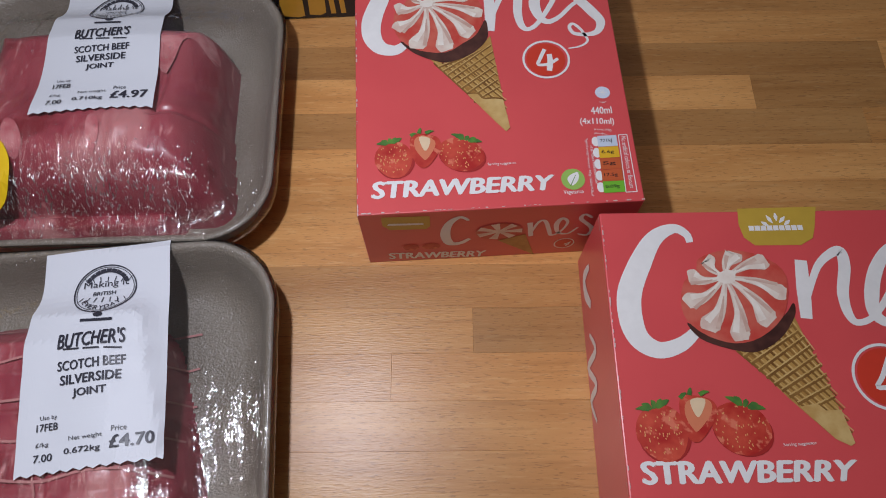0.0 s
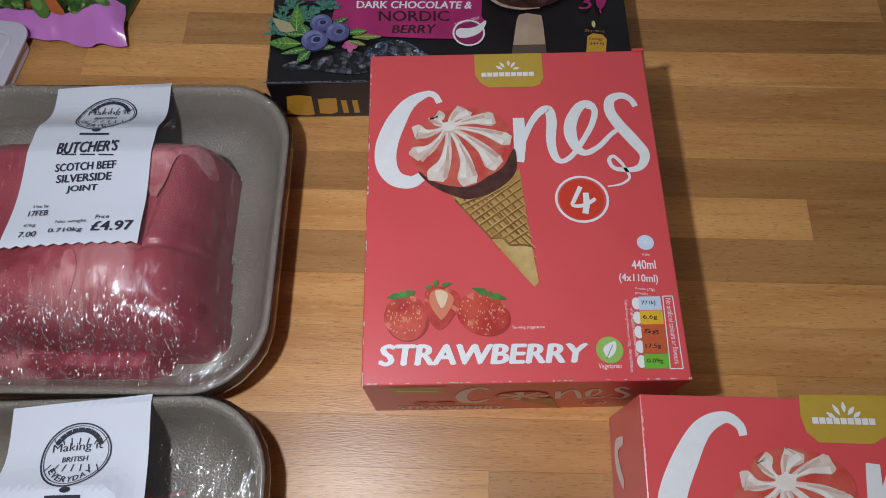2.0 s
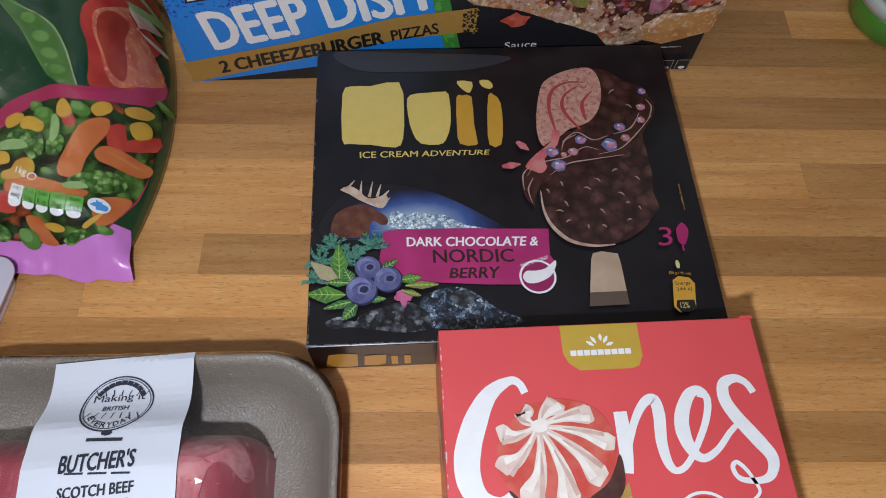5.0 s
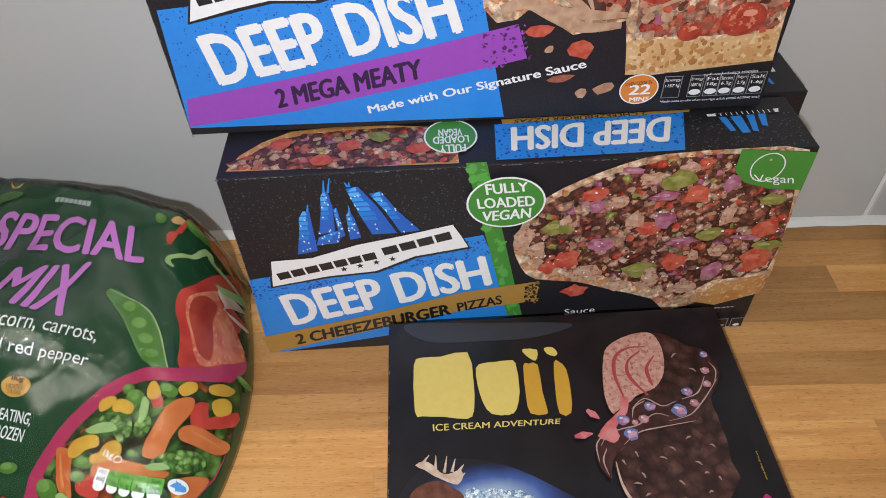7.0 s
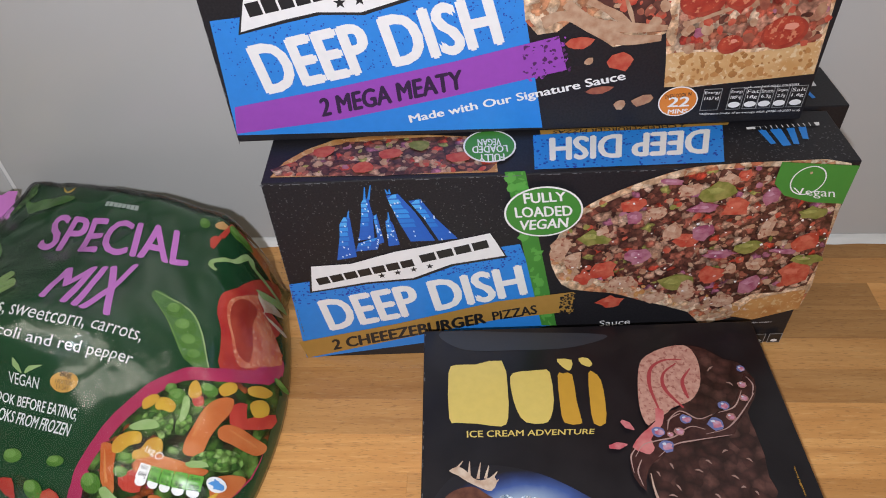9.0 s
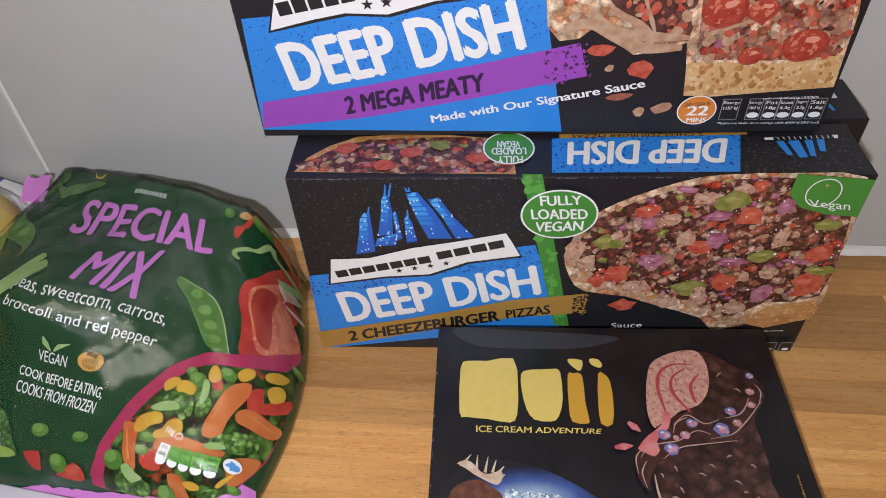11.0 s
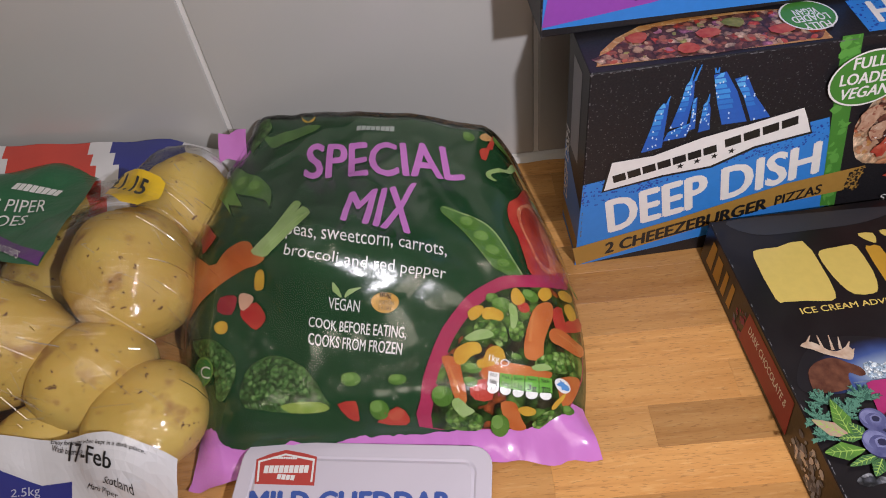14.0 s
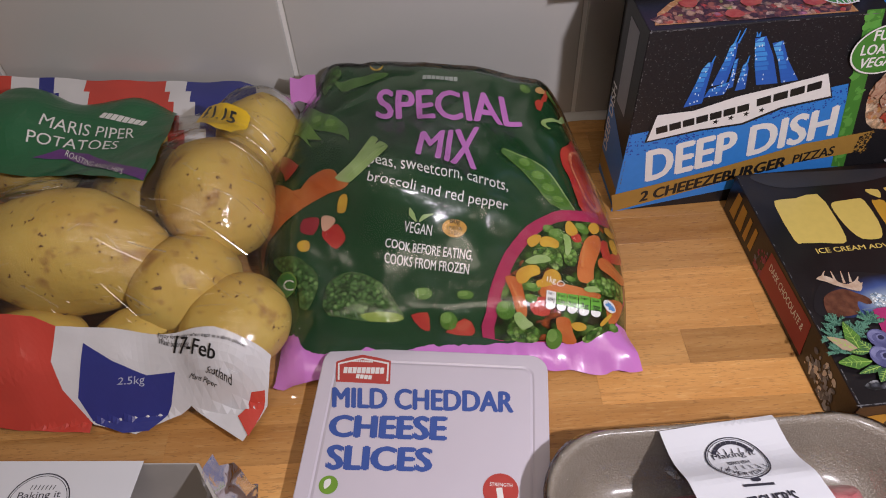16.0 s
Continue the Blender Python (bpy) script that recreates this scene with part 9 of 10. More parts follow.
v.poly("corn_kernel", [(0.9108, 0.0548), (0.9315, 0.0799), (0.9416, 0.0911), (0.9362, 0.0735), (0.9196, 0.0520)], CORN, 18, 3)
v.poly("corn_kernel", [(0.7289, 0.2979), (0.7475, 0.3153), (0.7653, 0.3118), (0.7578, 0.2862), (0.7354, 0.2693)], CORN, 18, 3)
v_pea((0.8073, 0.3167), 6.0, 17)
v_pea((0.8698, 0.3501), 5.1, 17)
v_pea((0.7284, 0.1325), 6.0, 17)
v_pea((0.7201, 0.0986), 5.1, 17)
v_pea((0.6510, 0.0739), 7.4, 17)
v_pea((0.7855, 0.0277), 7.0, 17)
v_pea((0.9507, 0.0551), 4.2, 17)
v_pea((0.9850, 0.4998), 3.7, 17)
v_pea((0.7875, 0.3408), 4.2, 17)
v_pea((0.8297, 0.1641), 3.7, 17)
SPRIG = lumps((((0.10, 0.22, 0.04), 3), ((0.19, 0.33, 0.08), 3), ((0.05, 0.13, 0.025), 2), ((0.28, 0.42, 0.14), 1)), 330, 0.3, 0.35, 0.003, 0.7)
v.poly("broccoli", [(0.7422, 0.2577), (0.7655, 0.2714), (0.7915, 0.2706), (0.8093, 0.2515), (0.8126, 0.2082), (0.7941, 0.1901), (0.7797, 0.2067), (0.7603, 0.2269), (0.7398, 0.2309)], SPRIG, 20, 2)
v.poly("broccoli_stalk", [(0.7147, 0.2146), (0.7401, 0.2344), (0.7693, 0.2399), (0.7810, 0.2240), (0.7536, 0.2090), (0.7271, 0.2052)], STALK, 22, 2)
v.poly("broccoli", [(0.8172, 0.2521), (0.8318, 0.2730), (0.8495, 0.2663), (0.8512, 0.2356), (0.8429, 0.2079), (0.8258, 0.2082), (0.8179, 0.2264)], SPRIG, 20, 2)
v.poly("broccoli_stalk", [(0.8231, 0.3204), (0.8379, 0.3129), (0.8401, 0.2781), (0.8328, 0.2530), (0.8224, 0.2525)], STALK, 22, 2)
v.poly("broccoli", [(0.8694, 0.1530), (0.8837, 0.1727), (0.9119, 0.1983), (0.9404, 0.2100), (0.9576, 0.2031), (0.9597, 0.1730), (0.9314, 0.1420), (0.9032, 0.1354), (0.8755, 0.1342)], SPRIG, 20, 2)
v.poly("broccoli_stalk", [(0.8607, 0.1380), (0.8898, 0.1547), (0.9075, 0.1441), (0.8753, 0.1273)], STALK, 22, 2)
v.poly("broccoli", [(0.6502, 0.0412), (0.6641, 0.0534), (0.6845, 0.0572), (0.7256, 0.0477), (0.7459, 0.0389), (0.7369, 0.0233), (0.7001, 0.0228), (0.6644, 0.0266)], SPRIG, 20, 2)
v.poly("broccoli_stalk", [(0.6717, 0.0651), (0.6893, 0.0701), (0.7098, 0.0566), (0.7258, 0.0494), (0.6961, 0.0417), (0.6765, 0.0522)], STALK, 22, 2)
v.poly("broccoli", [(0.8657, 0.0273), (0.8968, 0.0454), (0.9169, 0.0494), (0.9121, 0.0349), (0.8838, 0.0201)], SPRIG, 20, 2)
v.text("weight_text", "1kg", ((0.7659, 0.1494), (0.7896, 0.1422), (0.7923, 0.1626), (0.7688, 0.1690)), V_WHITE, 24, 0.01)
v.ring("estimate_ring", (0.8033, 0.1463), 0.010, 0.008, 0.0022, V_WHITE, 24, 16)
v.poly("nutrition_cell", [(0.7582, 0.0902), (0.7865, 0.0874), (0.7901, 0.1216), (0.7634, 0.1258)], V_WHITE, 24, 0)
v.disc("nutrition_tab", (0.7721, 0.0848), 0.0135, 0.0085, V_WHITE, 23, 14)
v.text("nutrition_text", "66kJ", ((0.7626, 0.0896), (0.7819, 0.0879), (0.7836, 0.1018), (0.7648, 0.1039)), BLACK, 26, 0.01)
v.text("nutrition_text", "ENERGY", ((0.7658, 0.1113), (0.7843, 0.1092), (0.7854, 0.1183), (0.7670, 0.1209)), BLACK, 26, 0.0)
v.poly("nutrition_cell", [(0.7883, 0.0871), (0.8166, 0.0835), (0.8186, 0.1160), (0.7918, 0.1213)], ink(0.14, 0.40, 0.06, 0.3), 24, 0)
v.disc("nutrition_tab", (0.8022, 0.0817), 0.0135, 0.0085, V_WHITE, 23, 14)
v.text("nutrition_text", "0.6g", ((0.7928, 0.0866), (0.8120, 0.0842), (0.8128, 0.0969), (0.7941, 0.1003)), BLACK, 26, 0.01)
v.text("nutrition_text", "Fat", ((0.7947, 0.1072), (0.8133, 0.1035), (0.8140, 0.1127), (0.7956, 0.1163)), BLACK, 26, 0.0)
v.poly("nutrition_cell", [(0.8184, 0.0832), (0.8468, 0.0789), (0.8472, 0.1109), (0.8203, 0.1157)], ink(0.14, 0.40, 0.06, 0.3), 24, 0)
v.disc("nutrition_tab", (0.8325, 0.0775), 0.0135, 0.0085, V_WHITE, 23, 14)
v.text("nutrition_text", "0.1g", ((0.8229, 0.0825), (0.8422, 0.0795), (0.8425, 0.0914), (0.8235, 0.0948)), BLACK, 26, 0.01)
v.text("nutrition_text", "Saturates", ((0.8238, 0.1016), (0.8426, 0.0981), (0.8428, 0.1072), (0.8243, 0.1108)), BLACK, 26, 0.0)
v.poly("nutrition_cell", [(0.8486, 0.0786), (0.8775, 0.0766), (0.8763, 0.1098), (0.8490, 0.1106)], ink(0.14, 0.40, 0.06, 0.3), 24, 0)
v.disc("nutrition_tab", (0.8630, 0.0739), 0.0135, 0.0085, V_WHITE, 23, 14)
v.text("nutrition_text", "3g", ((0.8533, 0.0780), (0.8729, 0.0768), (0.8723, 0.0887), (0.8532, 0.0900)), BLACK, 26, 0.01)
v.text("nutrition_text", "Sugars", ((0.8531, 0.0964), (0.8720, 0.0952), (0.8719, 0.1050), (0.8532, 0.1057)), BLACK, 26, 0.0)
v.poly("nutrition_cell", [(0.8793, 0.0768), (0.9086, 0.0792), (0.9059, 0.1139), (0.8780, 0.1100)], ink(0.14, 0.40, 0.06, 0.3), 24, 0)
v.disc("nutrition_tab", (0.8940, 0.0740), 0.0135, 0.0085, V_WHITE, 23, 14)
v.text("nutrition_text", "trace", ((0.8839, 0.0768), (0.9039, 0.0784), (0.9026, 0.0913), (0.8832, 0.0890)), BLACK, 26, 0.01)
v.text("nutrition_text", "Salt", ((0.8829, 0.0959), (0.9022, 0.0983), (0.9015, 0.1082), (0.8825, 0.1057)), BLACK, 26, 0.0)
v_disc("frozen_disc", (0.9312, 0.1059), 5.4, V_WHITE, 24)
v_disc("frozen_star", (0.9312, 0.1059), 3.0, ink(0.1, 0.3, 0.6, 0.3), 25, wobble=1.2)

# ---- the printed lid of the cheese pack
CH_BLUE, CH_RED = ink(0.045, 0.10, 0.36, 0.3), ink(0.48, 0.06, 0.05, 0.3)
ch = Print(cheese, flat(0, 0, 0.0123, (1, 0, 0), (0, 1, 0)))
ch.poly("brand_badge", [(-0.0536, 0.0691), (-0.0558, 0.0819), (-0.0492, 0.0850), (-0.0415, 0.0874), (-0.0321, 0.0859), (-0.0247, 0.0841), (-0.0232, 0.0691)], CH_RED, 1, 0, "red badge with plain pale bars")
ch.poly("badge_line", [(-0.0528, 0.0702), (-0.0546, 0.0811), (-0.0412, 0.0854), (-0.0255, 0.0829), (-0.0245, 0.0709), (-0.0255, 0.0708), (-0.0264, 0.0818), (-0.0410, 0.0844), (-0.0535, 0.0803), (-0.0518, 0.0704)], V_WHITE, 2)
letter_bars(ch, (-0.0505, 0.0747), (-0.0273, 0.0755), 0.0040, 9, V_WHITE, 2)
letter_bars(ch, (-0.0430, 0.0719), (-0.0337, 0.0714), 0.0026, 4, V_WHITE, 2)
letter_bars(ch, (-0.0467, 0.0824), (-0.0346, 0.0824), 0.0012, 10, V_WHITE, 2)
ch.text("product_text", "MILD CHEDDAR", ((-0.0530, 0.0530), (0.0450, 0.0552), (0.0448, 0.0683), (-0.0551, 0.0658)), CH_BLUE, 1, 0.034, "bold blue lettering")
ch.text("product_text", "CHEESE", ((-0.0521, 0.0359), (0.0105, 0.0372), (0.0102, 0.0514), (-0.0533, 0.0489)), CH_BLUE, 1, 0.04)
ch.text("product_text", "SLICES", ((-0.0502, 0.0180), (0.0043, 0.0200), (0.0041, 0.0331), (-0.0515, 0.0319)), CH_BLUE, 1, 0.04)
ch.disc("vegetarian_disc", (-0.0469, 0.0104), 0.0048, 0.0048, ink(0.16, 0.33, 0.04, 0.3), 1, label="round green leaf mark")
ch.poly("vegetarian_leaf", [(-0.0485, 0.0081), (-0.0492, 0.0121), (-0.0464, 0.0135), (-0.0459, 0.0106)], V_WHITE, 2, 3)
ch.disc("strength_disc", (0.0390, 0.0126), 0.0088, 0.0088, CH_RED, 1, label="round red strength mark")
ch.text("strength_text", "STRENGTH", ((0.0335, 0.0147), (0.0447, 0.0146), 0.0018), V_WHITE, 2, 0.01)
ch.text("strength_text", "1", ((0.0376, 0.0083), (0.0406, 0.0088), 0.0055), V_WHITE, 2, 0.02)
ch.poly("cheese_window", [(-0.046, -0.084), (0.046, -0.084), (0.046, -0.004), (0.038, 0.000), (-0.038, 0.000), (-0.046, -0.004)], ink(0.66, 0.56, 0.36, 0.25), 0.2, 0, "pale cheese showing through the lid")
# ---------------------------------------------------------------- bag of potatoes
skin = mat("potato_skin", (0.60, 0.435, 0.110), 0.55, scale=26, second=(0.52, 0.34, 0.070), amount=0.9, bump=0.5, bump_scale=170, sss=0.05,
           patches=(((0.50, 0.33, 0.085), 13, 0.50, 0.72, (1, 1, 1)), ((0.36, 0.20, 0.06), 70, 0.58, 0.70, (1, 1, 1)), ((0.15, 0.075, 0.028), 210, 0.655, 0.69, (1, 1, 1))))
pot = thing("potato_bag", "clear plastic bag of pale potatoes with red white blue ends", "potato bag")
SPUDS = [(-0.256, -0.004, 0.050, 0.036, 0.042, 0.036, 20), (-0.338, -0.040, 0.050, 0.060, 0.036, 0.038, -8), (-0.272, -0.060, 0.034, 0.034, 0.027, 0.030, 40),
         (-0.243, -0.086, 0.026, 0.030, 0.034, 0.024, -30), (-0.300, -0.088, 0.020, 0.028, 0.022, 0.020, 10), (-0.395, 0.062, 0.045, 0.034, 0.044, 0.034, 30),
         (-0.360, -0.088, 0.022, 0.034, 0.026, 0.022, 0), (-0.236, 0.054, 0.040, 0.029, 0.036, 0.036, 10), (-0.312, 0.026, 0.030, 0.036, 0.034, 0.030, 50),
         (-0.425, -0.020, 0.032, 0.034, 0.050, 0.032, 10), (-0.330, 0.075, 0.030, 0.036, 0.030, 0.030, 0), (-0.420, -0.085, 0.025, 0.030, 0.030, 0.025, 20)]
for k, (x, y, z, a, b, c, rz) in enumerate(SPUDS):
    bm = bmesh.new()
    bmesh.ops.create_icosphere(bm, subdivisions=4, radius=1.0)
    R = Matrix.Rotation(radians(rz), 3, "Z")
    rr = random.Random(k)
    eyes = [Vector((rr.gauss(0, 1), rr.gauss(0, 1), abs(rr.gauss(0, 1)))).normalized() for _ in range(34)]
    for v in bm.verts:
        d = v.co.normalized()
        s = 1 + 0.07 * noise.noise(d * 1.6 + Vector((k * 3.1, 0, 0))) + 0.02 * noise.noise(d * 5 + Vector((k, 2, 0)))
        s -= sum(0.035 * math.exp(-((d - e).length / 0.09) ** 2) for e in eyes[:4])
        v.co = R @ Vector((d.x * a * s, d.y * b * s, d.z * c * s)) + Vector((x, y, z))
        v.co.z = max(v.co.z, 0.001)
    part("potato", bm, skin, pot, "", True)


def spud_top(x, y):
    h = 0.006
    for px, py, pz, a, b, c, rz in SPUDS:
        q = ((x - px) / (a + 0.005)) ** 2 + ((y - py) / (b + 0.005)) ** 2
        if q < 1:
            h = max(h, pz + (c + 0.0055) * math.sqrt(1 - q))
    return h


BX0, BX1, BY0, BY1 = -0.50, -0.206, -0.130, 0.118
M = 70
Z = np.array([[spud_top(BX0 + (BX1 - BX0) * i / M, BY0 + (BY1 - BY0) * j / M) for j in range(M + 1)] for i in range(M + 1)])
base = Z.copy()
for _ in range(160):
    Zs = Z.copy()
    Zs[1:-1, 1:-1] = (Z[:-2, 1:-1] + Z[2:, 1:-1] + Z[1:-1, :-2] + Z[1:-1, 2:]) / 4
    Z = np.maximum(Zs, base)
for _ in range(2):
    Z[1:-1, 1:-1] = np.maximum((Z[:-2, 1:-1] + Z[2:, 1:-1] + Z[1:-1, :-2] + Z[1:-1, 2:]) / 4, base[1:-1, 1:-1])


def bag_z(x, y):
    fi, fj = min(max((x - BX0) / (BX1 - BX0) * M, 0), M - 1e-6), min(max((y - BY0) / (BY1 - BY0) * M, 0), M - 1e-6)
    i, j = int(fi), int(fj)
    a, b = fi - i, fj - j
    return Z[i, j] * (1 - a) * (1 - b) + Z[i + 1, j] * a * (1 - b) + Z[i, j + 1] * (1 - a) * b + Z[i + 1, j + 1] * a * b + 0.0012 * noise.noise((x * 70, y * 70, 1))


def bag_fn(a, b, h):
    return Vector((a, b, bag_z(a, b) + h))


bag_film = film_mat("clear_bag_film", gloss=0.012, haze=0.012, bump=1.0, bump_scale=34, rough=0.07, stretch=(0.6, 2.6, 1), depth=0.003)
bm = bmesh.new()
grid = {}
for i in range(M + 1):
    for j in range(M + 1):
        x, y = BX0 + (BX1 - BX0) * i / M, BY0 + (BY1 - BY0) * j / M
        grid[i, j] = bm.verts.new((x, y, bag_z(x, y)))
for i in range(M):
    for j in range(M):
        bm.faces.new((grid[i, j], grid[i + 1, j], grid[i + 1, j + 1], grid[i, j + 1]))
f = part("clear_film", bm, bag_film, pot, "clear crinkled plastic film", True)
f.visible_shadow = False
# thin glossy strips added over the film, tilted at random to supply its streaks of shine
rr = random.Random(8)
bm = bmesh.new()
for _ in range(700):
    x, y = rr.uniform(-0.47, -0.212), rr.uniform(-0.10, 0.085)
    L, wd = rr.choice((0.002, 0.004, 0.010, 0.022)) * rr.uniform(0.6, 1.2), rr.uniform(0.00015, 0.0006)
    a = rr.gauss(-0.35, 0.35)
    dx, dy, ox, oy = math.cos(a) * L / 2, math.sin(a) * L / 2, -math.sin(a) * wd / 2, math.cos(a) * wd / 2
    t1 = rr.gauss(0, 0.5) * wd
    n = max(1, int(L / 0.003))
    prev = None
    for i in range(n + 1):
        s = 2 * i / n - 1
        px, py = x + s * dx, y + s * dy
        pair = [bm.verts.new((px + q * ox, py + q * oy, bag_z(px, py) + 0.0004 + q * t1)) for q in (-1, 1)]
        if prev:
            bm.faces.new((prev[0], pair[0], pair[1], prev[1]))
        prev = pair
f = part("film_crease", bm, film_mat("bag_glint", gloss=0.22, haze=0.04, bump=0.0, rough=0.2), pot, "fine glossy strips added as shining creases in the film")
f.visible_shadow = False
tagged(f, kind="stuff")
RED_F, WHITE_F, BLUE_F = (mat(n, c, 0.25, scale=40, bump=0.3, bump_scale=60, coat=0.4) for n, c in (("red_film", (0.60, 0.07, 0.05)), ("white_film", (0.68, 0.68, 0.70)), ("blue_film", (0.035, 0.045, 0.24))))

# ---- prints on the potato bag
q = Print(pot, bag_fn, step=0.0045, base=0.0010, layer=0.0004)
q.poly("green_label", [(-0.4110, 0.0220), (-0.3880, 0.0210), (-0.3490, 0.0250), (-0.3170, 0.0040), (-0.2860, -0.0240), (-0.2820, -0.0090), (-0.2860, 0.0350), (-0.3080, 0.1600), (-0.3110, 0.0900), (-0.3780, 0.1730), (-0.3690, 0.0710), (-0.3780, 0.0410), (-0.4140, 0.0380)], ink(0.02, 0.13, 0.055, 0.3), 1, 0, "dark green printed panel")
q.poly("purple_band", [(-0.3690, 0.0240), (-0.3540, 0.0320), (-0.3350, 0.0250), (-0.3040, -0.0020), (-0.2850, -0.0150), (-0.2860, -0.0240), (-0.3130, -0.0050), (-0.3480, 0.0220)], ink(0.13, 0.04, 0.20, 0.3), 2)
q.text("variety_text", "MARIS PIPER", ((-0.3700, 0.0500), (-0.3110, 0.0400), (-0.3130, 0.0520), (-0.3700, 0.0610)), V_WHITE, 2, 0.0)
q.text("variety_text", "POTATOES", ((-0.3750, 0.0360), (-0.3190, 0.0290), (-0.3200, 0.0390), (-0.3750, 0.0450)), V_WHITE, 2, 0.0)
q.text("use_text", "ROASTING AND CHIPS", ((-0.3500, 0.0250), (-0.3000, -0.0160), (-0.3010, -0.0090), (-0.3500, 0.0310)), V_WHITE, 3)
letter_bars(q, (-0.3390, 0.0650), (-0.3090, 0.0560), 0.006, 8, V_WHITE, 2)
q.poly("price_sticker", [(-0.2666, 0.0375), (-0.2635, 0.0577), (-0.2350, 0.0386), (-0.2322, 0.0346), (-0.2337, 0.0213), (-0.2387, 0.0075), (-0.2474, 0.0094), (-0.2647, 0.0290)], ink(0.80, 0.52, 0.02, 0.35), 7, 0, "yellow price sticker")
q.text("price_text", "£1.15", ((-0.2590, 0.0250), (-0.2385, 0.0145), (-0.2390, 0.0330), (-0.2620, 0.0490)), BLACK, 15, 0.02)
q.poly("white_end", [(-0.3310, -0.0950), (-0.3020, -0.0970), (-0.2780, -0.1020), (-0.2580, -0.1040), (-0.2450, -0.1060), (-0.2310, -0.1110), (-0.2190, -0.1140), (-0.2220, -0.1230), (-0.2290, -0.1370), (-0.2370, -0.1500), (-0.2660, -0.1280), (-0.2790, -0.1320), (-0.2960, -0.1390), (-0.3200, -0.1310), (-0.3330, -0.1180), (-0.3360, -0.1080)], WHITE_F, 1, 0, "white printed end of the bag")
q.poly("blue_flash", [(-0.3180, -0.1020), (-0.3040, -0.1100), (-0.2870, -0.1160), (-0.2710, -0.1170), (-0.2770, -0.1270), (-0.2890, -0.1380), (-0.3030, -0.1380), (-0.3200, -0.1300), (-0.3260, -0.1210)], BLUE_F, 2, 0)
q.poly("red_flash", [(-0.3590, -0.0890), (-0.3420, -0.0910), (-0.3310, -0.0950), (-0.3360, -0.1080), (-0.3330, -0.1180), (-0.3210, -0.1300), (-0.3210, -0.1360), (-0.3740, -0.1280), (-0.3950, -0.1270), (-0.3850, -0.0880)], RED_F, 1, 0)
q.poly("red_flash", [(-0.2320, -0.1270), (-0.2250, -0.1260), (-0.2290, -0.1370), (-0.2340, -0.1480), (-0.2410, -0.1350)], RED_F, 3, 0)
q.text("date_text", "17-Feb", ((-0.2700, -0.1110), (-0.2460, -0.1200), (-0.2440, -0.1150), (-0.2670, -0.1050)), BLACK, 4, 0.01)
q.text("weight_text", "2.5kg", ((-0.3040, -0.1190), (-0.2890, -0.1200), (-0.2880, -0.1160), (-0.3020, -0.1160)), ink(0.45, 0.48, 0.6, 0.3), 4)
q.text("origin_text", "Scotland", ((-0.2530, -0.1220), (-0.2410, -0.1260), (-0.2390, -0.1240), (-0.2500, -0.1210)), BLACK, 4)
q.text("origin_text", "Maris Piper", ((-0.2640, -0.1210), (-0.2500, -0.1260), (-0.2480, -0.1250), (-0.2610, -0.1200)), BLACK, 4)
q.text("advice_text", "Enjoy for longer when kept in a dark place.", ((-0.2780, -0.1040), (-0.2300, -0.1160), (-0.2290, -0.1140), (-0.2770, -0.1020)), BLACK, 4)
q.text("advice_text", "Wash before use", ((-0.2780, -0.1060), (-0.2600, -0.1120), (-0.2590, -0.1100), (-0.2770, -0.1040)), BLACK, 4)
# the folded back end in flag colours, standing up against the wall
bm = bmesh.new()
NB = 220
rows = []
for i in range(NB + 1):
    u = i / NB
    x = -0.50 + 0.292 * u
    wy = 0.088 - 0.0454 * (x - 0.37)
    row = []
    for j in range(6):
        t = j / 5
        y = 0.058 + (wy - 0.064) * t
        z = 0.040 + 0.040 * t - 0.030 * t * t * u + 0.003 * noise.noise((u * 9, t * 3, 6)) - 0.012 * max(0, u - 0.85) / 0.15
        row.append(bm.verts.new((x, y, z)))
    rows.append(row)
for i in range(NB):
    for j in range(5):
        f = bm.faces.new((rows[i][j], rows[i + 1][j], rows[i + 1][j + 1], rows[i][j + 1]))
        d = i / NB + 0.014 * j
        f.material_index = 0 if d < 0.36 else 1 if d < 0.42 else 2 if d < 0.46 else 1 if d < 0.53 else 0 if d < 0.72 else 1 if d < 0.77 else 2 if d < 0.93 else 1
part("bag_end", bm, [RED_F, WHITE_F, BLUE_F], pot, "flat back end printed red, white and blue", True)

# ---- bakery tray beside the cheese
card = mat("grey_card", (0.46, 0.44, 0.42), 0.7, scale=50, bump=0.05, bump_scale=300)
pastry = mat("baked_pastry", (0.40, 0.19, 0.06), 0.5, scale=60, second=(0.24, 0.09, 0.03), amount=0.8, bump=0.5, bump_scale=200)
BK = Matrix.Translation((-0.247, -0.176, 0)) @ Matrix.Rotation(radians(-6.0), 4, "Z")
bake = thing("bakery_box", "open grey card bakery box with a white paper label", "bakery box", BK)
bm = bmesh.new()
outer = [(-0.16, -0.15), (-0.010, -0.15), (0.012, -0.13), (0.012, -0.016), (0.0, 0.0), (-0.16, 0.0)]
lo = [bm.verts.new((x, y, 0.001)) for x, y in outer]
hi = [bm.verts.new((x, y, 0.040)) for x, y in outer]
hin = [bm.verts.new((x * 0.985 - 0.0012, y * 0.985 - 0.0006, 0.040)) for x, y in outer]
lin = [bm.verts.new((x * 0.95 - 0.004, y * 0.95 - 0.003, 0.004)) for x, y in outer]
k = len(outer)
for a, b in ((lo, hi), (hi, hin), (hin, lin)):
    for i in range(k):
        bm.faces.new((a[i], a[(i + 1) % k], b[(i + 1) % k], b[i]))
bm.faces.new(lin)
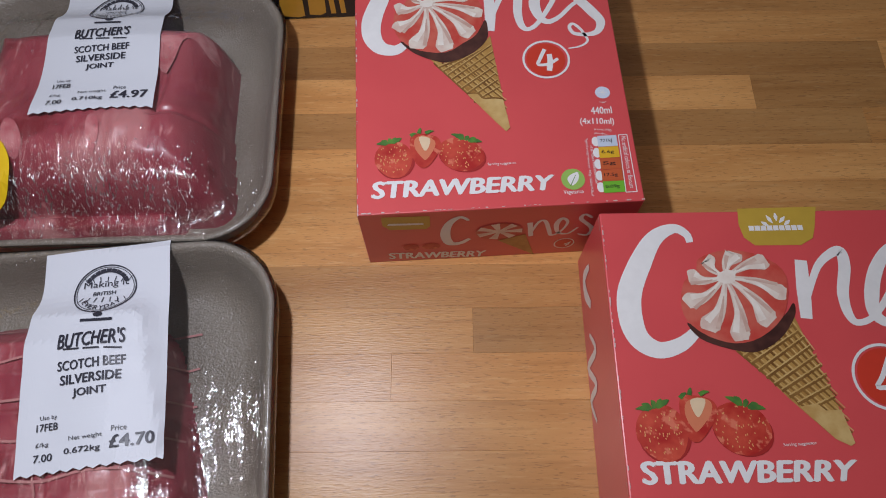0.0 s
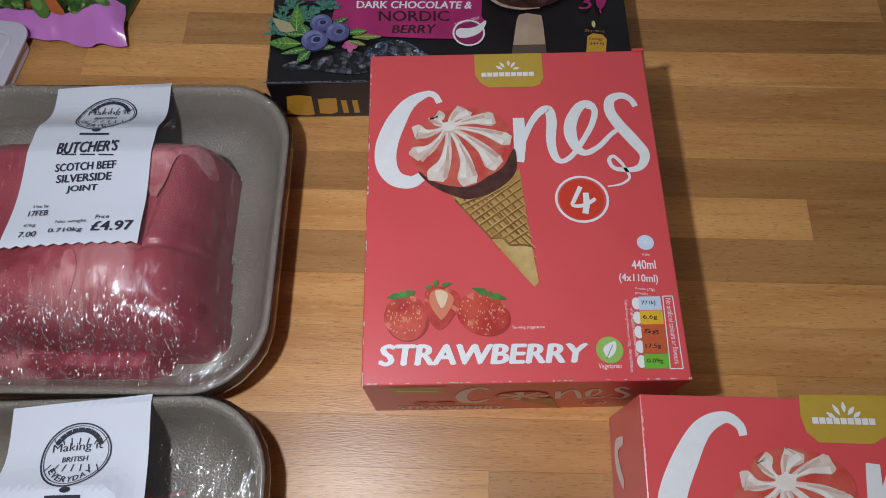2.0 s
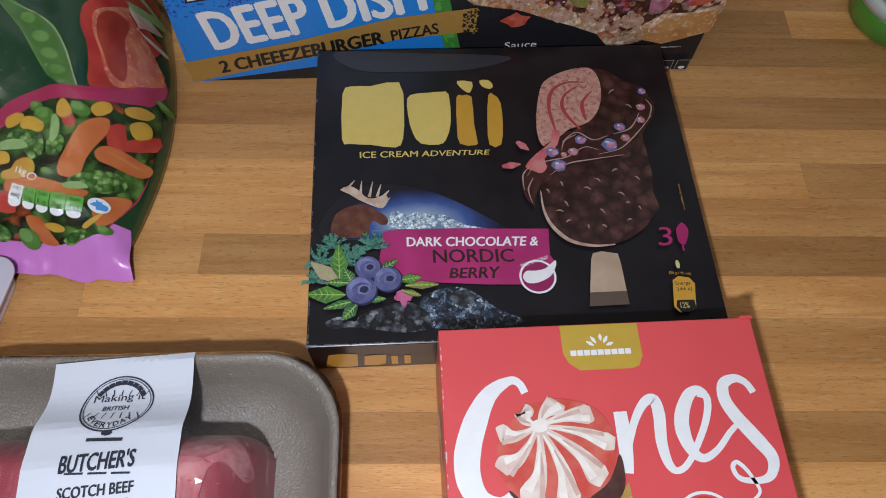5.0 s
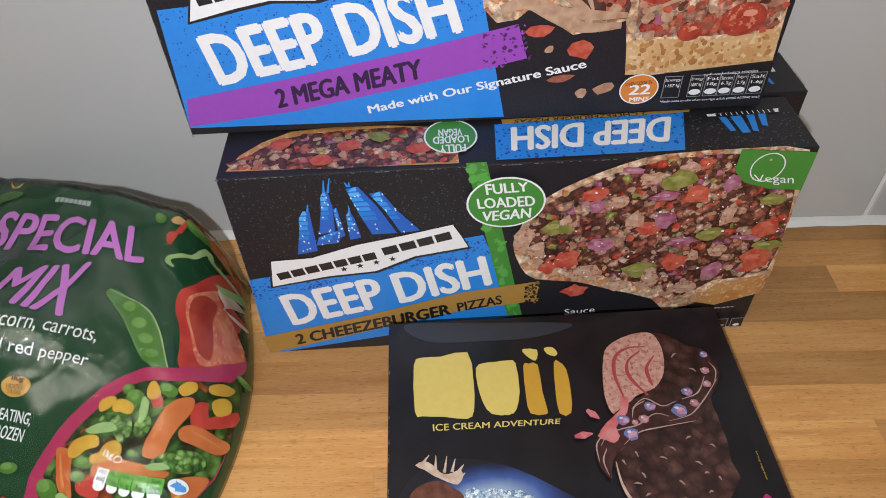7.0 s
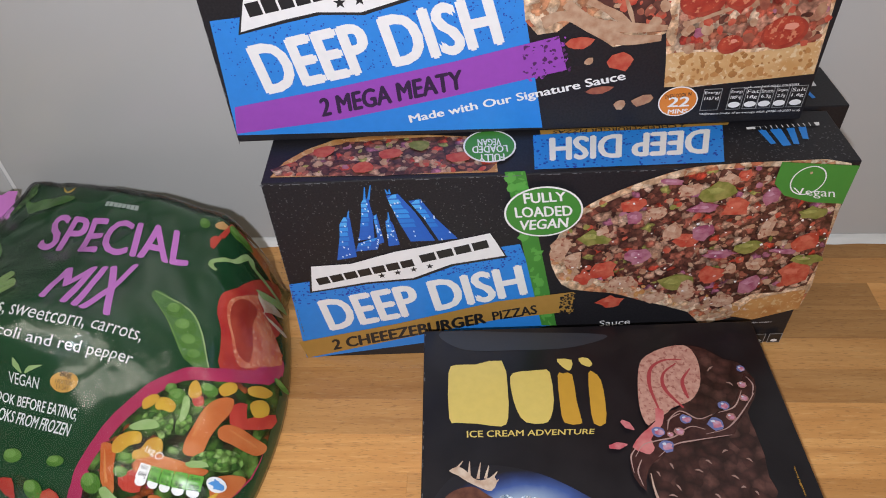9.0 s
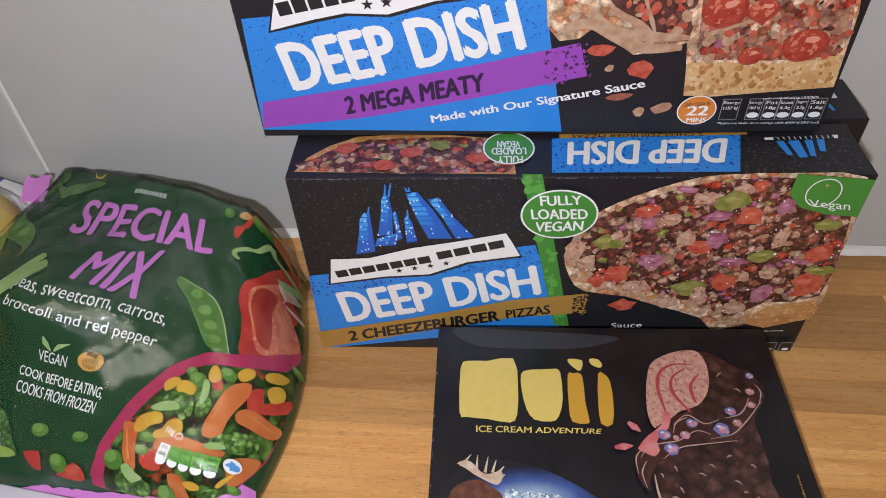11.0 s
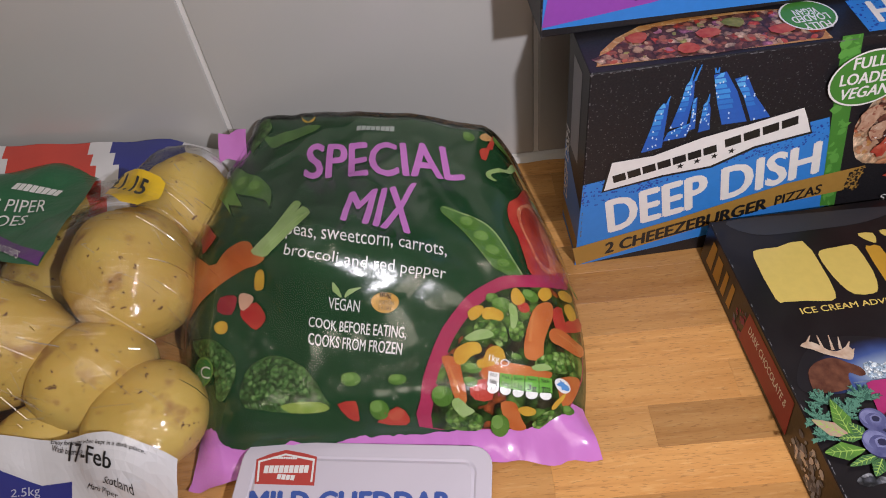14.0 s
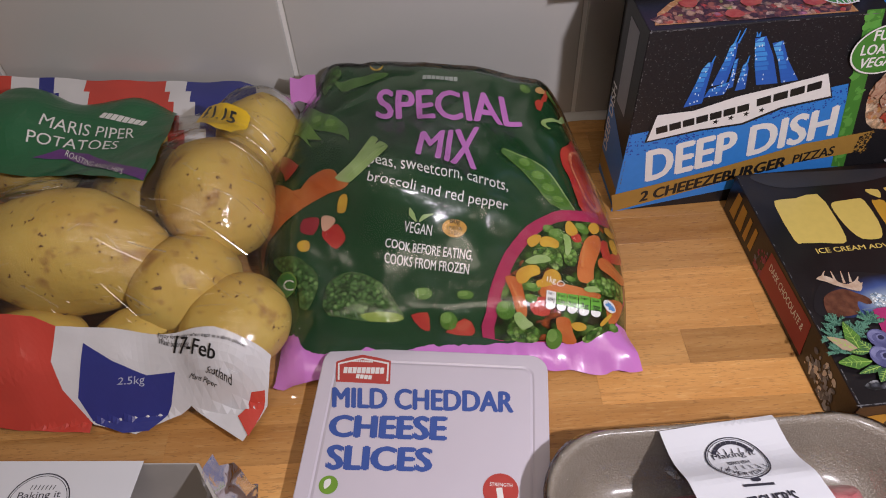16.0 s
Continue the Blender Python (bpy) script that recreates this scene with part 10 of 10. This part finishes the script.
bm.faces.new(lo[::-1])
part("card_tray", bm, card, bake)
bm = bmesh.new()
bmesh.ops.create_uvsphere(bm, u_segments=24, v_segments=12, radius=1)
for vt in bm.verts:
    w = 1 + 0.12 * noise.noise(vt.co * 2.5)
    vt.co = Vector((-0.075 + vt.co.x * 0.060 * w, -0.07 + vt.co.y * 0.055 * w, 0.022 + vt.co.z * 0.016 * w))
part("pastry", bm, pastry, bake, "golden brown baked pastry", True)
bl = Print(bake, lambda a, b, h: Vector((a, b, 0.0412 + h)), base=0.0002)
bl.poly("paper_label", [(-0.118, -0.14), (-0.034, -0.14), (-0.026, 0.0005), (-0.108, 0.0005)], paper_label, 0, 0, "white paper bakery label")
bl.ring("stamp_ring", (-0.070, -0.020), 0.0150, 0.0145, 0.0006, LABEL_INK, 1)
bl.ring("stamp_ring", (-0.070, -0.020), 0.0138, 0.0133, 0.0003, LABEL_INK, 1)
bl.text("stamp_text", "Baking it", ((-0.080, -0.019), (-0.060, -0.018), 0.0042), LABEL_INK, 1)
bl.text("stamp_text", "FRESH IN STORE", ((-0.0815, -0.0235), (-0.0585, -0.0225), 0.0022), LABEL_INK, 1, 0.01)
bl.text("stamp_text", "EVERYDAY", ((-0.077, -0.0325), (-0.063, -0.032), 0.0020), LABEL_INK, 1, 0.01)
for i in range(7):
    for s, y in ((1, -0.0135), (-1, -0.0265)):
        x = -0.0755 + i * 0.0018
        bl.stroke("stamp_ray", [(x, y), (x + 0.0006, y + s * 0.0022)], [0.0004, 0.0004], LABEL_INK, 1, 2)
for i in range(18):
    x = -0.082 + i * 0.0014
    bl.poly("barcode_bar", [(x, -0.054), (x + (0.0004 if i % 3 else 0.0008), -0.054), (x + (0.0004 if i % 3 else 0.0008), -0.037), (x, -0.037)], LABEL_INK, 1)
# its torn wrapping film
bm = bmesh.new()
rows = []
for i in range(22):
    u = i / 21
    row = []
    for j in range(6):
        t = j / 5
        row.append(bm.verts.new((0.006 + 0.014 * t + 0.004 * noise.noise((u * 7, t * 4, 1)), -0.10 + 0.104 * u + 0.006 * noise.noise((u * 6, t * 3, 4)), max(0.041 - 0.034 * t + 0.007 * noise.noise((u * 9, t * 5, 2)), 0.001))))
    rows.append(row)
for a, b in zip(rows, rows[1:]):
    for j in range(5):
        bm.faces.new((a[j], a[j + 1], b[j + 1], b[j]))
fw = part("film_wrap", bm, film_mat("torn_film", gloss=0.05, haze=0.10, bump=0.9, bump_scale=40, rough=0.1), bake, "crumpled clear film", True)
fw.visible_shadow = False

# ---- the small pot with a green lid, by the wall
LID = mat("green_plastic", (0.09, 0.30, 0.035), 0.3, scale=40, coat=0.3)
LID_W = mat("pot_white_plastic", (0.55, 0.60, 0.55), 0.3, scale=40, coat=0.3)
tub = thing("lidded_pot", "small round pot with bright green sides and pale lid", "pot", Matrix.Translation((0.437, 0.038, 0)))


def turned(profile, n=40):
    bm = bmesh.new()
    rings = [[bm.verts.new((r * math.cos(2 * math.pi * i / n), r * math.sin(2 * math.pi * i / n), z)) for i in range(n)] for r, z in profile]
    for a, b in zip(rings, rings[1:]):
        for i in range(n):
            bm.faces.new((a[i], a[(i + 1) % n], b[(i + 1) % n], b[i]))
    bm.faces.new(rings[0][::-1])
    bm.faces.new(rings[-1])
    return bm


part("pot_body", turned([(0.027, 0.0), (0.0295, 0.002), (0.031, 0.014), (0.031, 0.018)]), LID, tub, "bright green side", True)
part("pot_lid", turned([(0.0312, 0.0182), (0.0326, 0.0185), (0.0328, 0.024), (0.032, 0.0262), (0.029, 0.0265), (0.028, 0.0252), (0.010, 0.0252)]), LID_W, tub, "pale plastic lid with a raised rim", True)
tp = Print(tub, lambda a, b, h: Vector((a, b, 0.0253 + h)))
tp.disc("lid_print", (0, 0), 0.0255, 0.0255, LID, 1, 40)
letter_bars(tp, (-0.018, -0.004), (0.018, -0.004), 0.008, 6, V_WHITE, 2)
# ---------------------------------------------------------------- pieces of the worktop and the wall
rs = random.Random(11)
STAVE = {}


def stave_mesh(L, W, tone):
    key = (L, W, tone)
    if key not in STAVE:
        bm = box_bm(-L / 2 + 0.00002, L / 2 - 0.00002, -W / 2 + 0.00002, W / 2 - 0.00002, -0.0022, 0.0, 0.00006, 1)
        STAVE[key] = mesh_of("stave", bm, BEECH[tone])
    return STAVE[key]


W = 0.0234
# rows whose butt joint shows: where it lies, and the tone of the stave before and after it
JOINTS = {20: (-0.165, "m", "d"), 21: (-0.2055, "m", "l"), 22: (-0.43, "m", "m"), 14: (0.0, "l", "d"), 7: (-0.019, "l", "m"), 8: (-0.296, "l", "m"),
          15: (-0.36, "l", "d"), 16: (-0.40, "m", "l"), 13: (-0.42, "m", "d"), 10: (-0.40, "m", "l"), 9: (-0.345, "m", "d"), 19: (-0.36, "m", "m"),
          4: (-0.10, "d", "m"), 5: (-0.12, "d", "d"), 6: (-0.09, "m", "l"), 12: (-0.06, "m", "l"), 11: (-0.14, "m", "m"), 17: (-0.10, "l", "m"), 18: (-0.33, "m", "l")}
for row in range(27):
    cut, before, after = JOINTS.get(row, (rs.uniform(-0.4, 0.0), rs.choice("dmml"), rs.choice("mmld")))
    for way, tone in ((-1, before), (1, after)):
        x = cut
        while abs(x) < 1.3:
            L = rs.choice((0.30, 0.36, 0.42, 0.50))
            ob = new("stave", stave_mesh(L, W, tone))
            ob.parent = worktop
            ob.location = (x + way * L / 2, -0.0067 - W * row, 0.0)
            x += way * L
            tone = rs.choice("dmml")
me = mesh_of("tile", box_bm(-0.1025, 0.1025, 0.0, 0.008, -0.1485, 0.1485, 0.0012, 2), tile_glaze)
for i in range(-6, 7):
    for j in range(5):
        ob = new("tile", me)
        ob.parent = wall_n
        ob.location = (TILE_X + 0.208 * i, 0.0, 0.1535 + 0.3015 * j)
